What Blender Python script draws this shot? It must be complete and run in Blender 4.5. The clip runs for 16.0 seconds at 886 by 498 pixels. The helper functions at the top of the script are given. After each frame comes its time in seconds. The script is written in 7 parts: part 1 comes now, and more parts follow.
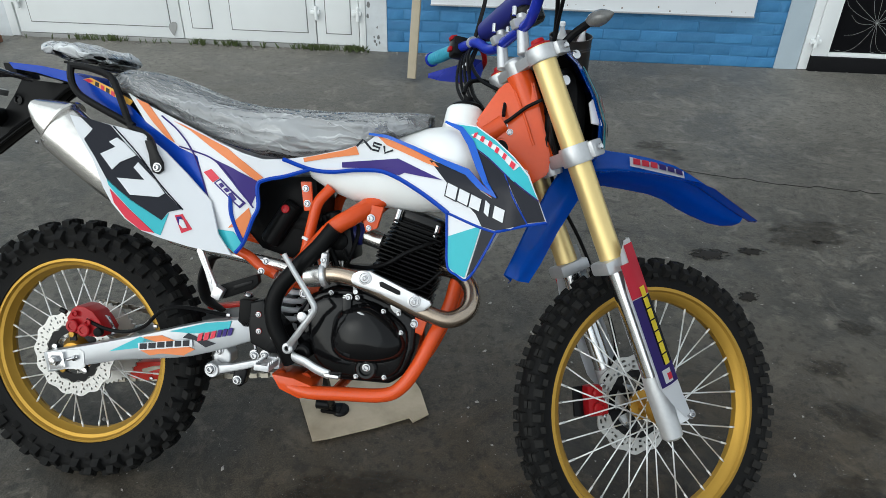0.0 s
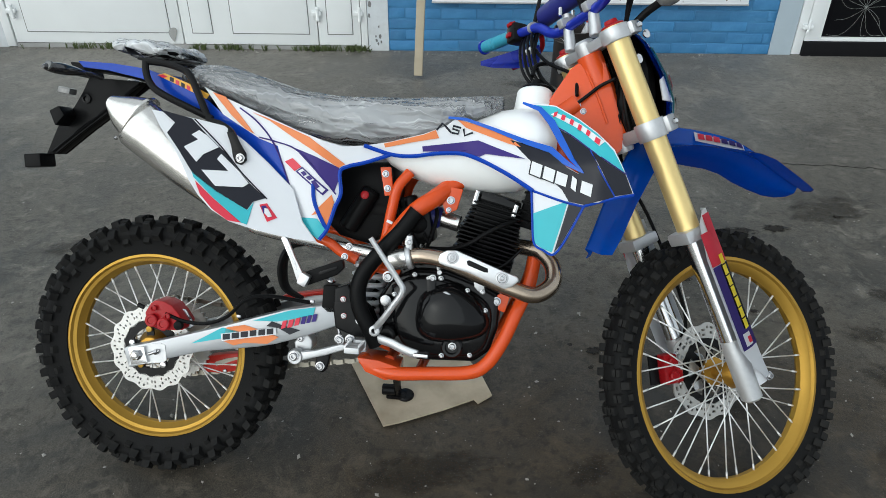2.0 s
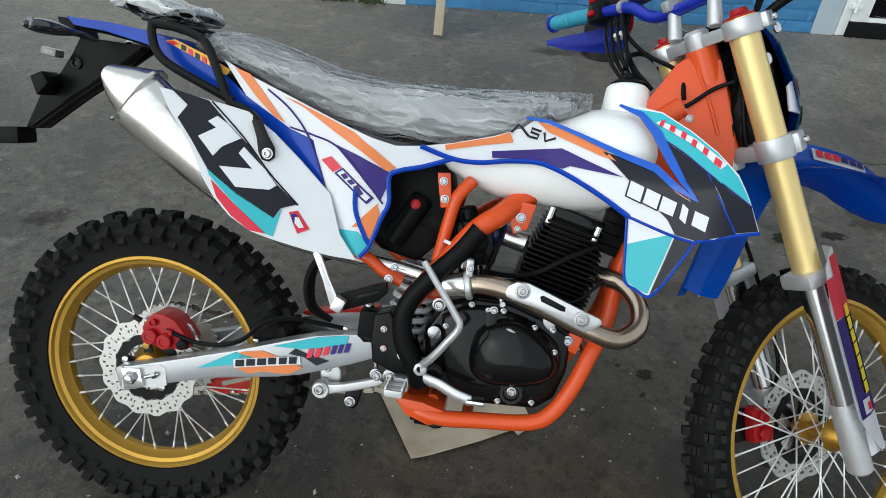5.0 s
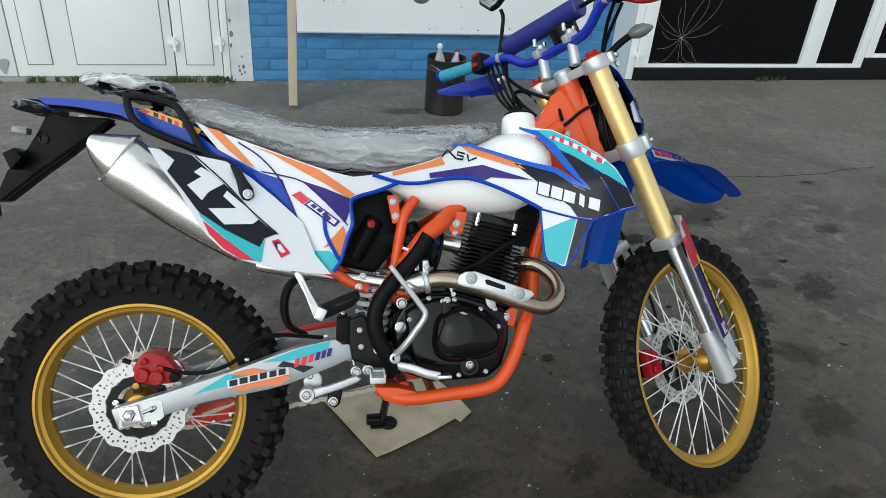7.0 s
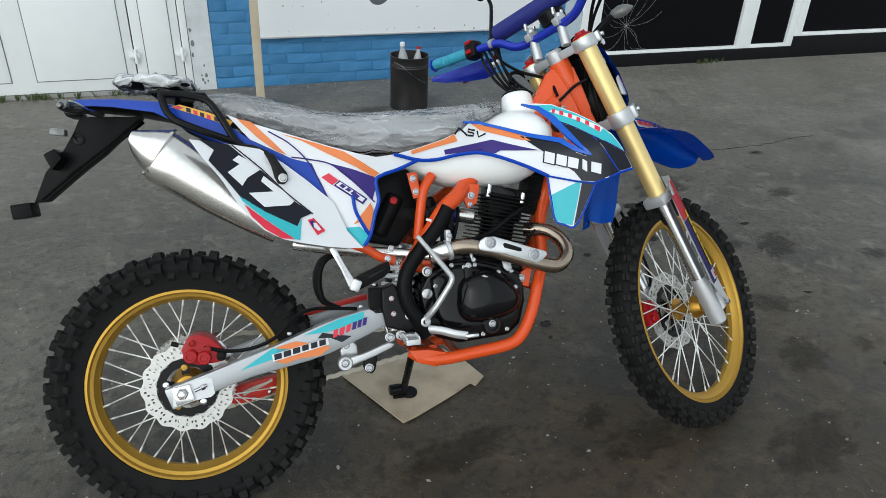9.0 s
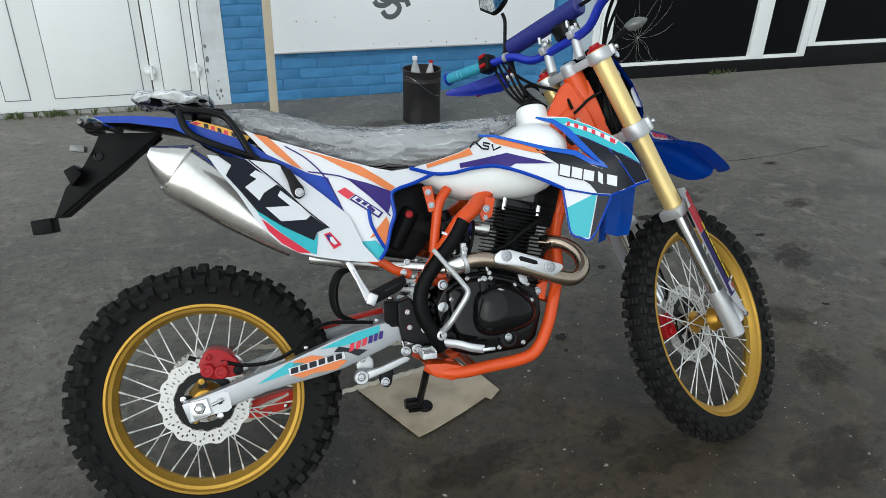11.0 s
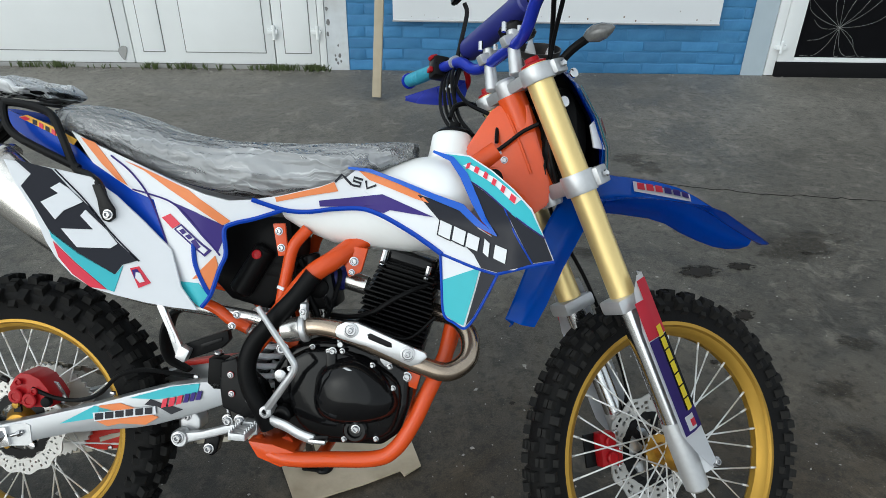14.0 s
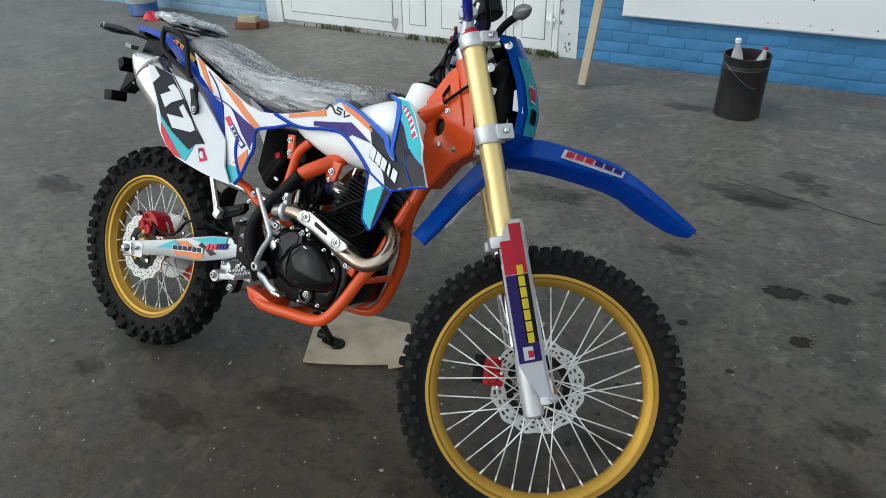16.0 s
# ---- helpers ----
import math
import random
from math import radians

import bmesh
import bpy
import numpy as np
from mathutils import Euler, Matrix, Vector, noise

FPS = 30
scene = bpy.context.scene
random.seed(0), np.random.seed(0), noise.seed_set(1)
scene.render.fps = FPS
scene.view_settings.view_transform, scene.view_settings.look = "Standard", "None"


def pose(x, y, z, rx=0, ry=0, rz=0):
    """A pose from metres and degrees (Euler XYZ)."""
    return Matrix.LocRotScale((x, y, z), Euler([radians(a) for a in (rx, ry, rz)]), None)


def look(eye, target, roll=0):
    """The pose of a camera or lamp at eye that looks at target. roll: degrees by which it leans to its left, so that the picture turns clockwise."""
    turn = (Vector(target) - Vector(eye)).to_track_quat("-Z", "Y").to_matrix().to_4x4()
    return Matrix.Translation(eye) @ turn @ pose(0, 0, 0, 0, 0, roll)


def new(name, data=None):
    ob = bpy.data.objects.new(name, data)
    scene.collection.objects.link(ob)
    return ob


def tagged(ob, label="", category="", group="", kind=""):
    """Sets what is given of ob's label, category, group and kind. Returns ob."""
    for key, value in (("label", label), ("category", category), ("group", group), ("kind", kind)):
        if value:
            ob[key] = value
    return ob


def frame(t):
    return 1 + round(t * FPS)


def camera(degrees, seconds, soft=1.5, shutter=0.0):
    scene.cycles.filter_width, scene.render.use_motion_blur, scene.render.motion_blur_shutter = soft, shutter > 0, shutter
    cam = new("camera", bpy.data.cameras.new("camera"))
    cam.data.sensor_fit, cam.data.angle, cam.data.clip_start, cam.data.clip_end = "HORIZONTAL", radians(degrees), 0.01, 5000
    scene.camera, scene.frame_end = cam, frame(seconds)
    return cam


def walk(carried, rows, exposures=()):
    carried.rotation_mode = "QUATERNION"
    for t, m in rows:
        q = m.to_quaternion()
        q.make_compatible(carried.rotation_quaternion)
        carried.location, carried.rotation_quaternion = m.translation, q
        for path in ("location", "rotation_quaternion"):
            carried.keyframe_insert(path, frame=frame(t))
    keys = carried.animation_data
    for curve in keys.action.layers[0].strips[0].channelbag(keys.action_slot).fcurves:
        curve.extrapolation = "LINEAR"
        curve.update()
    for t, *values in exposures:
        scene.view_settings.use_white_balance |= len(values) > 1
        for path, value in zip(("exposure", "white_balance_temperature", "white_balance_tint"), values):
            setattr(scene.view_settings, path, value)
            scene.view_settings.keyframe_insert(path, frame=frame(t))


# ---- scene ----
cam = camera(64.8, 16.0, soft=0.68)
PATH = [
    (0, (0.33, 0.299, 1.541), (0.225, 1.983, 0.469), 1.4),
    (0.5, (0.169, 0.278, 1.54), (0.084, 1.94, 0.432), 2.4),
    (1, (0.083, 0.235, 1.526), (0.049, 1.899, 0.417), 3.8),
    (1.5, (0.09, 0.231, 1.518), (0.054, 1.907, 0.427), 1.3),
    (2, (0.092, 0.223, 1.516), (0.052, 1.915, 0.45), 0.2),
    (2.5, (0.089, 0.212, 1.52), (0.122, 1.911, 0.465), 1.1),
    (3, (0.077, 0.207, 1.521), (0.086, 1.907, 0.469), 0.8),
    (3.5, (0.08, 0.218, 1.51), (0.042, 1.91, 0.445), 0.6),
    (3.7, (0.072, 0.24, 1.515), (0.026, 1.921, 0.432), 1.3),
    (5.8, (-0.153, 0.642, 1.442), (0.033, 2.245, 0.261), 10.6),
    (6, (-0.163, 0.621, 1.438), (0.148, 2.224, 0.284), 12.4),
    (6.5, (-0.22, 0.381, 1.492), (0.268, 2.003, 0.428), 7.1),
    (7, (-0.36, 0.226, 1.518), (0.108, 1.903, 0.534), 4.3),
    (7.5, (-0.552, 0.176, 1.485), (-0.031, 1.825, 0.48), 3.9),
    (8, (-0.59, 0.131, 1.503), (-0.033, 1.788, 0.531), 5.6),
    (8.5, (-0.561, 0.12, 1.502), (0.038, 1.76, 0.528), 2.0),
    (9, (-0.577, 0.113, 1.507), (0.03, 1.754, 0.538), 2.4),
    (9.2, (-0.593, 0.124, 1.504), (0.003, 1.778, 0.553), 2.1),
    (11.5, (-0.58, 0.117, 1.51), (0.0, 1.785, 0.571), 1.6),
    (12, (-0.532, 0.13, 1.511), (0.091, 1.77, 0.552), 2.4),
    (12.5, (-0.374, 0.141, 1.527), (0.163, 1.823, 0.588), 2.5),
    (13, (-0.201, 0.18, 1.52), (0.238, 1.865, 0.536), 1.9),
    (13.5, (0.014, 0.417, 1.48), (0.205, 2.104, 0.423), 2.3),
    (14, (0.263, 0.464, 1.507), (0.258, 2.173, 0.467), 0.7),
    (14.5, (0.501, 0.416, 1.528), (0.121, 2.045, 0.432), -1.1),
    (15, (0.715, 0.241, 1.527), (0.167, 1.886, 0.53), 0.3),
    (15.5, (0.912, 0.191, 1.57), (0.312, 1.821, 0.578), 0.7),
    (16, (1.18, 0.298, 1.542), (0.357, 1.793, 0.499), -1.4),
]
EXPOSURES = [(0.0, 0.14, 6050.0, 3.0)]
walk(cam, [(t, look(eye, target, roll)) for t, eye, target, roll in PATH], EXPOSURES)

# ---------------------------------------------------------------- light
world = bpy.data.worlds.new("sky")
scene.world = world
world.use_nodes = True
wn = world.node_tree.nodes
sky = wn.new("ShaderNodeTexSky")
sky.sky_type, sky.sun_disc = "NISHITA", False
sky.sun_elevation, sky.sun_rotation = radians(28.3), radians(-137.7)
sky.air_density, sky.dust_density, sky.ozone_density = 1.0, 3.0, 1.0
grey = wn.new("ShaderNodeHueSaturation")
grey.inputs["Saturation"].default_value = 0.35
wn["Background"].inputs["Strength"].default_value = 0.15
world.node_tree.links.new(sky.outputs[0], grey.inputs["Color"])
cloud = wn.new("ShaderNodeMix")
cloud.data_type = "RGBA"
cloud.inputs[0].default_value = 0.6
cloud.inputs[7].default_value = (6.2, 6.3, 6.4, 1)
world.node_tree.links.new(grey.outputs[0], cloud.inputs[6])
world.node_tree.links.new(cloud.outputs[2], wn["Background"].inputs["Color"])

sun_data = bpy.data.lights.new("sun", "SUN")
sun_data.energy, sun_data.angle, sun_data.color = 1.05, radians(100), (1.0, 0.985, 0.96)
sun = new("sun", sun_data)
sun.matrix_basis = look((-5.0, -4.0, 4.0), (0, 1.5, 0))


# ---------------------------------------------------------------- materials
def material(name, color, rough=0.5, metal=0.0, vary=0.12, scale=40.0, bump=0.0, bump_scale=None, coat=0.0,
             blotch=0.0, blotch_scale=4.0, blotch_color=None, spec=0.5, random_tone=0.0, sub=0.0):
    m = bpy.data.materials.new(name)
    m.use_nodes = True
    nt = m.node_tree
    n, l = nt.nodes, nt.links
    b = n["Principled BSDF"]
    b.inputs["Roughness"].default_value, b.inputs["Metallic"].default_value = rough, metal
    b.inputs["Coat Weight"].default_value, b.inputs["Coat Roughness"].default_value = coat, 0.08
    b.inputs["Specular IOR Level"].default_value = spec
    if sub:
        b.inputs["Subsurface Weight"].default_value = sub
        b.inputs["Subsurface Radius"].default_value = (0.02, 0.02, 0.02)
    tc = n.new("ShaderNodeTexCoord")
    fine = n.new("ShaderNodeTexNoise")
    fine.inputs["Scale"].default_value, fine.inputs["Detail"].default_value = scale, 6.0
    l.new(tc.outputs["Object"], fine.inputs["Vector"])
    mix = n.new("ShaderNodeMix")
    mix.data_type = "RGBA"
    mix.inputs[6].default_value = (*[c * (1 - vary) for c in color], 1)
    mix.inputs[7].default_value = (*[min(1.0, c * (1 + vary)) for c in color], 1)
    l.new(fine.outputs[0], mix.inputs[0])
    out = mix.outputs[2]
    big = n.new("ShaderNodeTexNoise")
    big.inputs["Scale"].default_value, big.inputs["Detail"].default_value = blotch_scale, 4.0
    l.new(tc.outputs["Object"], big.inputs["Vector"])
    if blotch:
        ramp = n.new("ShaderNodeMapRange")
        ramp.inputs["From Min"].default_value, ramp.inputs["From Max"].default_value = 0.42, 0.72
        ramp.inputs["To Max"].default_value = blotch
        l.new(big.outputs[0], ramp.inputs["Value"])
        second = n.new("ShaderNodeMix")
        second.data_type = "RGBA"
        second.inputs[7].default_value = (*(blotch_color or [c * 0.55 for c in color]), 1)
        l.new(ramp.outputs[0], second.inputs[0])
        l.new(out, second.inputs[6])
        out = second.outputs[2]
    if random_tone:
        info = n.new("ShaderNodeObjectInfo")
        hsv = n.new("ShaderNodeHueSaturation")
        tone = n.new("ShaderNodeMapRange")
        tone.inputs["To Min"].default_value, tone.inputs["To Max"].default_value = 1 - random_tone, 1 + random_tone
        l.new(info.outputs["Random"], tone.inputs["Value"])
        l.new(tone.outputs[0], hsv.inputs["Value"])
        l.new(out, hsv.inputs["Color"])
        out = hsv.outputs[0]
    l.new(out, b.inputs["Base Color"])
    rr = n.new("ShaderNodeMapRange")
    rr.inputs["To Min"].default_value, rr.inputs["To Max"].default_value = max(0.02, rough * 0.75), min(1.0, rough * 1.3)
    l.new(big.outputs[0], rr.inputs["Value"])
    l.new(rr.outputs[0], b.inputs["Roughness"])
    if bump:
        grain = n.new("ShaderNodeTexNoise")
        grain.inputs["Scale"].default_value, grain.inputs["Detail"].default_value = bump_scale or scale * 3, 5.0
        l.new(tc.outputs["Object"], grain.inputs["Vector"])
        bp = n.new("ShaderNodeBump")
        bp.inputs["Strength"].default_value, bp.inputs["Distance"].default_value = min(1.0, bump), 0.004
        l.new(grain.outputs[0], bp.inputs["Height"])
        l.new(bp.outputs[0], b.inputs["Normal"])
    return m


def film_material(name, low, high, stretch, lines=0.3, coords="UV"):
    """Thin clear wrapping film: see-through, milky where it is slack; crease glints along its pull are painted white.
    """
    m = bpy.data.materials.new(name)
    m.use_nodes = True
    nt = m.node_tree
    n, l = nt.nodes, nt.links
    b = n["Principled BSDF"]
    b.inputs["Base Color"].default_value = (0.80, 0.815, 0.83, 1)
    b.inputs["Roughness"].default_value = 0.2
    tc = n.new("ShaderNodeTexCoord")

    def streaks(k, turn, scale, detail, distortion):
        mp, t = n.new("ShaderNodeMapping"), n.new("ShaderNodeTexNoise")
        mp.inputs["Rotation"].default_value = (0, 0, radians(turn))
        mp.inputs["Scale"].default_value = [c * k for c in stretch]
        t.inputs["Scale"].default_value, t.inputs["Detail"].default_value, t.inputs["Distortion"].default_value = scale, detail, distortion
        t.inputs["Roughness"].default_value = 0.58
        l.new(tc.outputs[coords], mp.inputs["Vector"])
        l.new(mp.outputs[0], t.inputs["Vector"])
        return t.outputs[0]

    def calc(op, a, c=None):
        t = n.new("ShaderNodeMath")
        t.operation = op
        for i, q in enumerate((a, c)):
            if isinstance(q, float):
                t.inputs[i].default_value = q
            elif q is not None:
                l.new(q, t.inputs[i])
        return t.outputs[0]

    def ramp(x, a, c, lo, hi):
        t = n.new("ShaderNodeMapRange")
        for i, q in enumerate((a, c, lo, hi)):
            t.inputs[i + 1].default_value = q
        l.new(x, t.inputs["Value"])
        return t.outputs[0]

    def creases(k, turn):
        """Distance to the nearest crease of a crumpled sheet: straight lines, drawn out along the pull."""
        mp, t, w = n.new("ShaderNodeMapping"), n.new("ShaderNodeTexVoronoi"), n.new("ShaderNodeVectorMath")
        mp.inputs["Rotation"].default_value = (0, 0, radians(turn))
        mp.inputs["Scale"].default_value = [c * k for c in stretch]
        bend = n.new("ShaderNodeTexNoise")
        bend.inputs["Scale"].default_value = 7.0
        l.new(tc.outputs[coords], bend.inputs["Vector"])
        w.operation = "MULTIPLY_ADD"
        w.inputs[1].default_value = (0.03, 0.03, 0.03)
        l.new(bend.outputs["Color"], w.inputs[0])
        l.new(tc.outputs[coords], w.inputs[2])
        t.feature = "DISTANCE_TO_EDGE"
        t.inputs["Scale"].default_value = 1.0
        l.new(w.outputs[0], mp.inputs["Vector"])
        l.new(mp.outputs[0], t.inputs["Vector"])
        return t.outputs["Distance"]

    broad = streaks(0.22, -12, 1.0, 3.0, 0.6)
    total = ramp(broad, 0.38, 0.62, low, high)
    height = None
    for k, turn, width in ((0.34, 6, 0.022), (0.62, -9, 0.035), (0.9, 15, 0.035)):
        edge = creases(k, turn)
        some = ramp(streaks(0.5, turn + 30, 1.3, 2.0, 0.4), 0.46, 0.66, 0.0, 1.0)
        total = calc("ADD", total, calc("MULTIPLY", ramp(edge, 0.0, width, lines, 0.0), some))
        lift = calc("MULTIPLY", ramp(edge, 0.0, 0.35, 1.0, 0.0), 1.0 / k)
        height = lift if height is None else calc("ADD", height, lift)
    total = calc("MINIMUM", total, 0.92)
    bp = n.new("ShaderNodeBump")
    bp.inputs["Strength"].default_value, bp.inputs["Distance"].default_value = 0.6, 0.006
    l.new(height, bp.inputs["Height"])
    l.new(bp.outputs[0], b.inputs["Normal"])
    tr, mx = n.new("ShaderNodeBsdfTransparent"), n.new("ShaderNodeMixShader")
    l.new(total, mx.inputs[0])
    l.new(tr.outputs[0], mx.inputs[1])
    l.new(b.outputs[0], mx.inputs[2])
    gloss, edge_on, top = n.new("ShaderNodeBsdfGlossy"), n.new("ShaderNodeFresnel"), n.new("ShaderNodeMixShader")
    gloss.inputs["Roughness"].default_value = 0.12
    edge_on.inputs["IOR"].default_value = 1.5
    for q in (gloss, edge_on):
        l.new(bp.outputs[0], q.inputs["Normal"])
    l.new(edge_on.outputs[0], top.inputs[0])
    l.new(mx.outputs[0], top.inputs[1])
    l.new(gloss.outputs[0], top.inputs[2])
    l.new(top.outputs[0], n["Material Output"].inputs["Surface"])
    return m


def asphalt_material():
    m = bpy.data.materials.new("asphalt")
    m.use_nodes = True
    nt = m.node_tree
    n, l = nt.nodes, nt.links
    b = n["Principled BSDF"]
    tc = n.new("ShaderNodeTexCoord")

    def noise_tex(scale, detail, rough=0.6):
        t = n.new("ShaderNodeTexNoise")
        t.inputs["Scale"].default_value, t.inputs["Detail"].default_value, t.inputs["Roughness"].default_value = scale, detail, rough
        l.new(tc.outputs["Object"], t.inputs["Vector"])
        return t

    def mix(fac, a, c, lo, hi, amount):
        r = n.new("ShaderNodeMapRange")
        r.inputs["From Min"].default_value, r.inputs["From Max"].default_value, r.inputs["To Max"].default_value = lo, hi, amount
        l.new(fac, r.inputs["Value"])
        x = n.new("ShaderNodeMix")
        x.data_type = "RGBA"
        l.new(r.outputs[0], x.inputs[0])
        if isinstance(a, tuple):
            x.inputs[6].default_value = (*a, 1)
        else:
            l.new(a, x.inputs[6])
        x.inputs[7].default_value = (*c, 1)
        return x.outputs[2]

    grit, patch, wide = noise_tex(260, 3), noise_tex(1.9, 12, 0.72), noise_tex(0.5, 8, 0.65)
    dust, mottle, fleck = noise_tex(8, 10, 0.78), noise_tex(24, 8, 0.75), noise_tex(95, 5, 0.7)
    patch.inputs["Distortion"].default_value, dust.inputs["Distortion"].default_value = 0.8, 0.6
    col = mix(grit.outputs[0], (0.044, 0.039, 0.031), (0.122, 0.111, 0.092), 0.36, 0.66, 1.0)
    col = mix(wide.outputs[0], col, (0.156, 0.144, 0.122), 0.46, 0.60, 0.62)
    col = mix(patch.outputs[0], col, (0.028, 0.026, 0.022), 0.49, 0.60, 0.72)
    col = mix(mottle.outputs[0], col, (0.020, 0.018, 0.015), 0.50, 0.60, 0.66)
    col = mix(dust.outputs[0], col, (0.215, 0.195, 0.162), 0.53, 0.65, 0.55)
    # ragged dark brown patch by the bike: oily soil, and near-ground dimness painted in
    off, size = n.new("ShaderNodeVectorMath"), n.new("ShaderNodeVectorMath")
    off.operation, off.inputs[1].default_value = "SUBTRACT", (0.75, 1.05, 0.0)
    size.operation, size.inputs[1].default_value = "MULTIPLY", (0.54, 0.76, 0.0)
    far = n.new("ShaderNodeVectorMath")
    far.operation = "LENGTH"
    l.new(tc.outputs["Object"], off.inputs[0])
    l.new(off.outputs[0], size.inputs[0])
    l.new(size.outputs[0], far.inputs[0])
    edge = n.new("ShaderNodeMath")
    edge.operation = "MULTIPLY_ADD"
    edge.inputs[1].default_value = 1.5
    l.new(patch.outputs[0], edge.inputs[0])
    l.new(far.outputs["Value"], edge.inputs[2])
    soil_shade = n.new("ShaderNodeMapRange")
    soil_shade.inputs["From Min"].default_value, soil_shade.inputs["From Max"].default_value = 1.15, 2.1
    soil_shade.inputs["To Min"].default_value, soil_shade.inputs["To Max"].default_value = 0.88, 0.0
    l.new(edge.outputs[0], soil_shade.inputs["Value"])
    soil_shade_mix = n.new("ShaderNodeMix")
    soil_shade_mix.data_type, soil_shade_mix.blend_type = "RGBA", "MULTIPLY"
    soil_shade_mix.inputs[7].default_value = (0.37, 0.268, 0.142, 1)
    l.new(soil_shade.outputs[0], soil_shade_mix.inputs[0])
    l.new(col, soil_shade_mix.inputs[6])
    # older, paler surfacing beyond the cracked joint
    line, joint = n.new("ShaderNodeVectorMath"), n.new("ShaderNodeMapRange")
    line.operation, line.inputs[1].default_value = "DOT_PRODUCT", (0.10, 1.0, 0.0)
    l.new(tc.outputs["Object"], line.inputs[0])
    wob = n.new("ShaderNodeMath")
    wob.operation, wob.inputs[1].default_value = "MULTIPLY_ADD", 0.35
    l.new(patch.outputs[0], wob.inputs[0])
    l.new(line.outputs["Value"], wob.inputs[2])
    joint.inputs["From Min"].default_value, joint.inputs["From Max"].default_value = 3.80, 3.98
    l.new(wob.outputs[0], joint.inputs["Value"])
    older = n.new("ShaderNodeMix")
    older.data_type, older.blend_type = "RGBA", "MULTIPLY"
    older.inputs[7].default_value = (1.08, 1.09, 1.11, 1)
    l.new(joint.outputs[0], older.inputs[0])
    l.new(soil_shade_mix.outputs[2], older.inputs[6])
    col = mix(fleck.outputs[0], older.outputs[2], (0.260, 0.245, 0.215), 0.64, 0.72, 0.65)
    l.new(col, b.inputs["Base Color"])
    rough = n.new("ShaderNodeMapRange")
    rough.inputs["From Min"].default_value, rough.inputs["From Max"].default_value = 0.35, 0.65
    rough.inputs["To Min"].default_value, rough.inputs["To Max"].default_value = 0.62, 0.42
    l.new(patch.outputs[0], rough.inputs["Value"])
    l.new(rough.outputs[0], b.inputs["Roughness"])
    b.inputs["Specular IOR Level"].default_value = 0.38
    b.inputs["Sheen Weight"].default_value, b.inputs["Sheen Roughness"].default_value = 0.25, 0.38
    b.inputs["Sheen Tint"].default_value = (1.0, 0.95, 0.86, 1)
    v = noise_tex(90, 6, 0.7)
    add = n.new("ShaderNodeMath")
    l.new(v.outputs[0], add.inputs[0])
    l.new(dust.outputs[0], add.inputs[1])
    bp = n.new("ShaderNodeBump")
    bp.inputs["Strength"].default_value, bp.inputs["Distance"].default_value = 0.5, 0.004
    l.new(add.outputs[0], bp.inputs["Height"])
    l.new(bp.outputs[0], b.inputs["Normal"])
    return m


def stain_material(name, strength):
    """Oil stains and fainter dark marks in asphalt, with a ragged edge that fades out."""
    m = bpy.data.materials.new(name)
    m.use_nodes = True
    nt = m.node_tree
    n, l = nt.nodes, nt.links
    b = n["Principled BSDF"]
    b.inputs["Base Color"].default_value, b.inputs["Roughness"].default_value = (0.020, 0.016, 0.012, 1), 0.5
    b.inputs["Specular IOR Level"].default_value = 0.22
    tc = n.new("ShaderNodeTexCoord")
    ln = n.new("ShaderNodeVectorMath")
    ln.operation = "LENGTH"
    no = n.new("ShaderNodeTexNoise")
    no.inputs["Scale"].default_value, no.inputs["Detail"].default_value = 3.2, 7.0
    l.new(tc.outputs["Object"], ln.inputs[0])
    l.new(tc.outputs["Object"], no.inputs["Vector"])
    ad = n.new("ShaderNodeMath")
    ad.operation = "ADD"
    l.new(ln.outputs["Value"], ad.inputs[0])
    ragged = n.new("ShaderNodeMath")
    ragged.operation, ragged.inputs[1].default_value = "MULTIPLY", 1.5
    l.new(no.outputs[0], ragged.inputs[0])
    l.new(ragged.outputs[0], ad.inputs[1])
    rg = n.new("ShaderNodeMapRange")
    rg.inputs["From Min"].default_value, rg.inputs["From Max"].default_value = 1.14, 1.42
    rg.inputs["To Min"].default_value, rg.inputs["To Max"].default_value = strength, 0.0
    l.new(ad.outputs[0], rg.inputs["Value"])
    tr, mx = n.new("ShaderNodeBsdfTransparent"), n.new("ShaderNodeMixShader")
    l.new(rg.outputs[0], mx.inputs[0])
    l.new(tr.outputs[0], mx.inputs[1])
    l.new(b.outputs[0], mx.inputs[2])
    l.new(mx.outputs[0], n["Material Output"].inputs["Surface"])
    return m


WHITE = material("white_plastic", (0.70, 0.71, 0.735), 0.3, vary=0.02, spec=0.4)
BLUE = material("blue_plastic", (0.006, 0.092, 0.52), 0.17, vary=0.08, blotch=0.12, spec=0.4)
TRIM_BLUE = material("deep_blue_trim", (0.008, 0.050, 0.38), 0.2, vary=0.06, spec=0.2)
TEAL = material("teal_decal", (0.055, 0.43, 0.49), 0.3, vary=0.03, spec=0.3)
ORANGE_DECAL = material("orange_decal", (0.70, 0.205, 0.06), 0.3, vary=0.03, spec=0.3)
PURPLE = material("navy_decal", (0.045, 0.028, 0.17), 0.3, vary=0.04, spec=0.12)
BLACK_DECAL = material("black_decal", (0.009, 0.010, 0.017), 0.22, vary=0.1, spec=0.22)
RED_DECAL = material("red_decal", (0.62, 0.03, 0.06), 0.3, vary=0.04, spec=0.3)
YELLOW_DECAL = material("yellow_decal", (0.85, 0.70, 0.04), 0.3, vary=0.04, spec=0.3)
GOLD_DECAL = material("gold_decal", (0.75, 0.42, 0.06), 0.35, vary=0.1, spec=0.3)
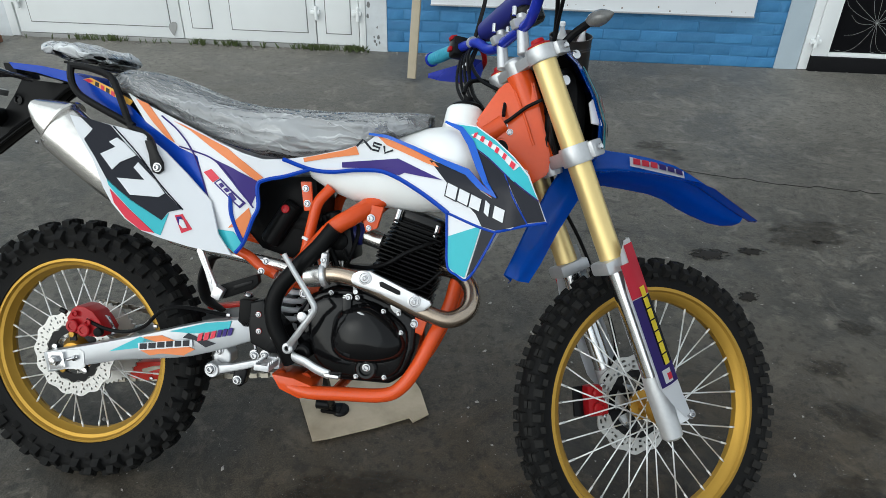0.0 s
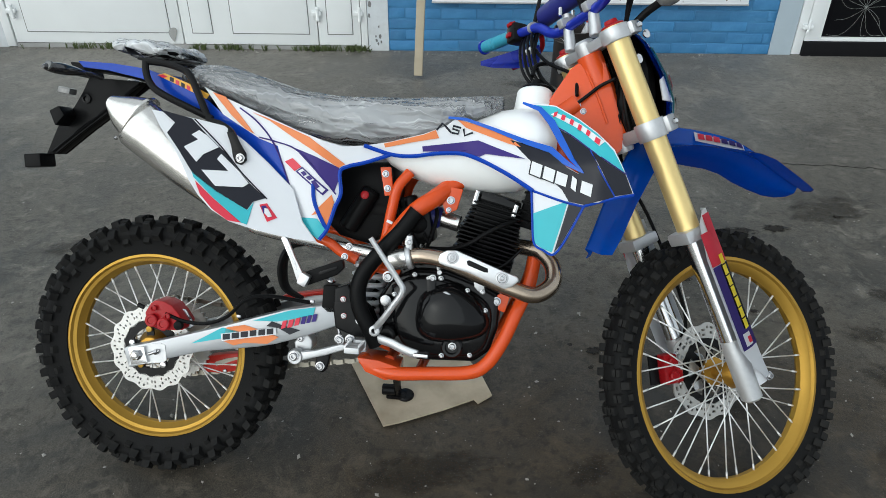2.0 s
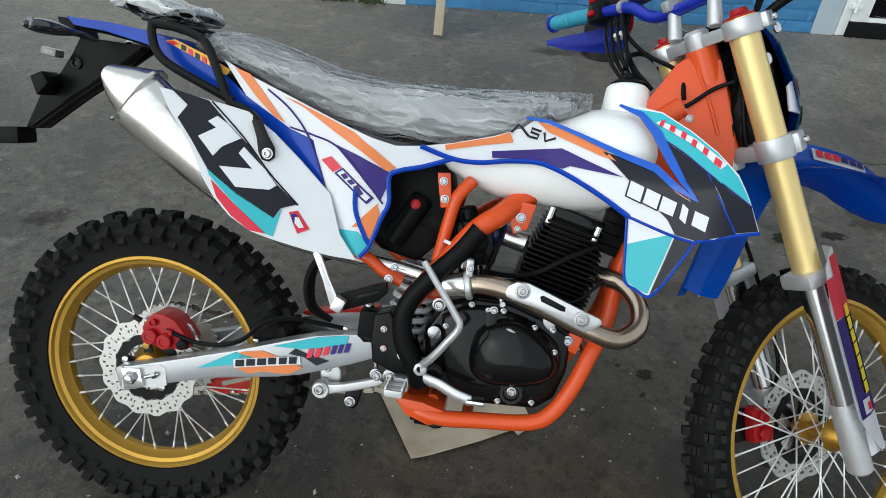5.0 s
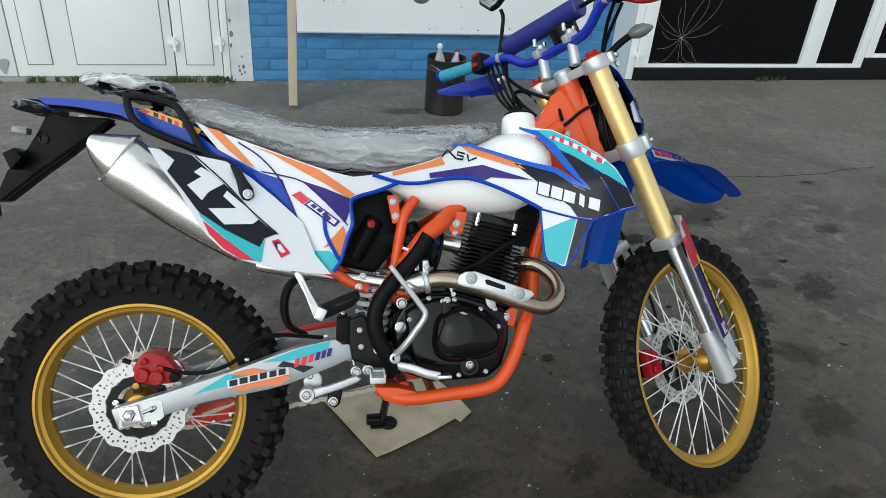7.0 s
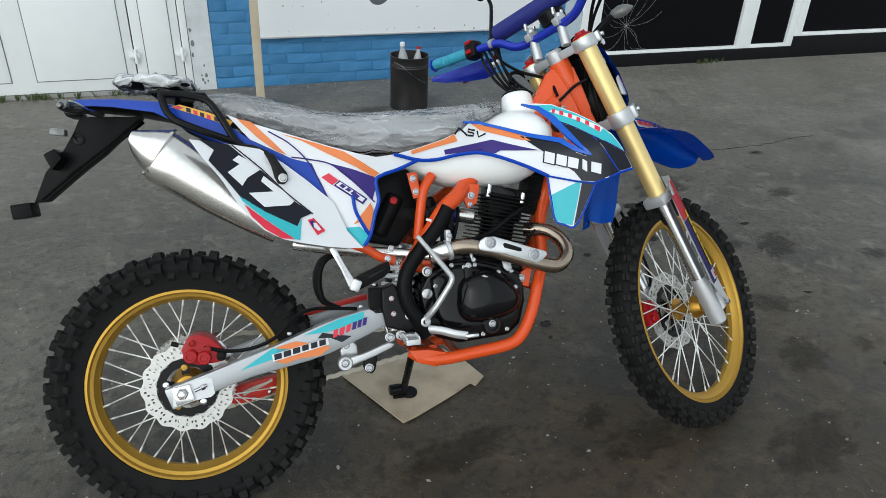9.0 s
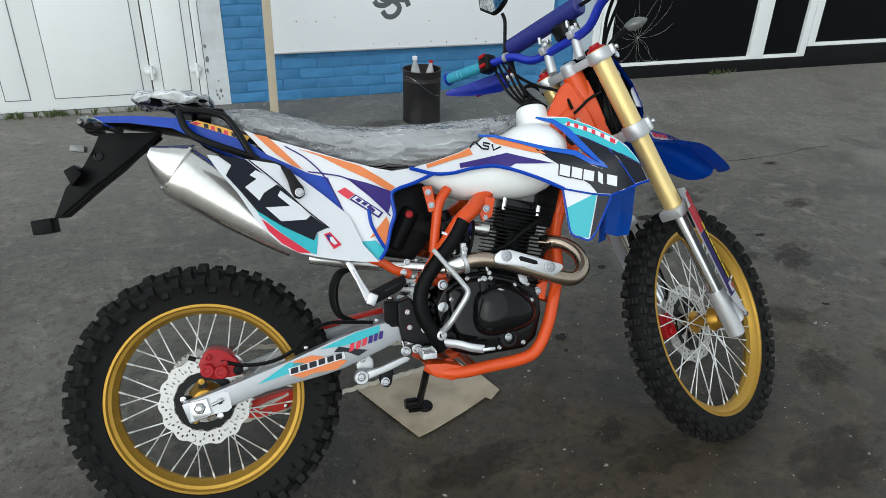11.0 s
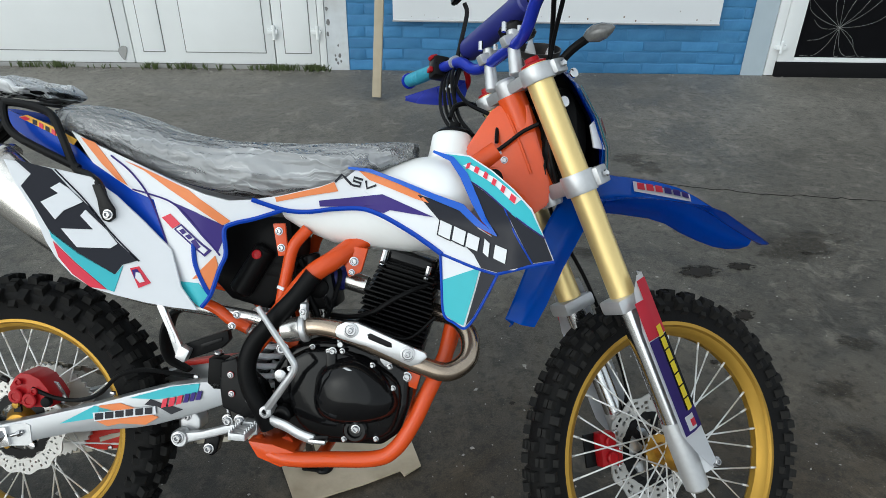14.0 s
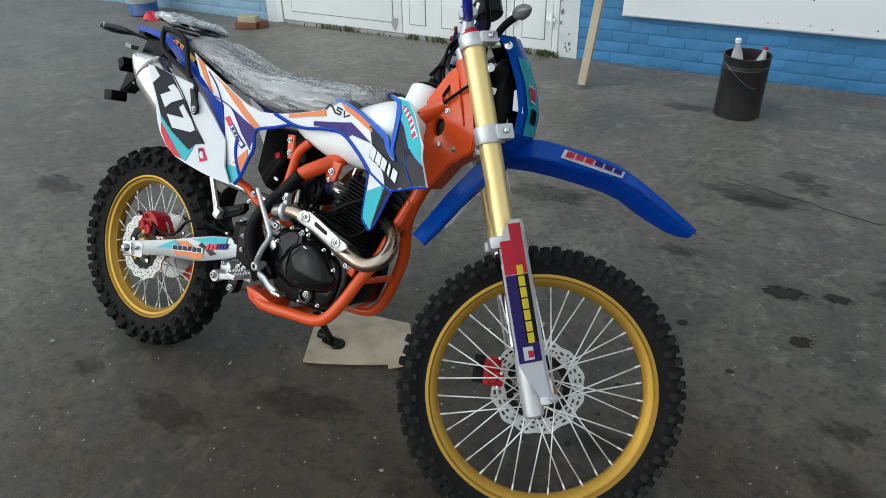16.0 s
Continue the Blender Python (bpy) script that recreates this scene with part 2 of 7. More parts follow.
ORANGE = material("orange_frame_paint", (0.62, 0.074, 0.013), 0.15, vary=0.05, scale=90, spec=0.36, bump=0.05, blotch=0.12)
RUBBER = material("tyre_rubber", (0.007, 0.007, 0.0073), 0.6, vary=0.25, scale=60, bump=0.2, blotch=0.35,
                  blotch_color=(0.018, 0.017, 0.015), blotch_scale=14, spec=0.1)
# paler than RUBBER: worn blocks, with their sky gloss also put into the colour
TREAD = material("worn_glare_tread", (0.011, 0.011, 0.011), 0.65, vary=0.3, scale=90, blotch=0.4, blotch_color=(0.034, 0.032, 0.029), blotch_scale=20, spec=0.08)
SPOKE = material("bright_spoke_steel", (0.74, 0.74, 0.73), 0.3, metal=0.45, vary=0.05)
CHAIN = material("oiled_chain_steel", (0.26, 0.24, 0.20), 0.35, metal=0.9, vary=0.2)
BLACK = material("black_plastic", (0.005, 0.005, 0.0053), 0.36, vary=0.15, bump=0.1, spec=0.08)
SATIN = material("black_coated_steel", (0.006, 0.006, 0.0065), 0.26, vary=0.15, spec=0.14)
ENGINE = material("black_engine_enamel", (0.005, 0.005, 0.0055), 0.09, vary=0.2, coat=0.0, bump=0.03, blotch=0.3, blotch_color=(0.012, 0.011, 0.010), spec=0.22)
FIN = material("black_fin_metal", (0.005, 0.005, 0.0053), 0.26, vary=0.3, spec=0.07)
GOLD_RIM = material("gold_anodised_rim", (0.44, 0.258, 0.040), 0.46, metal=0.7, vary=0.08, scale=25, blotch=0.15)
GOLD_HUB = material("dark_gold_hub", (0.42, 0.23, 0.035), 0.35, metal=0.8, vary=0.15)
GOLD_FORK = material("pale_gold_fork_tube", (0.78, 0.60, 0.26), 0.33, metal=0.6, vary=0.05, scale=20, blotch=0.12)
ALU = material("cast_aluminium", (0.55, 0.555, 0.565), 0.40, metal=0.65, vary=0.08, scale=120, bump=0.08, blotch=0.15)
SILVER = material("silver_painted_arm", (0.36, 0.37, 0.385), 0.36, metal=0.6, vary=0.05, coat=0.2)
STEEL = material("brushed_steel", (0.72, 0.70, 0.67), 0.22, metal=0.95, vary=0.12, scale=70, blotch=0.25, blotch_color=(0.40, 0.36, 0.31))
ZINC = material("zinc_plated_bolt", (0.40, 0.40, 0.41), 0.25, metal=1.0, vary=0.15, scale=120)
SHIELD_ALU = material("worn_bare_alloy", (0.62, 0.62, 0.63), 0.33, metal=0.9, vary=0.08, scale=60, bump=0.04, blotch=0.15)
RED_PLASTIC = material("red_guide_plastic", (0.55, 0.028, 0.018), 0.35, vary=0.1, spec=0.3)
CHROME = material("bright_chrome", (0.66, 0.66, 0.67), 0.16, metal=1.0, vary=0.05)
DISC = material("ground_steel_disc", (0.50, 0.49, 0.47), 0.36, metal=0.6, vary=0.05, scale=80)
RED = material("red_caliper_paint", (0.32, 0.007, 0.011), 0.30, vary=0.1, coat=0.0, spec=0.22, bump=0.06)
TANK = material("translucent_tank_plastic", (0.86, 0.865, 0.85), 0.38, vary=0.02, sub=0.25, blotch=0.08)
VINYL = material("dark_seat_vinyl", (0.032, 0.035, 0.041), 0.5, vary=0.15, bump=0.15)
FILM = film_material("clear_film", 0.21, 0.45, (8.0, 40.0, 1.0), 0.24)
PAD_FILM = film_material("milky_film", 0.58, 0.92, (24.0, 44.0, 1.0), 0.4)
HEADER = material("heat_tinted_steel", (0.44, 0.37, 0.30), 0.2, metal=0.95, vary=0.12, scale=30, blotch=0.6, blotch_scale=6, blotch_color=(0.20, 0.13, 0.075))
BAR = material("blue_anodised_bar", (0.012, 0.03, 0.42), 0.26, metal=0.35, vary=0.05, coat=0.3)
PAD = material("dark_blue_pad", (0.018, 0.022, 0.17), 0.4, vary=0.08)
GRIP = material("turquoise_grip_rubber", (0.045, 0.30, 0.42), 0.5, vary=0.15, bump=0.4, bump_scale=300)
GLASS_DARK = material("dark_lens", (0.02, 0.02, 0.022), 0.1, vary=0.1, coat=0.6)
MIRROR = material("mirror_glass", (0.85, 0.86, 0.87), 0.03, metal=1.0, vary=0.01)
CLEAR_LENS = material("clear_lens", (0.13, 0.13, 0.128), 0.12, vary=0.5, scale=90, coat=0.5)
CARD = material("cardboard", (0.50, 0.42, 0.31), 0.85, vary=0.08, scale=30, bump=0.15, blotch=0.6, blotch_color=(0.25, 0.20, 0.13), blotch_scale=11)
ASPHALT = asphalt_material()
UPVC = material("white_upvc", (0.80, 0.82, 0.82), 0.35, vary=0.03, scale=6, blotch=0.12, blotch_scale=2.5, blotch_color=(0.66, 0.66, 0.63))
CRACK = material("dark_crack", (0.012, 0.011, 0.010), 0.8, vary=0.2, spec=0.1)
GASKET = material("grey_gasket", (0.17, 0.17, 0.17), 0.6, vary=0.2)
PLASTER = material("flaking_white_plaster", (0.61, 0.64, 0.66), 0.85, vary=0.12, scale=14, bump=0.4, blotch=0.45, blotch_scale=9, blotch_color=(0.42, 0.41, 0.39))
PALE_PLASTER = material("pale_blue_plaster", (0.40, 0.47, 0.52), 0.8, vary=0.1, scale=10, bump=0.3, blotch=0.3, blotch_scale=5, blotch_color=(0.30, 0.36, 0.42))
BLUE_BRICK = material("blue_painted_brick", (0.042, 0.175, 0.37), 0.6, vary=0.22, scale=12, bump=0.7, bump_scale=45, blotch=0.4,
                      blotch_scale=5, blotch_color=(0.10, 0.285, 0.48), random_tone=0.14)
BLUE_MORTAR = material("blue_painted_mortar", (0.038, 0.160, 0.335), 0.7, vary=0.2, scale=20, bump=0.8, bump_scale=60, blotch=0.4, blotch_color=(0.12, 0.32, 0.55))
# paler than BLUE_BRICK: the lens-flare veil over this end is put into the colour
VEILED_BRICK = material("veiled_blue_brick", (0.21, 0.35, 0.47), 0.7, vary=0.2, scale=12, bump=0.6, bump_scale=45, blotch=0.5, blotch_color=(0.30, 0.42, 0.50), blotch_scale=6)
BOARD = material("white_sign_board", (0.78, 0.80, 0.82), 0.4, vary=0.02, scale=3, blotch=0.15, blotch_scale=2, blotch_color=(0.68, 0.71, 0.74))
DARK_INK = material("dark_grey_lettering", (0.09, 0.10, 0.11), 0.5, vary=0.1)
RUST = material("rust_speck", (0.16, 0.11, 0.08), 0.8, vary=0.2)
DOOR_DARK = material("dark_tinted_pane", (0.006, 0.006, 0.007), 0.16, vary=0.2, scale=8, spec=0.05)
PLINTH = material("black_painted_plinth", (0.008, 0.008, 0.009), 0.6, spec=0.1, vary=0.25, bump=0.3, scale=20)
WOOD = material("raw_pine", (0.40, 0.345, 0.25), 0.7, vary=0.15, scale=14, bump=0.2, blotch=0.3, blotch_color=(0.36, 0.27, 0.16))
CAN = material("black_painted_tin", (0.009, 0.0095, 0.011), 0.4, vary=0.3, bump=0.15, blotch=0.5, blotch_color=(0.045, 0.028, 0.02), blotch_scale=12)
GRASS = material("weeds", (0.075, 0.10, 0.03), 0.7, vary=0.4, scale=50)
PEBBLE = material("pale_pebble", (0.30, 0.285, 0.26), 0.9, vary=0.3, scale=90)
OIL = stain_material("oil_stain", 1.0)
FAINT_DARK = stain_material("faint_dark_stain", 0.32)
BOTTLE = film_material("clear_bottle_plastic", 0.25, 0.6, (9.0, 9.0, 9.0), 0.2, "Object")
BRICK_RED = material("broken_red_brick", (0.20, 0.085, 0.05), 0.85, vary=0.2, scale=30, bump=0.6, blotch=0.3)
PAINT_BUCKET = material("blue_printed_bucket", (0.03, 0.12, 0.36), 0.35, vary=0.1, blotch=0.3, blotch_color=(0.5, 0.5, 0.5), blotch_scale=10)
CONCRETE = material("grey_render", (0.33, 0.33, 0.32), 0.85, vary=0.12, scale=12, bump=0.4, blotch=0.3)


# ---------------------------------------------------------------- mesh helpers
def link_mesh(name, bm, mat, parent=None, label="", sharp=35):
    me = bpy.data.meshes.new(name)
    bmesh.ops.recalc_face_normals(bm, faces=bm.faces)
    bm.to_mesh(me)
    bm.free()
    me.materials.append(mat)
    me.shade_smooth()
    me.set_sharp_from_angle(angle=radians(sharp))
    ob = new(name, me)
    if parent is not None:
        ob.parent = parent
    if label:
        ob["label"] = label
    return ob


def part(name, bm, mat, parent, label="", xf=None, sharp=35):
    if xf is not None:
        bm.transform(xf)
    return link_mesh(name, bm, mat, parent, label, sharp)


def smooth_path(pts, per=6):
    pts = [Vector(p) for p in pts]
    if len(pts) < 3:
        return pts
    out = []
    ext = [2 * pts[0] - pts[1]] + pts + [2 * pts[-1] - pts[-2]]
    for i in range(1, len(ext) - 2):
        a, b, c, d = ext[i - 1:i + 3]
        for k in range(per):
            s = k / per
            out.append(0.5 * ((2 * b) + (c - a) * s + (2 * a - 5 * b + 4 * c - d) * s * s + (3 * b - a - 3 * c + d) * s ** 3))
    out.append(pts[-1])
    return out


def tube(pts, r, segs=10, smooth=True, per=6, flat=1.0, bm=None):
    """A round bar along points; r is one radius or a function of 0..1."""
    bm = bm or bmesh.new()
    path = smooth_path(pts, per) if smooth else [Vector(p) for p in pts]
    rings, prev = [], None
    for i, p in enumerate(path):
        d = (path[min(i + 1, len(path) - 1)] - path[max(i - 1, 0)]).normalized()
        if prev is None:
            side = d.cross(Vector((0, 0, 1)) if abs(d.z) < 0.9 else Vector((1, 0, 0))).normalized()
        else:
            side = (prev - d * prev.dot(d)).normalized()
        prev = side
        up = side.cross(d)
        rad = r(i / (len(path) - 1)) if callable(r) else r
        rings.append([bm.verts.new(p + rad * (math.cos(a) * side + flat * math.sin(a) * up)) for a in (2 * math.pi * k / segs for k in range(segs))])
    for a, b in zip(rings, rings[1:]):
        for k in range(segs):
            bm.faces.new((a[k], a[(k + 1) % segs], b[(k + 1) % segs], b[k]))
    bm.faces.new(rings[0][::-1])
    bm.faces.new(rings[-1])
    return bm


def rod(a, b, r, r2=None, segs=14, bm=None, bevel=0.0):
    a, b = Vector(a), Vector(b)
    if bevel:
        d = (b - a).normalized() * bevel
        n = (b - a).length
        rb = r if r2 is None else r2
        return tube([a, a + d, b - d, b], lambda s: [r - bevel, r, rb, rb - bevel][min(3, round(s * 3))], segs, False, bm=bm)
    return tube([a, b], (lambda s: r + ((r if r2 is None else r2) - r) * s), segs, False, bm=bm)


def lathe(profile, origin=(0, 0, 0), axis=(0, 1, 0), segs=32, closed=False, bm=None):
    """profile: (radius, distance along the axis)."""
    bm = bm or bmesh.new()
    q = Vector((0, 0, 1)).rotation_difference(Vector(axis)).to_matrix()
    o = Vector(origin)
    rings = []
    for r, h in profile:
        rings.append([bm.verts.new(o + q @ Vector((r * math.cos(a), r * math.sin(a), h))) for a in (2 * math.pi * k / segs for k in range(segs))])
    pairs = list(zip(rings, rings[1:])) + ([(rings[-1], rings[0])] if closed else [])
    for a, b in pairs:
        for k in range(segs):
            bm.faces.new((a[k], a[(k + 1) % segs], b[(k + 1) % segs], b[k]))
    if not closed:
        bm.faces.new(rings[0][::-1])
        bm.faces.new(rings[-1])
    return bm


def box(center, size, rot=None, bevel=0.0, bm=None, taper=1.0):
    own = bmesh.new()
    bmesh.ops.create_cube(own, size=1.0)
    for v in own.verts:
        k = taper if v.co.z > 0 else 1.0
        v.co = Vector((v.co.x * size[0] * k, v.co.y * size[1] * k, v.co.z * size[2]))
    if bevel:
        bmesh.ops.bevel(own, geom=list(own.edges), offset=bevel, segments=2, affect="EDGES", profile=0.6)
    m = Matrix.Translation(center)
    if rot is not None:
        m = m @ Euler([radians(a) for a in rot]).to_matrix().to_4x4()
    own.transform(m)
    if bm is None:
        return own
    return merge(bm, own)


def merge(bm, other):
    me = bpy.data.meshes.new("t")
    other.to_mesh(me)
    other.free()
    bm.from_mesh(me)
    bpy.data.meshes.remove(me)
    return bm


def slab(outline, y0, y1, bevel=0.0, segments=2):
    """A flat plate with an outline in x and z, between two y."""
    bm = bmesh.new()
    face = bm.faces.new([bm.verts.new((x, y0, z)) for x, z in outline])
    new_geom = bmesh.ops.extrude_face_region(bm, geom=[face])["geom"]
    for v in new_geom:
        if isinstance(v, bmesh.types.BMVert):
            v.co.y = y1
    if bevel:
        bmesh.ops.bevel(bm, geom=list(bm.edges), offset=bevel, segments=segments, affect="EDGES", profile=0.6, clamp_overlap=True)
    return bm


def loft(rings, caps=True):
    bm = bmesh.new()
    vs = [[bm.verts.new(p) for p in ring] for ring in rings]
    n = len(vs[0])
    for a, b in zip(vs, vs[1:]):
        for k in range(n):
            bm.faces.new((a[k], a[(k + 1) % n], b[(k + 1) % n], b[k]))
    if caps:
        bm.faces.new(vs[0][::-1])
        bm.faces.new(vs[-1])
    return bm


# half-width of the bike's side panels, and of the number plate that stands off them
SIDE_X, SIDE_Y = (-.2, 0, .2, .45, .6, .78, .95, 1.08, 1.3), (.07, .085, .108, .140, .112, .10, .165, .22, .215)


def side(x, z):
    return float(np.interp(x, SIDE_X, SIDE_Y)) - .55 * max(0, z - .87) * min(1, max(0, (x - .78) / .14))


def plate_side(x, z):
    return 0.229 - 0.11 * x - 0.364 * max(-.01, .597 * (x + .01) + .803 * (z - .905))


def skin(outline, fn, off=0.0, thick=0.004, sign=-1, cuts=4, step=0.028):
    """A curved panel that follows a side surface of the bike."""
    bm = bmesh.new()
    bm.faces.new([bm.verts.new((x, 0, z)) for x, z in outline])
    bm.normal_update()
    bmesh.ops.triangulate(bm, faces=list(bm.faces), ngon_method="EAR_CLIP")
    for _ in range(cuts):
        long_edges = [e for e in bm.edges if e.calc_length() > step]
        if long_edges:
            bmesh.ops.subdivide_edges(bm, edges=long_edges, cuts=1)
            bmesh.ops.triangulate(bm, faces=[f for f in bm.faces if len(f.verts) > 3])
    front, back = {}, {}
    faces = [[v.index for v in f.verts] for f in bm.faces]
    bm.verts.index_update()
    faces = [[v.index for v in f.verts] for f in bm.faces]
    rim = [(e.verts[0].index, e.verts[1].index) for e in bm.edges if len(e.link_faces) == 1]
    pts = [(v.co.x, v.co.z) for v in bm.verts]
    bm.free()
    out = bmesh.new()
    f = [out.verts.new((x, sign * (fn(x, z) + off), z)) for x, z in pts]
    b = [out.verts.new((x, sign * (fn(x, z) + off - thick), z)) for x, z in pts]
    for idx in faces:
        out.faces.new([f[i] for i in idx])
        out.faces.new([b[i] for i in idx][::-1])
    for i, j in rim:
        out.faces.new((f[i], f[j], b[j], b[i]))
    return out


def dome(outline, levels, per=3):
    """A cast cover: a rounded outline in the bike's plane, shrinking towards its crown; levels are (scale, y)."""
    ring = [(p.x, p.z) for p in smooth_path([(x, 0, z) for x, z in list(outline) + [outline[0]]], per)][:-1]
    cx, cz = sum(p[0] for p in ring) / len(ring), sum(p[1] for p in ring) / len(ring)
    return loft([[(cx + (x - cx) * k, y, cz + (z - cz) * k) for x, z in ring] for k, y in levels])


def decal(outline, mat, parent, fn=side, name="decal", label="", off=0.0022):
    return part(name, skin(outline, fn, off, 0.002), mat, parent, label)


def ribbon(pts, widths):
    """The outline of a band along a line in the bike's plane, as wide as given at each point."""
    p = [Vector(q) for q in pts]
    left, right = [], []
    for i, q in enumerate(p):
        d = (p[min(i + 1, len(p) - 1)] - p[max(i - 1, 0)]).normalized()
        n = Vector((-d.y, d.x)) * widths[i] * .5
        left.append(tuple(q + n))
        right.append(tuple(q - n))
    return left + right[::-1]


def edge_bead(pts, parent, fn=side, r=0.004, mat=None, off=0.002, name="edge_trim"):
    return part(name, tube([(x, -(fn(x, z) + off), z) for x, z in pts], r, 6), mat or TRIM_BLUE, parent)


def bolt(p, parent, r=0.008, axis=(0, -1, 0), mat=None, xf=None, name="bolt"):
    r *= .8
    bm = lathe([(r * 1.35, 0), (r * 1.35, r * .25), (r, r * .3), (r, r * .8), (r * .8, r), (r * .52, r), (r * .48, r * .45)], p, axis, 12)
    return part(name, bm, mat or ZINC, parent, xf=xf)


# ---------------------------------------------------------------- ground and facade
def ground_z(x, y):
    z = 0.010 * noise.noise(Vector((x * 0.9, y * 0.9, 3.1))) + 0.0025 * noise.noise(Vector((x * 2.3, y * 2.3, 1.0)))
    d = math.hypot(x - 0.77, y - 1.36)
    z = z * min(1, max(0, math.hypot(x + .7, y - 1.5) - .1), d, max(0, math.hypot(x, y - 1.8) - .3)) - 0.004
    z += 0.034 * math.exp(-(d / 0.42) ** 2)
    if y > 4.3:
        z = min(z, 0.0) * 0.3 - 0.003
    return z


def ground_sheet():
    bm = bmesh.new()
    def line(lo, hi, c):
        near = list(np.arange(lo, hi + .001, 0.18))
        return [c - 600, c - 120, c - 30, c - 12] + near + [c + 12, c + 30, c + 120, c + 600]
    xs, ys_ = line(-6, 7, 0.5), line(-3, 5.4, 1.2)
    grid = []
    for y in ys_:
        row = []
        for x in xs:
            z = ground_z(x, y)
            row.append(bm.verts.new((x, y, z)))
        grid.append(row)
    for a, b in zip(grid, grid[1:]):
        for k in range(len(xs) - 1):
            bm.faces.new((a[k], a[k + 1], b[k + 1], b[k]))
    ob = link_mesh("ground", bm, ASPHALT, sharp=80)
    return tagged(ob, "worn grey asphalt yard with dust, patches and grit", "ground", kind="structure")


ground_sheet()
WALL_Y = 5.39


def structure(name, bm, mat, label, category):
    return tagged(link_mesh(name, bm, mat), label, category, kind="structure")


def wall_piece(name, x0, x1, z0, z1, mat, label, y0=WALL_Y, thick=0.38):
    return structure(name, box(((x0 + x1) / 2, y0 + thick / 2, (z0 + z1) / 2), (x1 - x0, thick, z1 - z0)), mat, label, "wall")


wall_left = wall_piece("wall_left", -9.0, -3.42, -0.1, 3.2, VEILED_BRICK, "blue brick wall beside the white gate, paled by a glare veil in its colour", WALL_Y + .0095)
wall_mid = wall_piece("wall_middle", -0.435, 2.355, -0.1, 3.2, BLUE_MORTAR, "blue painted brick wall under a white sign board", WALL_Y + .0095)
wall_piece("wall_above_gate", -3.42, -0.435, 2.25, 3.2, BLUE_MORTAR, "blue painted wall over the gate", WALL_Y + .012)
wall_piece("wall_above_doors", 2.355, 9.0, 2.25, 3.2, BLUE_MORTAR, "blue painted wall over the dark doors", WALL_Y + .012)
structure("roof", box((0, 7.4, 3.3), (18.4, 4.6, 0.2)), CONCRETE, "flat grey roof slab of the building", "roof")
structure("wall_back", box((0, 9.6, 1.6), (18, 0.3, 3.3)), CONCRETE, "plain rendered rear wall", "wall")
for x in (-9.1, 9.1):
    structure("wall_side", box((x, 7.5, 1.6), (0.2, 4.3, 3.3)), CONCRETE, "plain rendered side wall", "wall")
wall_piece("pillar_gate_outer", -3.42, -3.30, -0.05, 2.25, PLASTER, "flaking white plaster reveal beside the gate", WALL_Y + .002)
wall_piece("pillar_gate", -0.585, -0.435, -0.05, 2.25, PLASTER, "flaking white plaster reveal with dark chips", WALL_Y + .002)
wall_piece("pillar_door", 2.355, 2.515, -0.05, 2.25, PALE_PLASTER, "smooth pale blue plaster reveal beside the dark door", WALL_Y + .002)


def chip(x, z, s, parent):
    pts = []
    for k in range(7):
        a = 2 * math.pi * k / 7
        r = s * random.uniform(.5, 1.1)
        pts.append((x + r * math.cos(a) * .6, z + r * math.sin(a)))
    return part("chip", slab(pts, WALL_Y - .001, WALL_Y + .004), GASKET, parent)


pillar = bpy.data.objects["pillar_gate"]
for x, z, s in ((-.50, .10, .02), (-.525, .07, .016), (-.49, .06, .012), (-.515, .045, .014), (-.53, .10, .01), (-.505, .17, .012),
                (-.57, .42, .02), (-.568, .33, .026), (-.572, .25, .018)):
    chip(x, z, s, pillar)


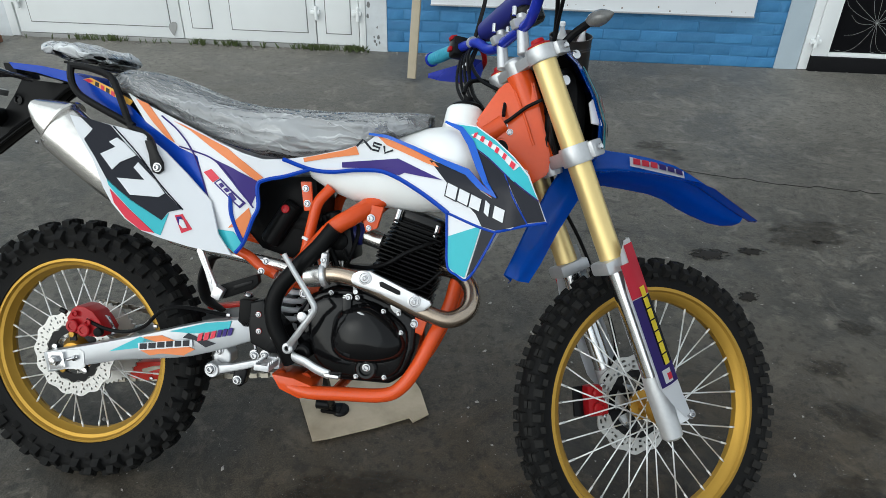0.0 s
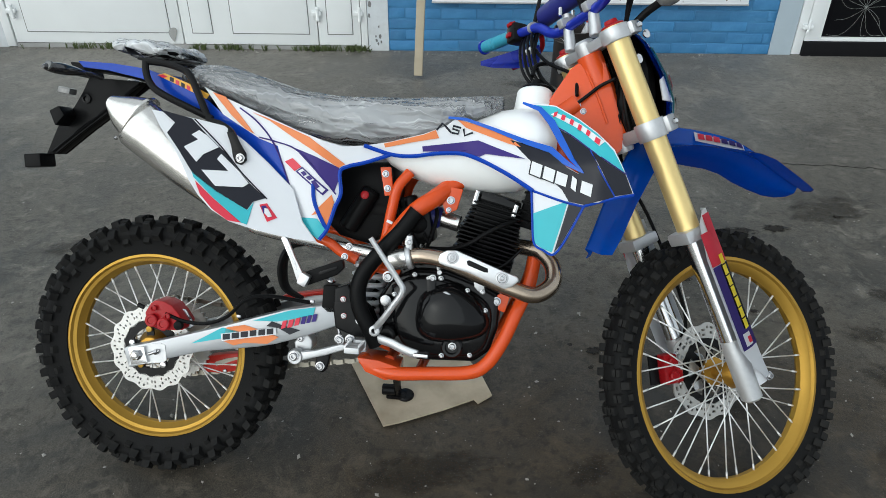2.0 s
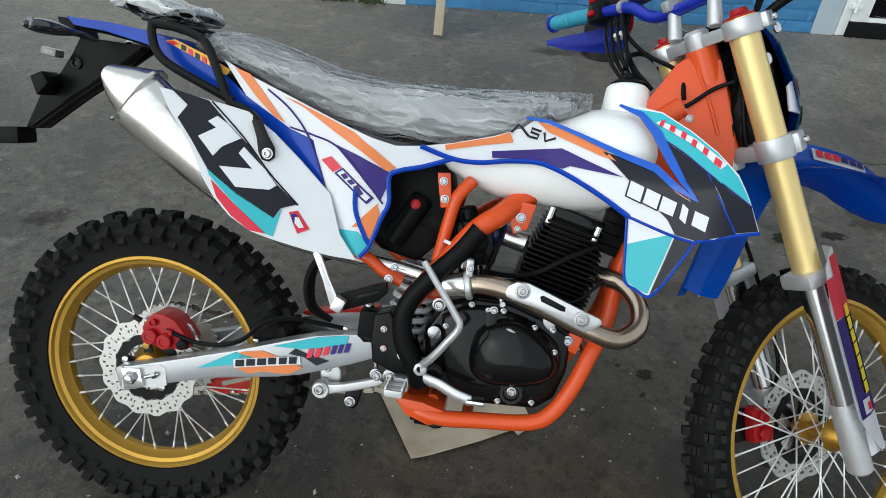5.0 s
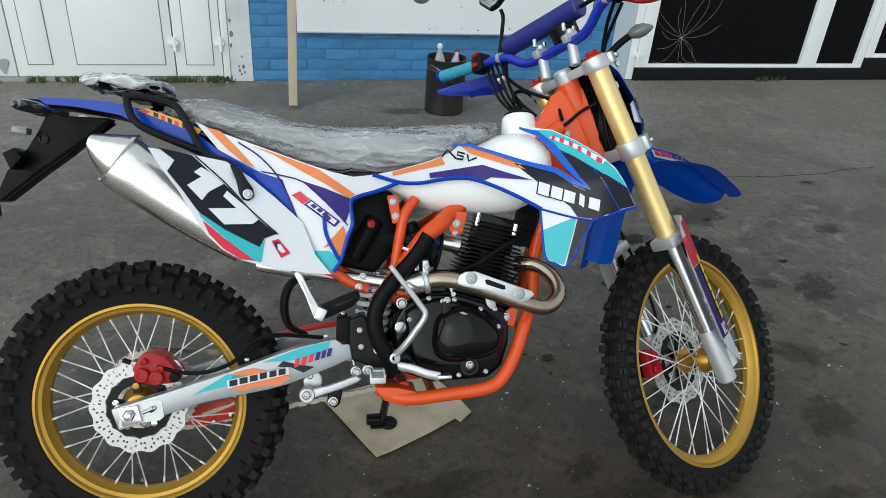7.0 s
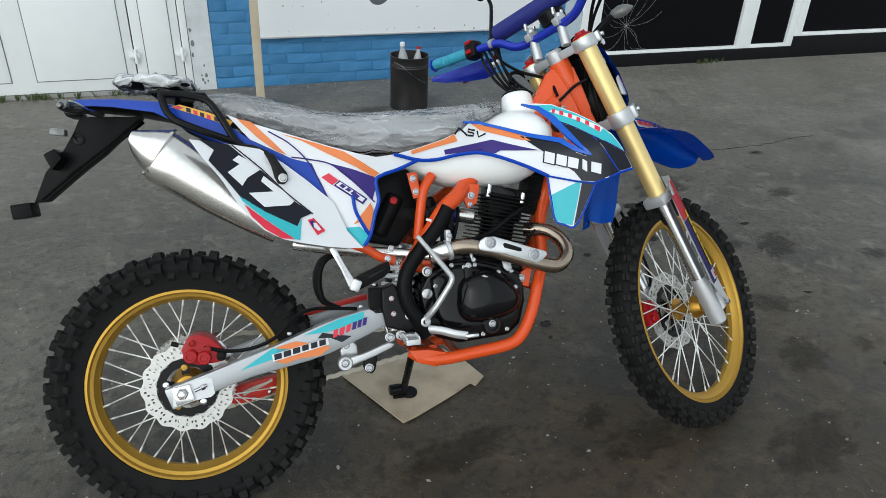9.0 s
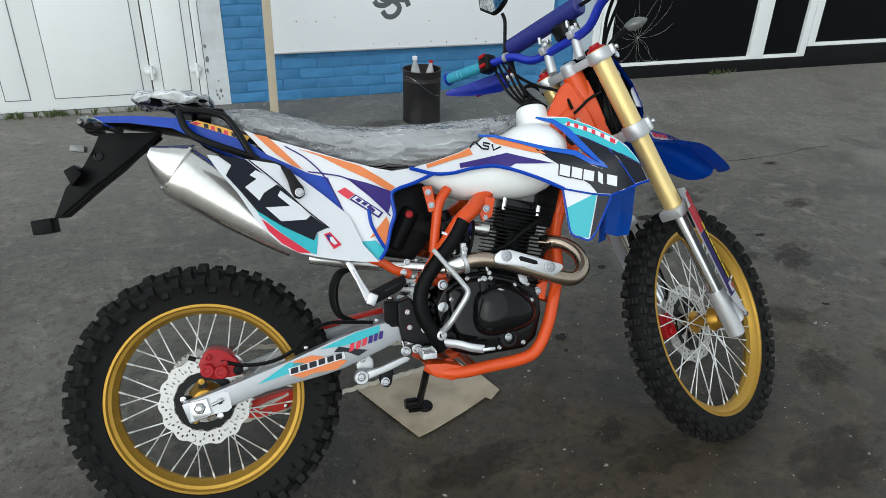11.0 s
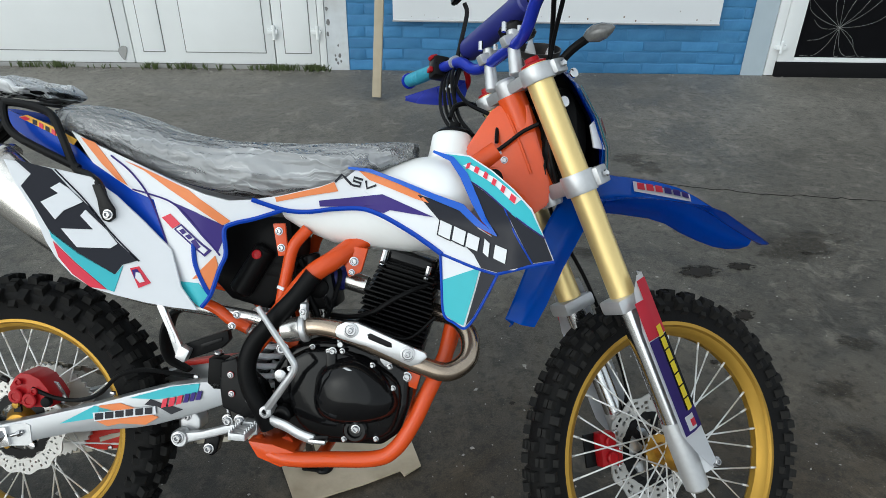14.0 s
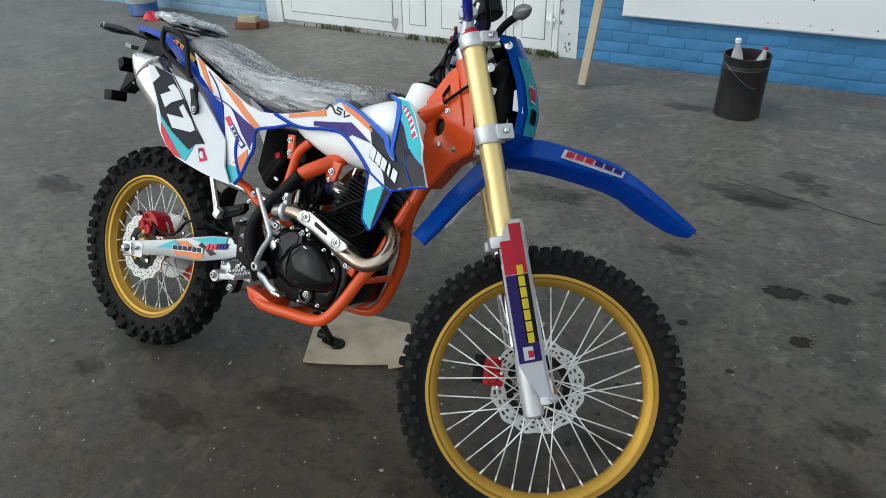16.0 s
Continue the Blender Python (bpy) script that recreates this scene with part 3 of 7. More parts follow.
def gate():
    root = tagged(new("gate"), "white upvc double gate with panelled leaves, shut", "gate", kind="structure")
    root.location = (-1.92, WALL_Y + .03, 0.02)

    def w(x, z):
        return (x + 1.92, z - 0.02)

    def plank(name, x0, x1, z0, z1, y0, y1, mat, bev=0.006, parent=root):
        a, b = w(x0, z0), w(x1, z1)
        return part(name, box(((a[0] + b[0]) / 2, (y0 + y1) / 2, (a[1] + b[1]) / 2), (b[0] - a[0], y1 - y0, b[1] - a[1]), bevel=bev), mat, parent)

    plank("frame_post", -3.30, -3.235, 0.0, 2.25, -.035, .06, UPVC)
    plank("frame_post", -0.635, -0.588, 0.0, 2.25, -.035, .06, UPVC)
    plank("frame_head", -3.235, -0.635, 2.19, 2.25, -.035, .06, UPVC)
    plank("threshold", -3.235, -0.635, -0.02, 0.026, -.028, .06, CONCRETE)
    leaves = ((-3.225, -1.962, ((-3.115, -2.05),)), (-1.955, -0.957, ((-1.88, -1.735), (-1.58, -1.02))), (-0.950, -0.640, ((-0.878, -0.70),)))
    for x0, x1, panels in leaves:
        leaf = plank("leaf", x0, x1, 0.03, 2.185, -.03, .03, UPVC)
        for p0, p1 in panels:
            for z0, z1 in ((.115, .98), (1.10, 2.08)):
                plank("gasket", p0 - .006, p1 + .006, z0 - .006, z1 + .006, -.032, -.026, GASKET, 0, leaf)
                plank("panel", p0, p1, z0, z1, -.0355, -.026, UPVC, .002, leaf)
    for x in (-3.19, -0.953, -0.65):
        for z in (.26, 1.9):
            hinge = plank("hinge", x - .035, x + .035, z - .01, z + .02, -.055, -.02, UPVC)
            a = w(x, z)
            part("hinge_pin", rod((a[0] + .01, -.05, a[1] - .05), (a[0] + .01, -.05, a[1] + .05), .012, bevel=.003), UPVC, hinge)
    # a grey scuff on the big leaf
    pts = [w(-2.03 + .028 * math.cos(a) + .01 * math.sin(2 * a), .10 + .05 * math.sin(a) + .012 * math.cos(a)) for a in (k * math.pi / 8 for k in range(16))]
    part("scuff", slab(pts, -.0375, -.034), CONCRETE, root, "smeared grey scuff")


gate()


def dark_doors():
    root = tagged(new("door_dark"), "black glazed double door in a white frame above a black plinth", "door", kind="structure")
    root.location = (4.2, WALL_Y + .02, 0)

    def plank(name, x0, x1, z0, z1, y0, y1, mat, bev=0.004):
        return part(name, box(((x0 + x1) / 2 - 4.2, (y0 + y1) / 2, (z0 + z1) / 2), (x1 - x0, y1 - y0, z1 - z0), bevel=bev), mat, root)

    plank("frame_post", 2.52, 2.585, 0.0, 2.25, -.02, .06, UPVC)
    plank("stile", 2.588, 2.70, 0.10, 2.2, -.03, .05, UPVC)
    plank("bottom_rail", 2.70, 4.158, 0.10, 0.126, -.03, .05, UPVC)
    plank("pane", 2.70, 4.158, 0.126, 2.14, 0.0, .02, DOOR_DARK, 0)
    plank("stile", 4.158, 4.325, 0.10, 2.2, -.03, .05, UPVC)
    plank("pane", 4.325, 4.732, 0.13, 2.14, 0.0, .02, DOOR_DARK, 0)
    plank("bottom_rail", 4.325, 4.732, 0.10, 0.13, -.03, .05, UPVC)
    plank("stile", 4.732, 4.81, 0.10, 2.2, -.03, .05, UPVC)
    plank("stile", 4.814, 4.90, 0.19, 2.2, -.03, .05, UPVC)
    plank("pane", 4.90, 6.6, 0.222, 2.14, 0.0, .02, DOOR_DARK, 0)
    plank("bottom_rail", 4.90, 6.6, 0.19, 0.222, -.03, .05, UPVC)
    plank("stile", 6.6, 6.75, 0.19, 2.2, -.03, .05, UPVC)
    plank("head", 2.588, 6.75, 2.2, 2.25, -.03, .05, UPVC)
    plank("plinth", 2.588, 4.81, -0.03, 0.098, -.045, .06, PLINTH)
    plank("plinth", 4.812, 9.0, -0.03, 0.188, -.045, .06, PLINTH)
    for z in (.20, 1.9):
        hinge = plank("hinge", 2.55, 2.62, z - .012, z + .018, -.055, -.02, UPVC)
        part("hinge_pin", rod((2.585 - 4.2, -.05, z - .04), (2.585 - 4.2, -.05, z + .05), .011, bevel=.003), UPVC, hinge)
    cx, cz = 2.97, 0.335
    rng = random.Random(5)
    for k in range(15):
        a = 2 * math.pi * k / 15 + rng.uniform(-.12, .12)
        n = rng.uniform(.16, .42) * (1.5 if math.sin(a) > .5 else 1)
        bend = rng.uniform(-.5, .5)
        pts = []
        for s in (0, .35, .7, 1):
            x, z = cx + n * s * math.cos(a + bend * s * s), cz + n * s * math.sin(a + bend * s * s)
            pts.append((min(max(x, 2.71), 4.1) - 4.2, -.003, max(z, .14)))
        part("crack", tube(pts, .0008, 5, per=4), CONCRETE, root)
    wall_piece("wall_right", 6.76, 9.0, -0.05, 2.25, BLUE_MORTAR, "blue painted wall past the dark doors", WALL_Y + .08, .3)


dark_doors()


STROKES = ((((-0.351, 0.349), (-0.328, 0.322), (-0.279, 0.316), (-0.235, 0.338), (-0.221, 0.367)), 0.019), (((-0.248, 0.412), (-0.312, 0.399), (-0.286, 0.359), (-0.208, 0.346), (-0.163, 0.306), (-0.174, 0.261), (-0.216, 0.234), (-0.262, 0.24), (-0.291, 0.276)), 0.019), (((-0.149, 0.429), (-0.12, 0.375), (-0.088, 0.306)), 0.019), (((-0.173, 0.362), (-0.13, 0.352), (-0.082, 0.374)), 0.019))
SMEAR = (-0.065, 0.492, 0.374)


def sign_board():
    root = tagged(new("sign_board"), "white wall sign with dark lettering and a metal edge", "sign")
    root.location = (1.0, WALL_Y - .02, .352)
    part("board", box((.002, 0, .58), (2.23, .03, 1.16), bevel=.004), BOARD, root)
    part("edge_strip", box((.002, -.018, .004), (2.234, .012, .012), bevel=.002), ALU, root, "thin bright metal edge")
    # writing of which only the feet show: plain dark strokes, and a band of smeared ink
    def stroke(pts, r):
        part("ink_stroke", tube([(x, -.0155, z) for x, z in pts], .0012, 8, flat=r / .0012), DARK_INK, root)

    for pts, r in STROKES:
        stroke(pts, r)
    rng = random.Random(12)
    for k in range(26):
        x = SMEAR[0] + (SMEAR[1] - SMEAR[0]) * k / 25
        h = rng.uniform(.03, .10)
        part("ink_smear", box((x, -.0155, SMEAR[2] + h / 2 + rng.uniform(0, .03)), (rng.uniform(.012, .03), .002, h), bevel=.0005), DARK_INK, root)
    for k in range(22):
        x, z = rng.uniform(-1.05, 1.08), rng.choice((rng.uniform(.015, .05), rng.uniform(.02, .30)))
        q = rng.uniform(.002, .007)
        part("rust_speck", lathe([(q, 0), (q * .7, .0012)], (x, -.0148, z), (0, -1, 0), 6), RUST, root)


sign_board()


def leaning_plank():
    ob = link_mesh("wooden_plank", box((0, 0, .92), (.055, .035, 1.84), bevel=.003), WOOD)
    tagged(ob, "raw pine batten leaning against the blue wall", "plank")
    ob.matrix_basis = pose(-.185, 4.775, 0.012, -17.5, 1.0, -4)


leaning_plank()


def waste_can():
    root = tagged(new("waste_can"), "black tin can used as a litter bin, holding bottles", "bin")
    root.location = (.815, 4.69, -.002)
    part("body", lathe([(.128, 0), (.131, .004), (.130, .05), (.130, .285), (.132, .289), (.130, .293), (.130, .30), (.133, .304), (.130, .308), (.130, .345), (.134, .352),
                        (.134, .360), (.128, .360), (.126, .340), (.124, .02), (.0, .018)], (0, 0, 0), (0, 0, 1), 40), CAN, root)
    part("wire_handle", tube([(-.125, -.045, .325), (-.09, -.105, .315), (-.055, -.128, .285), (.01, -.136, .235), (.055, -.126, .205), (.088, -.106, .195)], .0014, 6), ZINC, root, "thin bent wire handle")


waste_can()


def bottle(x, y, z, h, r, tilt, label, mat, cap, wrap=None):
    root = tagged(new("bottle"), label, "bottle", group="bottles in the bin")
    root.matrix_basis = pose(x, y, z, tilt[0], tilt[1], 20)
    part("bottle_body", lathe([(r * .8, 0), (r, .012), (r, h * .25), (r * .92, h * .3), (r, h * .36), (r, h * .62), (r * .8, h * .74), (r * .42, h * .88), (r * .4, h * .94)], (0, 0, 0), (0, 0, 1), 20), mat, root)
    if wrap:
        part("label_band", lathe([(r * 1.02, h * .40), (r * 1.03, h * .41), (r * 1.03, h * .60), (r * 1.02, h * .61)], (0, 0, 0), (0, 0, 1), 20), wrap, root, "torn printed label")
    part("cap", lathe([(r * .48, h * .94), (r * .48, h), (r * .4, h * 1.01)], (0, 0, 0), (0, 0, 1), 14), cap, root)


bottle(.775, 4.68, .135, .315, .036, (4, -6), "clear plastic water bottle with a white cap", BOTTLE, WHITE, WHITE)
bottle(.862, 4.70, .14, .26, .032, (-8, 12), "clear plastic bottle with a red label", BOTTLE, RED, RED_DECAL)

def brick_offcuts():
    for x, y, z, rz, s, lab in ((-3.42, 5.10, .025, 25, 1.0, "broken red brick lying on the asphalt"), (-3.35, 5.20, .025, -20, .7, "half of a red brick lying by the wall"),
                                (-3.40, 5.12, .080, 12, .9, "pale brick half stacked on broken bricks")):
        ob = link_mesh("broken_brick", box((0, 0, 0), (.20 * s, .095, .055), bevel=.008), BRICK_RED if z < .05 else WOOD)
        ob.matrix_basis = pose(x, y, z, 0, 0, rz)
        tagged(ob, lab, "brick", group="broken bricks by the wall")


brick_offcuts()


def paint_bucket():
    root = tagged(new("paint_bucket"), "blue printed paint bucket with drips, by the wall", "bucket")
    root.location = (-4.75, 5.12, 0)
    part("body", lathe([(.12, 0), (.135, .01), (.15, .36), (.156, .365), (.156, .38), (.146, .38), (.13, .03), (0, .03)], (0, 0, 0), (0, 0, 1), 32), PAINT_BUCKET, root)
    part("label_band", lathe([(.1455, .12), (.1475, .2), (.1475, .2), (.1455, .12)], (0, 0, 0), (0, 0, 1), 32), WHITE, root, "white printed band")
    part("handle", tube([(-.152, 0, .34), (-.13, -.09, .25), (0, -.16, .2), (.13, -.09, .25), (.152, 0, .34)], .003, 6), STEEL, root)


paint_bucket()
rag = link_mesh("red_rag", loft([[(-4.5 + r * math.cos(a) * 1.3, 4.99 + r * math.sin(a), z + .012 * math.sin(3 * a)) for a in (k * math.pi / 8 for k in range(16))] for r, z in ((.075, 0), (.07, .03), (.05, .055), (.015, .062))]), RED_DECAL)
tagged(rag, "crumpled red rag lying on the asphalt", "rag")


def cardboard():
    outline = [(-.244, 1.925), (-.113, 1.653), (-.090, 1.660), (-.068, 1.667), (.060, 1.722), (.150, 1.768), (.163, 1.751), (.206, 1.787), (.172, 1.885), (.123, 1.966), (.105, 1.99), (-.02, 1.975)]
    bm = bmesh.new()
    f = bm.faces.new([bm.verts.new((x, y, .004)) for x, y in outline])
    g = bmesh.ops.extrude_face_region(bm, geom=[f])["geom"]
    for v in g:
        if isinstance(v, bmesh.types.BMVert):
            v.co.z = .009 + .003 * noise.noise(v.co * 6)
    ob = link_mesh("cardboard_sheet", bm, CARD)
    tagged(ob, "torn piece of brown cardboard under the side stand", "cardboard")


cardboard()


def oil_stain(x, y, sx, sy, turn, mat):
    bm = bmesh.new()
    rows = []
    m = Matrix.Translation((x, y, 0)) @ Matrix.Rotation(radians(turn), 4, "Z")
    for r in (0.25, 0.5, 0.75, 1.0):
        ring = []
        for k in range(20):
            a = 2 * math.pi * k / 20
            p = Vector((r * math.cos(a), r * math.sin(a), 0))
            w = m @ Vector((p.x * sx, p.y * sy, 0))
            ring.append(bm.verts.new((p.x, p.y, (ground_z(w.x, w.y) + .0035))))
        rows.append(ring)
    bm.faces.new(rows[0])
    for a, b in zip(rows, rows[1:]):
        for k in range(20):
            bm.faces.new((a[k], a[(k + 1) % 20], b[(k + 1) % 20], b[k]))
    ob = link_mesh("oil_stain", bm, mat)
    ob.matrix_basis = m @ Matrix.Diagonal((sx, sy, 1, 1))
    tagged(ob, "dark oil stain soaked into the asphalt" if mat is OIL else "faint dark patch on the asphalt", "stain", group="oil stains", kind="structure")


for spot in ((.55, 2.01, .06, .038, 10), (.475, 2.04, .022, .014, 0), (.527, 1.925, .024, .016, 40), (1.76, 2.94, .045, .022, 0), (2.66, 3.33, .05, .022, 0), (1.27, 2.79, .18, .085, 5), (1.45, 2.83, .12, .055, 0), (1.35, 2.51, .09, .06, 20), (1.16, 2.25, .035, .02, 0), (.97, 2.44, .045, .03, 0), (1.9, 2.52, .06, .03, 0), (.86, 2.02, .035, .018, 10), (.84, 1.86, .022, .014, 60), (.80, 1.70, .022, .016, 0), (1.72, 1.92, .04, .02, -30), (1.62, 1.45, .03, .016, 40)):
    oil_stain(spot[0], spot[1], spot[2] * .75, spot[3] * .75, spot[4], OIL)
for spot in ((1.31, 3.78, .15, .12, 20), (1.10, 3.53, .30, .08, -4), (.86, 2.93, .16, .07, 0), (1.51, 2.13, .12, .07, 0), (2.36, 2.78, .16, .08, 10), (1.69, 2.36, .12, .06, -15), (1.65, 1.57, .09, .05, 40), (2.66, 3.32, .10, .05, 0), (1.07, 3.6, .42, .14, -8), (.54, 4.67, .28, .10, 0), (1.24, 3.9, .16, .10, 10),
             (-.76, 1.31, .10, .07, 0), (.46, 1.50, .12, .06, 35), (-1.5, 2.6, .15, .08, 20), (2.3, 2.1, .13, .08, -20), (1.75, 3.0, .35, .16, 20), (-2.1, 2.2, .3, .12, -10), (.2, 3.2, .4, .15, 12), (1.37, 1.58, .22, .12, 30), (1.05, 1.2, .35, .14, 15), (.55, 1.36, .25, .10, 5), (1.5, 1.9, .2, .1, -25),
             (.02, 1.5, .3, .10, 8), (-.35, 1.28, .26, .09, -5), (1.9, 2.3, .25, .12, 35), (.9, 1.75, .16, .08, 0)):
    oil_stain(*spot, FAINT_DARK)


def asphalt_crack(pts):
    rng = random.Random(len(pts))
    path = smooth_path([(x, y, 0) for x, y in pts], 14)
    bm = bmesh.new()
    rows = []
    for p in path:
        x, y = p.x + rng.uniform(-.008, .008), p.y + rng.uniform(-.012, .012)
        w = rng.uniform(.0006, .0026)
        z = ground_z(x, y)
        rows.append([bm.verts.new((x, y - w, z + .0015)), bm.verts.new((x, y, z + .003)), bm.verts.new((x, y + w, z + .0015))])
    for a, b in zip(rows, rows[1:]):
        for k in range(2):
            bm.faces.new((a[k], a[k + 1], b[k + 1], b[k]))
    tagged(link_mesh("asphalt_crack", bm, CRACK), "thin dark crack running across the asphalt", "crack", kind="structure")


asphalt_crack(((.9, 3.75), (1.3, 3.62), (1.7, 3.50), (2.1, 3.47), (2.6, 3.42), (3.3, 3.5)))


# ---------------------------------------------------------------- the motorcycle
# x ahead along the bike, y to its left, z up in its own plane; it leans on the side stand
bike = tagged(new("dirt_bike"), "blue, white and orange dirt bike leaning on its side stand", "motorcycle")
bike.matrix_basis = pose(-0.7014, 1.5166, 0.0066, 0, 0, -6.3) @ pose(0, 0, 0, -25.0, 0, 0)

# everything that turns with the handlebar is built straight ahead, then turned about the steering axis
AXIS_POINT, AXIS_DIR, TURNED = Vector((1.04, 0, 1.15)), Vector((-math.sin(radians(25.5)), 0, math.cos(radians(25.5)))), radians(32)
STEER = Matrix.Translation(AXIS_POINT) @ Matrix.Rotation(TURNED, 4, AXIS_DIR) @ Matrix.Translation(-AXIS_POINT)
REAR_AXLE, FRONT_AXLE = Vector((0, -.017, .33)), Vector((1.460, .010, .382))


def tyre(r_out, width, rim_r, blocks, high, place):
    """A rounded carcass that carries rows of rubber blocks, each one a piece of its own."""
    h = r_out - high - rim_r + .006

    def half(a):
        return width * .525 * math.sin(a) * (1 - .44 * abs(math.sin(a)) ** 6)

    def radius(a):
        return rim_r + .002 + (h - .008) * max(0, math.cos(a)) ** .75

    prof = [(radius(a), half(a)) for a in (-math.pi * .5 + math.pi * k / 18 for k in range(19))]
    bm = lathe(prof + [(rim_r - .003, width * .2), (rim_r - .003, -width * .2)], (0, 0, 0), (0, 1, 0), 84, closed=True)
    bmesh.ops.remove_doubles(bm, verts=bm.verts, dist=1e-5)
    body = part("tyre", bm, RUBBER, bike, "black knobbly off-road tyre", sharp=32)
    body.matrix_basis = place

    def block_mesh(a, wl, wt, hh, groove):
        """One block on the section at angle a: wl along the tread, wt across it, with a slit in its top."""
        bm, na, rr, y = bmesh.new(), a * .9, radius(a), half(a)
        cuts = ((-1, -.12), (.12, 1)) if groove else ((-1, 1),)
        for lo, hi in cuts:
            ring = []
            for lift, k in ((-.008, 1.14), (hh * .86, .97), (hh, .86)):
                ring.append([])
                for sx, st in ((-1, lo), (1, lo), (1, hi), (-1, hi)):
                    dt, dy = wl * .5 * k * sx, wt * .5 * k * st
                    r2 = rr + lift * math.cos(na) - dy * math.sin(na)
                    th = dt / r_out
                    ring[-1].append(bm.verts.new((r2 * math.cos(th), y + lift * math.sin(na) + dy * math.cos(na), r2 * math.sin(th))))
            for p, q in zip(ring, ring[1:]):
                for k in range(4):
                    bm.faces.new((p[k], p[(k + 1) % 4], q[(k + 1) % 4], q[k]))
            bm.faces.new(ring[-1])
        bmesh.ops.recalc_face_normals(bm, faces=bm.faces)
        me = bpy.data.meshes.new("tread_block")
        bm.to_mesh(me)
        bm.free()
        me.materials.append(TREAD)
        return me

    step = 2 * math.pi / blocks
    arc = step * r_out
    odd = [(a, block_mesh(a, arc * .62, width * .19, high, True)) for a in (-.21, .21)]
    odd += [(a, block_mesh(a, arc * .66, width * .21, high * .92, False)) for a in (-.98, .98)]
    even = [(a, block_mesh(a, arc * .62, width * .20, high, True)) for a in (-.58, .58)]
    even += [(a, block_mesh(a, arc * .60, width * .13, high * .38, False)) for a in (-1.24, 1.24)]
    for b in range(blocks):
        for a, me in (odd if b % 2 else even):
            ob = new("tread_block", me)
            ob.parent = body
            ob.rotation_euler = (0, -(b + (.1 if abs(a) > 1.1 else 0)) * step, 0)
    return body


def disc_mesh(r_out, r_in, waves, thick=.004, slots=False):
    bm = bmesh.new()
    n, rings = waves * 10, 6
    lay = []
    for y in (-thick / 2, thick / 2):
        g = []
        for j in range(rings + 1):
            ring = []
            for k in range(n):
                a = 2 * math.pi * k / n
                wob = .028 * math.cos(waves * a)
                f = j / rings
                r = r_in * (1 - (.05 * math.cos(waves * a) if j == 0 else 0)) + (r_out * (1 + (wob if j == rings else wob * .3 * f)) - r_in) * f
                ring.append(bm.verts.new((r * math.cos(a), y, r * math.sin(a))))
            g.append(ring)
        lay.append(g)
    gone = set()
    for k in range(n):
        m = k % 10
        if m in (2, 7):
            gone.add((1 if m == 2 else 2, k))
            gone.add((4 if m == 7 else 3, k))
            if slots:
                gone.add((1 if m == 2 else 2, k + 1))
                gone.add((4 if m == 7 else 3, k + 1))
        if m in (0, 5):
            gone.add((2 if m else 4, k))
    solid = lambda j, k: 0 <= j < rings and (j, k % n) not in gone
    for j in range(rings):
        for k in range(n):
            if not solid(j, k):
                continue
            q = [(j, k), (j + 1, k), (j + 1, (k + 1) % n), (j, (k + 1) % n)]
            bm.faces.new([lay[0][a][b] for a, b in q])
            bm.faces.new([lay[1][a][b] for a, b in q][::-1])
            for (dj, dk), (p, r) in (((-1, 0), (3, 0)), ((1, 0), (1, 2)), ((0, -1), (0, 1)), ((0, 1), (2, 3))):
                if not solid(j + dj, (k + dk) % n):
                    a, b = q[p], q[r]
                    bm.faces.new((lay[0][a[0]][a[1]], lay[0][b[0]][b[1]], lay[1][b[0]][b[1]], lay[1][a[0]][a[1]]))
    return bm


def wheel(center, rim_r, rim_w, tyre_r, tyre_w, blocks, hub_mat, xf, high, label, hub_k=1.0):
    place = Matrix.Translation(center) if xf is None else xf @ Matrix.Translation(center)
    near = [(rim_r + .002, rim_w), (rim_r - .006, rim_w + .001), (rim_r - .008, rim_w - .002), (rim_r - .010, rim_w - .006), (rim_r - .018, rim_w - .009), (rim_r - .025, .012), (rim_r - .029, .007)]
    inner = [(rim_r, rim_w - .004), (rim_r - .008, rim_w - .008), (rim_r - .016, .010), (rim_r - .020, .006)]
    prof = near[:] + [(r, -y) for r, y in near[::-1]] + [(r, -y) for r, y in inner] + inner[::-1]
    w = part("wheel", lathe(prof, segs=80, closed=True), GOLD_RIM, bike, label)
    w.matrix_basis = place
    tyre(tyre_r, tyre_w, rim_r, blocks, high, place)
    part("hub", lathe([(.018, -.062), (.030, -.058), (.046, -.034), (.046, -.029), (.024, -.022), (.022, 0), (.024, .022), (.046, .029), (.046, .034), (.030, .058), (.018, .062)], segs=28), hub_mat, w).scale = (hub_k, 1, hub_k)
    # spokes: thin steel wires, laced across each other
    a1 = rim_r - .029
    cross = radians(78)
    p, q = Vector((.042 * hub_k, -.031, 0)), Vector((a1 * math.cos(cross), -.006, a1 * math.sin(cross)))
    n = (q - p).length
    bm = rod((0, 0, 0), (0, 0, n), .0019, segs=6)
    rod((0, 0, n - .016), (0, 0, n + .004), .0027, segs=6, bm=bm)
    me = bpy.data.meshes.new("spoke")
    bm.to_mesh(me)
    bm.free()
    me.materials.append(SPOKE)
    me.shade_smooth()
    for k in range(36):
        s, hand = (-1 if k % 2 else 1), (1 if (k // 2) % 2 else -1)
        base = 2 * math.pi * k / 36
        start = base - hand * cross
        p = Vector((.042 * hub_k * math.cos(start), s * .031, .042 * hub_k * math.sin(start)))
        e = base
        q = Vector((a1 * math.cos(e), s * .006, a1 * math.sin(e)))
        ob = new("spoke", me)
        ob.parent = w
        ob.matrix_basis = Matrix.Translation(p) @ (q - p).to_track_quat("Z", "Y").to_matrix().to_4x4()
    return w


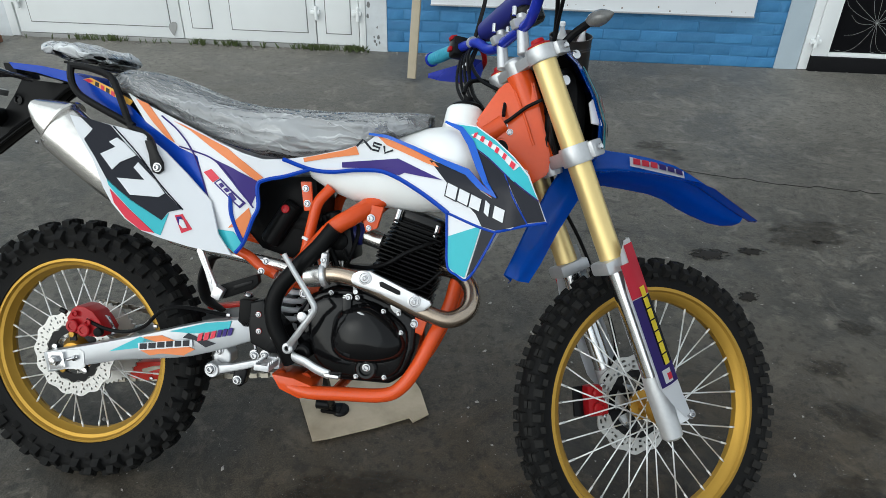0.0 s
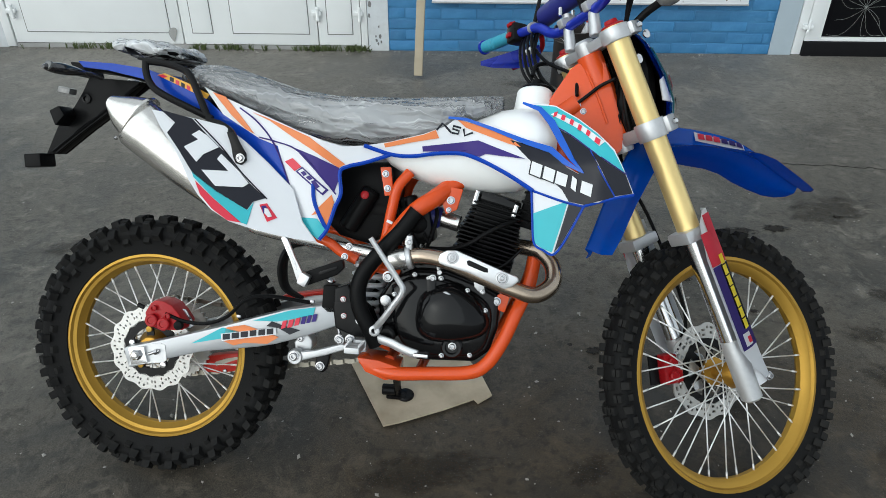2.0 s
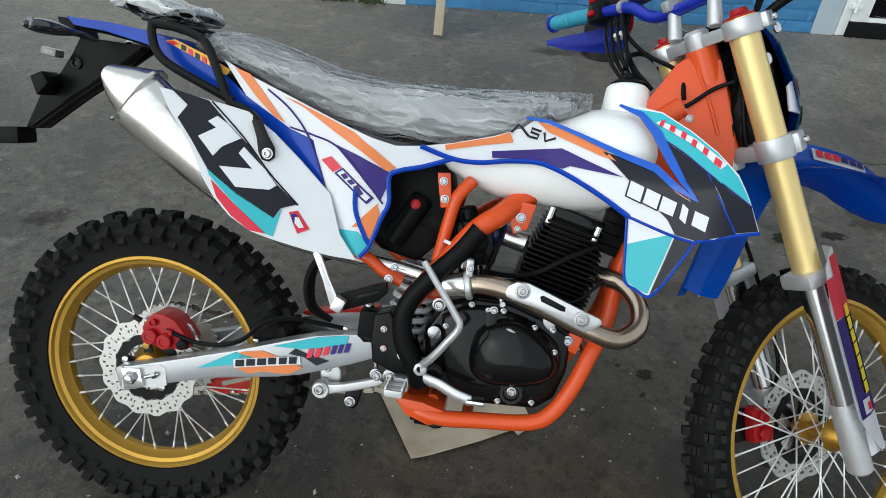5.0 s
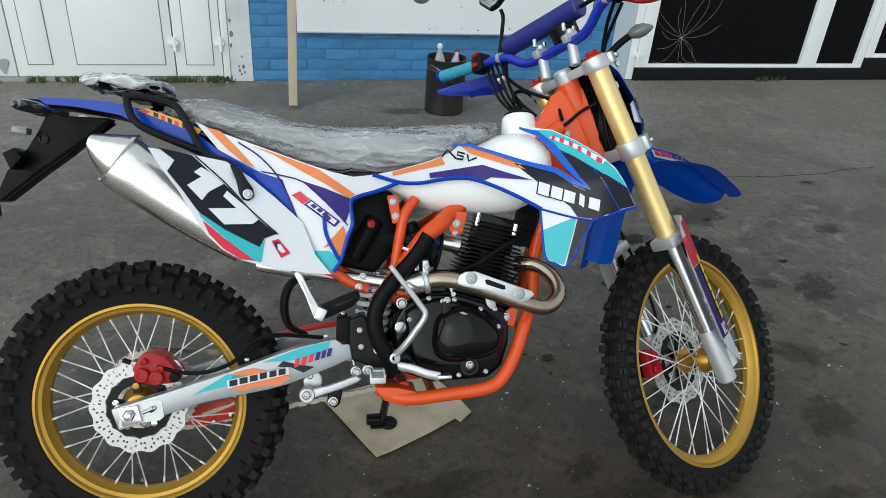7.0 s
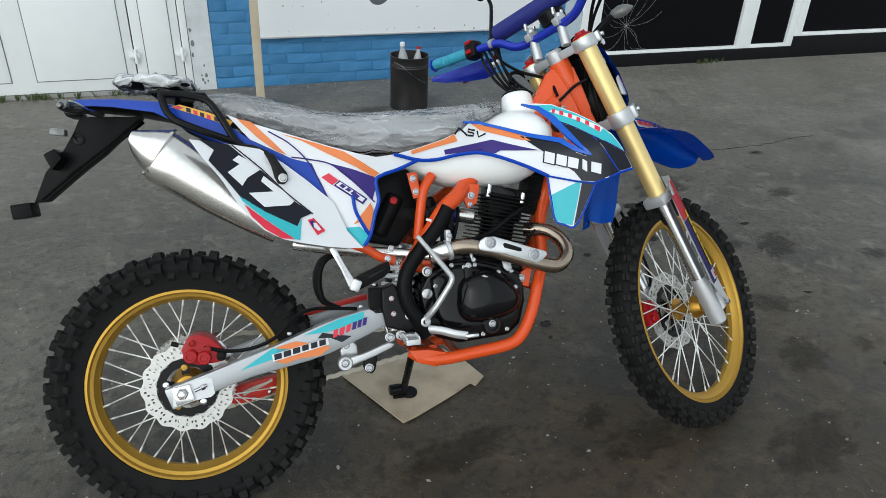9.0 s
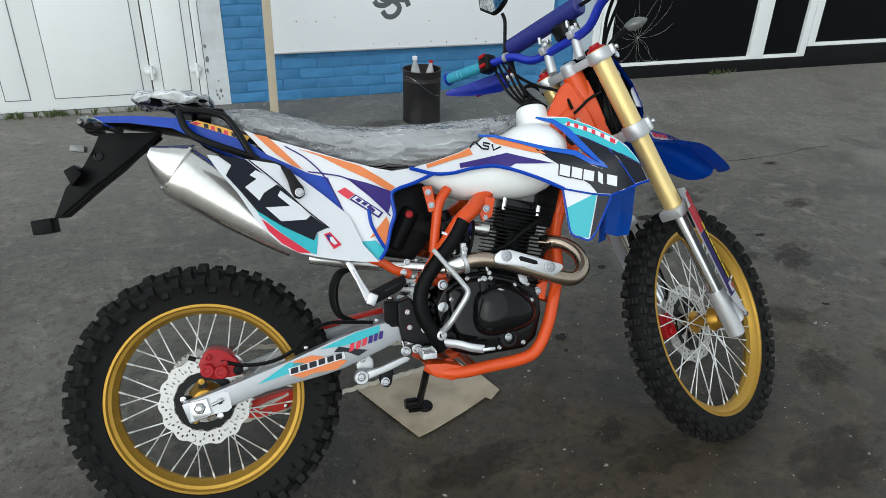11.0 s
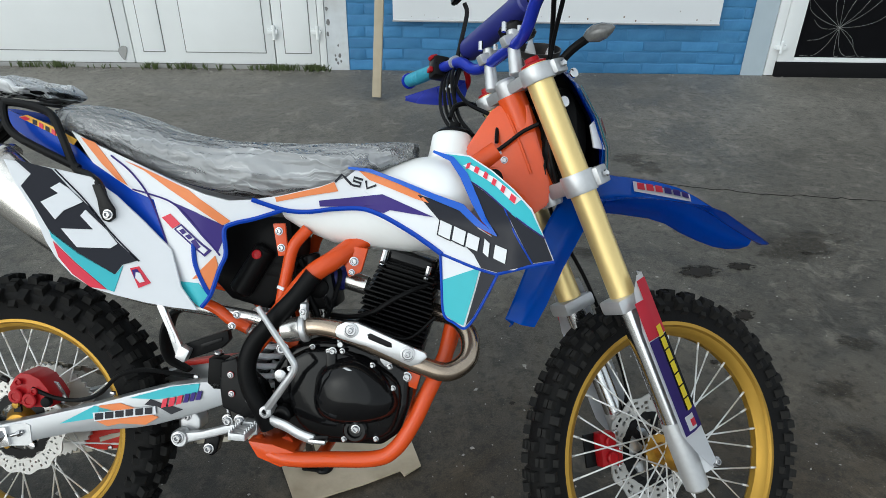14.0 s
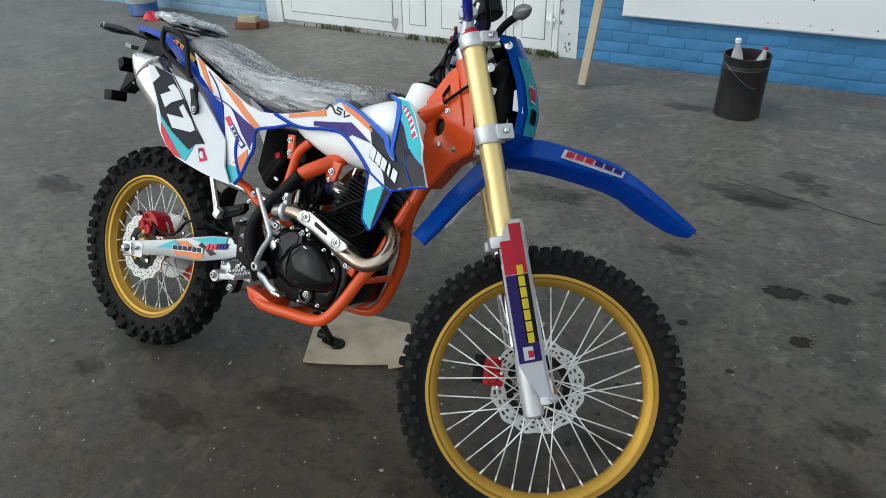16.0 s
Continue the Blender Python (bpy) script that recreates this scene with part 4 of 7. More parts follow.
rear = wheel(REAR_AXLE, .2435, .035, .343, .132, 62, GOLD_HUB, None, .0135, "gold anodised rear rim with bright wire spokes")
front = wheel(FRONT_AXLE, .2845, .029, .359, .100, 76, GOLD_HUB, STEER, .0125, "gold anodised front rim with bright wire spokes", .78)

rear_disc = part("brake_disc", disc_mesh(.110, .074, 14), DISC, rear, "drilled wavy steel brake disc")
rear_disc.location = (0, -.050, 0)


def disc_carrier(parent, y, r0, r1, arms):
    """A dark ring inside the disc on short arms from the hub."""
    part("disc_carrier", lathe([(r0, y - .003), (r1, y - .003), (r1, y + .003), (r0, y + .003)], segs=36, closed=True), SATIN, parent)
    for k in range(arms):
        a = 2 * math.pi * k / arms + .4
        part("carrier_arm", box(((r0 + .022) / 2 * math.cos(a), y, (r0 + .022) / 2 * math.sin(a)), (r0 - .014, .005, .018), rot=(0, -math.degrees(a), 0)), SATIN, parent)


disc_carrier(rear, -.049, .054, .075, 5)
for k in range(5):
    a = 2 * math.pi * k / 5 + .4
    part("bolt", lathe([(.008, 0), (.008, .006), (.005, .007)], (.052 * math.cos(a), -.052, .052 * math.sin(a)), (0, -1, 0), 10), GOLD_RIM if k % 2 else CHROME, rear)
front_disc = part("brake_disc", disc_mesh(.120, .082, 12, slots=True), DISC, front, "drilled wavy steel brake disc")
front_disc.location = (0, .052, 0)
disc_carrier(front, .052, .066, .083, 6)
# rear sprocket and chain on the left
sprocket = bmesh.new()
vs = []
for k in range(96):
    a = 2 * math.pi * k / 96
    r = .112 + (.004 if k % 2 else -.003)
    vs.append((r * math.cos(a), r * math.sin(a)))
sprocket = slab(vs, .058, .064)
part("sprocket", sprocket, DISC, rear)


def chain(parent):
    bm = bmesh.new()
    r1, c1, r2, c2 = .110, Vector((0, .33)), .035, Vector((.60, .36))
    pts = []
    for k in range(40):
        a = math.pi * .5 + math.pi * k / 39
        pts.append(c1 + r1 * Vector((math.cos(a), math.sin(a))))
    for k in range(1, 38):
        pts.append((c1 + Vector((0, -r1))).lerp(c2 + Vector((0, -r2)), k / 38))
    for k in range(12):
        a = -math.pi * .5 + math.pi * k / 11
        pts.append(c2 + r2 * Vector((math.cos(a), math.sin(a))))
    for k in range(1, 38):
        pts.append((c2 + Vector((0, r2))).lerp(c1 + Vector((0, r1)), k / 38))
    for i, p in enumerate(pts):
        q = pts[(i + 1) % len(pts)]
        d = q - p
        m = (p + q) / 2
        box((m.x, .061 + (.004 if i % 2 else -.004), m.y), (d.length * 1.25, .004, .012), rot=(0, -math.degrees(math.atan2(d.y, d.x)), 0), bm=bm)
    part("chain", bm, CHAIN, parent, "oiled steel drive chain")


chain(bike)

# ---- swingarm, rear brake, linkage
ARM = [(-0.049, 0.34), (0.064, 0.373), (0.206, 0.417), (0.311, 0.454), (0.379, 0.476), (0.437, 0.488), (0.493, 0.496), (0.501, 0.446), (0.454, 0.425), (0.4, 0.404), (0.349, 0.386), (0.305, 0.375), (0.158, 0.349), (0.065, 0.321), (-0.033, 0.289)]
for s, name in ((-1, "swingarm_right"), (1, "swingarm_left")):
    y0, y1 = (-.118, -.080) if s < 0 else (.080, .118)
    arm = part("swingarm", slab(ARM, y0, y1, .005), SILVER, bike, "silver box-section swingarm")
    if s < 0:
        right_arm = arm


def flat(outline, y, parent, mat, name="decal", thick=.002, label=""):
    return part(name, slab(outline, y, y + thick), mat, parent, label)


flat([(0.133, 0.369), (0.212, 0.416), (0.259, 0.41), (0.213, 0.389)], -.1205, right_arm, TEAL)
flat([(0.291, 0.441), (0.383, 0.474), (0.446, 0.487), (0.442, 0.467), (0.353, 0.444)], -.1205, right_arm, TEAL)
flat([(0.224, 0.418), (0.27, 0.428), (0.302, 0.42), (0.357, 0.405), (0.329, 0.386), (0.271, 0.383), (0.243, 0.374), (0.216, 0.383)], -.1205, right_arm, ORANGE_DECAL)
flat([(0.338, 0.443), (0.367, 0.435), (0.41, 0.427), (0.385, 0.414), (0.356, 0.428), (0.325, 0.43)], -.1205, right_arm, BLACK_DECAL)
flat([(0.21, 0.401), (0.35, 0.429), (0.352, 0.412), (0.213, 0.383)], -.1225, right_arm, WHITE, "logo_plate")
LOGO = [(0.216, 0.395), (0.234, 0.398), (0.239, 0.4), (0.257, 0.403), (0.262, 0.405), (0.28, 0.408), (0.285, 0.41), (0.301, 0.413), (0.307, 0.414), (0.323, 0.417), (0.328, 0.418), (0.344, 0.421)]
for k in range(0, 12, 2):
    (xa, za), (xb, zb) = LOGO[k], LOGO[k + 1]
    flat([(xa, za - .008), (xb, zb - .008), (xb, zb + .006), (xa, za + .006)], -.1245, right_arm, BLACK_DECAL, "logo_bar")
LOGO = [(0.363, 0.437), (0.374, 0.441), (0.379, 0.441), (0.391, 0.445), (0.396, 0.447), (0.407, 0.451), (0.412, 0.453), (0.422, 0.455), (0.426, 0.457), (0.435, 0.459), (0.439, 0.461), (0.449, 0.463)]
for k in range(0, 12, 2):
    (xa, za), (xb, zb) = LOGO[k], LOGO[k + 1]
    flat([(xa, za - .010), (xb, zb - .010), (xb + .004, zb + .009), (xa + .004, za + .009)], -.1235, right_arm, RED_DECAL if k < 6 else PURPLE, "logo_bar")

part("adjuster_recess", slab([(-0.027, 0.347), (0.052, 0.362), (0.064, 0.358), (0.068, 0.32), (0.058, 0.312), (0.021, 0.308), (-0.031, 0.296)], -.1195, -.116), ALU, right_arm)
part("axle_block", slab([(-0.03, 0.345), (0.012, 0.351), (0.022, 0.311), (-0.021, 0.301)], -.128, -.114, .002), CHROME, right_arm, "bright square axle block")
part("axle_nut", lathe([(.014, 0), (.014, .009), (.011, .012)], (-0.005, -0.127, 0.33), (0, -1, 0), 6), ZINC, right_arm)
part("axle_end", lathe([(.008, .010), (.008, .017), (.006, .018)], (-0.005, -0.127, 0.33), (0, -1, 0), 14), STEEL, right_arm)
part("adjuster", rod((0.022, -0.122, 0.332), (0.051, -0.122, 0.343), .0042), ZINC, right_arm)
part("adjuster_nut", rod((0.038, -0.122, 0.338), (0.046, -0.122, 0.341), .0075, segs=6), ZINC, right_arm)


def caliper(parent, m, mirror=1):
    body = box((0, 0, 0), (.095, .045, .055), bevel=.012)
    merge(body, box((.02, -.004, .022), (.05, .048, .035), bevel=.010))
    lathe([(.017, 0), (.017, .012), (.013, .016)], (-.022, -.02 * mirror, .002), (0, -mirror, 0), 18, bm=body)
    lathe([(.017, 0), (.017, .012), (.013, .016)], (.022, -.02 * mirror, .002), (0, -mirror, 0), 18, bm=body)
    c = part("brake_caliper", body, RED, parent, "red painted brake caliper", m)
    for x, z in ((-.046, .018), (.046, .022), (0, .03)):
        part("bolt", lathe([(.006, 0), (.006, .008), (.003, .009)], (x, -.024 * mirror, z), (0, -mirror, 0), 8), CHROME, c, xf=m)
    part("caliper_bracket", box((.0, .012 * mirror, -.035), (.09, .008, .05), bevel=.003), SATIN, c, xf=m)
    return c


CAL = [(-0.007, 0.428), (0.008, 0.454), (0.02, 0.463), (0.042, 0.462), (0.064, 0.453), (0.082, 0.434), (0.099, 0.41), (0.095, 0.392), (0.076, 0.389), (0.058, 0.388), (0.031, 0.387), (0.012, 0.394), (-0.001, 0.409)]
cal = part("brake_caliper", slab(CAL, -.090, -.030, .004, 2), RED, bike, "red painted rear brake caliper")
for q in ((0.015, -0.095, 0.412), (0.047, -0.095, 0.405)):
    part("piston_boss", lathe([(.0165, 0), (.0165, .005), (.014, .007), (.009, .007), (.008, .005)], q, (0, -1, 0), 20), RED, cal)
for q in ((0.02, -0.095, 0.444), (0.057, -0.095, 0.426)):
    part("caliper_bolt", lathe([(.008, 0), (.008, .004), (.005, .005), (.004, .002)], q, (0, -1, 0), 12), RED, cal)
part("bleed_nipple", rod((0.042, -0.085, 0.445), (0.045, -0.085, 0.458), .005, .004, bevel=.001), GOLD_RIM, cal, "brass bleed nipple")
part("slide_boot", lathe([(.011, 0), (.012, .004), (.011, .012), (.006, .014)], (0.088, -0.092, 0.406), (0, -1, 0), 14), RUBBER, cal)
part("caliper_bracket", slab([(-0.015, 0.441), (0.003, 0.446), (0.029, 0.448), (0.087, 0.437), (0.111, 0.4), (0.1, 0.387), (0.012, 0.397), (-0.012, 0.431)], -.060, -.054, .002), ZINC, cal, "grey alloy caliper bracket")
part("caliper_pin", rod((-0.028, -0.085, 0.447), (-0.011, -0.085, 0.441), .006, bevel=.001), SATIN, cal)
CALF = STEER @ Matrix.Translation(FRONT_AXLE) @ pose(-.122, .062, .004, 0, 82, 0) @ Matrix.Scale(.8, 4)
caliper(bike, CALF, 1)
part("brake_hose", tube([(0.049, -0.09, 0.43), (0.105, -0.095, 0.416), (0.169, -0.105, 0.42), (0.229, -0.125, 0.448), (0.272, -0.13, 0.491), (0.318, -0.12, 0.505), (0.377, -0.105, 0.499), (0.43, -0.09, 0.491)], .0048, 8), BLACK, bike)
for px in ([(0.257, -0.125, 0.45)], [(0.438, -0.118, 0.5)]):
    part("hose_clip", box(px[0], (.011, .008, .009), bevel=.003), ZINC, bike)
# red chain guide on the left, seen through the wheel
guide = part("chain_guide", slab([(0.076, 0.247), (0.099, 0.286), (0.138, 0.294), (0.204, 0.305), (0.214, 0.3), (0.211, 0.272), (0.2, 0.257), (0.134, 0.24), (0.095, 0.24)], .05, .085, .004), RED_PLASTIC, bike, "red plastic chain guide")
part("guide_slot", slab([(0.118, 0.271), (0.148, 0.283), (0.188, 0.293), (0.199, 0.3), (0.201, 0.292), (0.157, 0.274), (0.122, 0.26)], .0485, .0505), CHAIN, guide)
for q in ((0.148, 0.049, 0.249), (0.191, 0.049, 0.264)):
    part("guide_bolt", lathe([(.006, 0), (.006, .004), (.004, .005)], q, (0, -1, 0), 10), ZINC, guide)
part("chain_slider", slab([(0.297, 0.466), (0.305, 0.473), (0.385, 0.491), (0.473, 0.507), (0.475, 0.493), (0.389, 0.48), (0.311, 0.462)], .045, .08, .003), RED_PLASTIC, bike, "red chain slider over the swingarm")

# linkage below the swingarm
link = part("suspension_link", slab([(0.402, 0.365), (0.44, 0.372), (0.485, 0.387), (0.51, 0.396), (0.523, 0.388), (0.514, 0.379), (0.469, 0.362), (0.414, 0.345), (0.405, 0.342)], -.094, -.078, .004, 3), ALU, bike, "cast alloy linkage arm")
part("link_eye", lathe([(.0185, -.012), (.0195, -.006), (.0195, .008), (.017, .012)], (0.391, -0.086, 0.352), (0, -1, 0), 24), ALU, link)
bolt((0.39, -0.098, 0.355), link, .012)
rocker = part("rocker", slab([(0.38, 0.384), (0.394, 0.4), (0.416, 0.405), (0.427, 0.391), (0.428, 0.369), (0.412, 0.356), (0.384, 0.359)], -.072, -.03, .005, 3), ALU, bike, "triangular alloy rocker")
bolt((0.398, -0.073, 0.395), rocker, .009)
shock_link = part("shock_link", slab([(0.444, 0.363), (0.451, 0.369), (0.474, 0.366), (0.476, 0.351), (0.469, 0.322), (0.459, 0.313), (0.445, 0.318), (0.438, 0.331)], -.082, -.055, .006, 3), SATIN, bike, "black lower shock clevis")
bolt((0.453, -0.083, 0.331), shock_link, .011)
part("link_shaft", rod((0.393, -0.09, 0.354), (0.396, -0.03, 0.339), .007), ALU, link)
for q in ((0.507, -0.115, 0.413), (0.538, -0.125, 0.417)):
    bolt(q, bike, .011)
master = part("master_cylinder", slab([(0.463, 0.543), (0.497, 0.543), (0.496, 0.475), (0.475, 0.474), (0.461, 0.486)], -.118, -.08, .004), BLACK, bike, "black rear brake master cylinder")
part("reservoir_lid", rod((0.476, -0.1, 0.547), (0.478, -0.1, 0.557), .012, bevel=.003), ZINC, master)
part("push_rod", rod((0.501, -0.105, 0.439), (0.507, -0.105, 0.414), .0045), ZINC, master)
# foot pegs
def footpeg(s):
    base = Vector((0.557, -0.13, 0.405))
    base.y = s * .13
    m = bmesh.new()
    for dx in (-.016, .016):
        box(base + Vector((dx, s * .03, .004)), (.004, .062, .014), bevel=.001, bm=m)
    for k in range(6):
        for dx in (-.016, .016):
            box(base + Vector((dx, s * (.003 + .0108 * k), .014)), (.004, .005, .007), bm=m, taper=.5)
        if k % 2:
            box(base + Vector((0, s * (.003 + .0108 * k), .004)), (.030, .004, .011), bm=m)
    box(base + Vector((0, s * .061, .004)), (.034, .004, .014), bevel=.001, bm=m)
    p = part("foot_peg", m, ALU, bike, "serrated steel foot peg")
    part("peg_mount", box(base + Vector((.004, -s * .012, .0)), (.034, .03, .030), bevel=.006), ALU, p)


footpeg(-1)
footpeg(1)
# passenger peg folded on its black bracket
bracket = part("peg_bracket", slab([(0.407, 0.569), (0.514, 0.613), (0.519, 0.592), (0.503, 0.574), (0.441, 0.547), (0.42, 0.54)], -.145, -.125, .004), BLACK, bike, "ribbed black bracket of the rear foot peg")
part("bracket_rib", slab([(0.459, 0.58), (0.505, 0.598), (0.505, 0.59), (0.463, 0.57)], -.149, -.144, .002), SATIN, bracket)
peg = part("rear_foot_peg", slab([(0.368, 0.654), (0.377, 0.661), (0.386, 0.652), (0.404, 0.612), (0.424, 0.575), (0.430, 0.556), (0.420, 0.548), (0.410, 0.556), (0.392, 0.604)], -.158, -.148, .003), SHIELD_ALU, bike, "folded cast foot peg in clear film")
part("peg_slot", slab([(0.383, 0.638), (0.387, 0.637), (0.408, 0.594), (0.411, 0.580), (0.404, 0.584)], -.1592, -.156), ZINC, peg)
part("peg_pivot", box((0.427, -0.154, 0.560), (.024, .022, .030), rot=(0, 25, 0), bevel=.005), SHIELD_ALU, peg)

part("hanging_strap", tube([(0.408, -0.04, 0.632), (0.362, -0.05, 0.624), (0.341, -0.05, 0.593), (0.337, -0.05, 0.55), (0.35, -0.05, 0.512), (0.391, -0.05, 0.491)], lambda u: .016 + .020 * math.sin(math.pi * u), 16, flat=.3), RUBBER, bike, "black rubber strap behind the peg")

# ---- frame
def frame_tube(pts, r=.017, mat=None, name="frame_tube", label=""):
    return part(name, tube(pts, r, 14), mat or ORANGE, bike, label)


for s in (-1, 1):
    cradle = [(0.985, -0.008, 0.735), (0.968, -0.018, 0.680), (0.960, -0.040, 0.622), (0.951, -0.062, 0.568), (0.924, -0.088, 0.500), (0.899, -0.103, 0.438), (0.867, -0.112, 0.385), (0.825, -0.115, 0.36), (0.723, -0.115, 0.348), (0.648, -0.115, 0.341), (0.594, -0.105, 0.347), (0.564, -0.09, 0.364)]
    frame_tube([(x, s * abs(y), z) for x, y, z in cradle], .0165, label="glossy orange cradle tube")
    spar = [(1.032, -0.02, 1.009), (0.92, -0.03, 0.922), (0.817, -0.035, 0.848), (0.749, -0.058, 0.795), (0.713, -0.092, 0.764), (0.671, -0.108, 0.73), (0.61, -0.118, 0.646), (0.56, -0.12, 0.577)]
    frame_tube([(x, s * abs(y), z) for x, y, z in spar], .021, label="glossy orange frame spar")
    sub = [(0.603, -0.085, 0.658), (0.616, -0.085, 0.741), (0.627, -0.085, 0.788), (0.653, -0.075, 0.824)]
    frame_tube([(x, s * abs(y), z) for x, y, z in sub], .013)
    low = [(0.537, -0.09, 0.605), (0.497, -0.09, 0.622), (0.451, -0.09, 0.649), (0.335, -0.085, 0.671)]
    frame_tube([(x, s * abs(y), z) for x, y, z in low], .012)
    mid = [(0.559, -0.06, 0.593), (0.602, -0.06, 0.585), (0.638, -0.06, 0.574)]
    frame_tube([(x, s * abs(y), z) for x, y, z in mid], .016)
frame_tube([(1.085, 0, 0.93), (1.045, 0, 0.865), (1.008, 0, 0.79), (0.980, 0, 0.715), (0.966, 0, 0.66)], .020, label="glossy orange down tube")
frame_tube([(.923, -.086, .500), (.923, .086, .500)], .009)
frame_tube([(.70, -.105, .338), (.70, .105, .338)], .012)
frame_tube([(.625, -.08, .36), (.625, .08, .36)], .014)
part("skid_plate", slab([(0.552, 0.374), (0.608, 0.371), (0.654, 0.359), (0.655, 0.331), (0.625, 0.322), (0.575, 0.339)], -.122, -.03, .006), ORANGE, bike, "orange folded frame gusset")
GUSSET = [(1.012, 1.088), (1.030, 1.104), (1.088, 1.109), (1.102, 1.068), (1.127, 0.999), (1.143, 0.95), (1.145, 0.905), (1.09, 0.862), (1.040, 0.785), (1.002, 0.80), (1.008, 0.86), (0.985, 0.92), (0.945, 0.972), (0.975, 1.026)]


def gusset_half(x, z):
    """Half the width of the head gusset: a wedge that opens from its rear edge to the head tube."""
    d = (x - .945) * .827 - (z - .975) * .562
    return min(.036, .012 + .26 * max(0.0, d))


def head_gusset():
    bm = bmesh.new()
    ring = [(1.030 + .019 * math.cos(2 * math.pi * k / 18), .947 + .024 * math.sin(2 * math.pi * k / 18)) for k in range(18)]
    edges, loops = [], []
    for loop in (GUSSET, ring):
        vs = [bm.verts.new((x, 0, z)) for x, z in loop]
        loops.append(vs)
        edges += [bm.edges.new((a, b)) for a, b in zip(vs, vs[1:] + vs[:1])]
    bmesh.ops.triangle_fill(bm, use_beauty=True, use_dissolve=False, edges=edges)
    faces = list(bm.faces)
    twin = {v: bm.verts.new((v.co.x, gusset_half(v.co.x, v.co.z), v.co.z)) for v in bm.verts[:]}
    for v in twin:
        v.co.y = -gusset_half(v.co.x, v.co.z)
    for f in faces:
        bm.faces.new([twin[v] for v in f.verts][::-1])
    for vs in loops:
        for a, b in zip(vs, vs[1:] + vs[:1]):
            bm.faces.new((a, b, twin[b], twin[a]))
    bmesh.ops.recalc_face_normals(bm, faces=list(bm.faces))
    outer = [e for e in bm.edges if len(e.link_faces) == 2 and e.calc_face_angle() > .6]
    bmesh.ops.bevel(bm, geom=outer, offset=.004, segments=2, affect="EDGES")
    return bm


head = part("head_gusset", head_gusset(), ORANGE, bike, "glossy orange pressed head-tube gusset", sharp=30)
part("lock_barrel", rod((1.03, -.012, .947), (1.03, .012, .947), .026, bevel=.003), SATIN, head)
for s in (-1, 1):
    rib = tube([(x, s * (gusset_half(x, z) + .0015), z) for x, z in ((1.048, 1.085), (1.066, 1.050), (1.085, 1.010), (1.105, .965))], .0035, 8)
    part("gusset_rib", rib, ORANGE, head)
    for x, z in ((1.034, 1.004), (1.048, .990), (1.092, .902), (1.048, .905)):
        bolt((x, s * (gusset_half(x, z) + .001), z), head, .007, axis=(0, s, 0))
part("head_tube", rod(AXIS_POINT - AXIS_DIR * .03, AXIS_POINT - AXIS_DIR * .245, .030, segs=24), ORANGE, bike)
part("throttle_cable", tube([(0.960, -0.045, 0.965), (1.000, -0.032, 0.985), (1.045, -0.037, 1.018), (1.080, -0.040, 1.048), (1.113, -0.055, 1.066)], .0042, 8), BLACK, bike, "black cable clipped to the gusset")
# black frame guard
GUARD = [(0.675, -0.118, 0.736), (0.642, -0.124, 0.689), (0.599, -0.128, 0.638), (0.561, -0.13, 0.589), (0.546, -0.132, 0.544), (0.553, -0.132, 0.496), (0.575, -0.13, 0.454), (0.594, -0.12, 0.409)]
guard = part("frame_guard", tube([(x + .006, y, z) for x, y, z in GUARD], .0195, 16), BLACK, bike, "matt black rubber frame guard")
part("guard_tie", box((0.623, -0.148, 0.709), (.014, .004, .006), rot=(0, 20, 0)), WHITE, guard)
PIVOT = [(0.493, 0.54), (0.527, 0.552), (0.547, 0.515), (0.58, 0.488), (0.595, 0.453), (0.585, 0.426), (0.546, 0.425), (0.499, 0.442), (0.492, 0.486)]
piv = part("pivot_plate", slab(PIVOT, -.128, -.07, .006, 3), SATIN, bike, "black frame plate at the swingarm pivot")
for q in ((0.517, -0.129, 0.515), (0.52, -0.129, 0.475)):
    part("washer", lathe([(.0072, 0), (.0072, .002), (.006, .003)], q, (0, -1, 0), 16), RED, piv, "red anodised washer")
    bolt((q[0], q[1] - .002, q[2]), piv, .006, name="bolt")
part("bushing", lathe([(.010, 0), (.010, .003), (.0075, .003), (.0075, .0005)], (0.559, -0.128, 0.467), (0, -1, 0), 18), ZINC, piv)
for q in ([(0.525, -0.125, 0.642)], [(0.515, -0.125, 0.617)], [(0.615, -0.1, 0.62)], [(0.598, -0.095, 0.817)], [(0.604, -0.095, 0.783)]):
    bolt(q[0], bike, .0078)
part("frame_tab", slab([(0.583, 0.832), (0.609, 0.834), (0.618, 0.768), (0.597, 0.764)], -.094, -.085, .003), ORANGE, bike)
part("engine_hanger", slab([(0.744, 0.796), (0.782, 0.792), (0.770, 0.742), (0.744, 0.729), (0.734, 0.755)], -.080, -.066, .003), ORANGE, bike)
bolt((0.755, -0.082, 0.764), bike, .009)
bolt((0.751, -0.082, 0.741), bike, .006)
part("engine_hanger", slab([(0.59, 0.651), (0.616, 0.687), (0.632, 0.592), (0.608, 0.59)], -.10, -.085, .003), ORANGE, bike)
part("front_hanger", slab([(0.87, 0.542), (0.915, 0.567), (0.9, 0.506), (0.872, 0.515)], -.09, -.078, .003), ORANGE, bike)
bolt((0.879, -0.092, 0.533), bike, .010)

# made-up block: keeps the gap dark by hiding the far panel
dark_filler = part("dark_filler", box((.955, .012, .775), (.055, .05, .15), rot=(0, 14, 0), bevel=.006), BLACK, bike, "black finned filler block added behind the down tube")
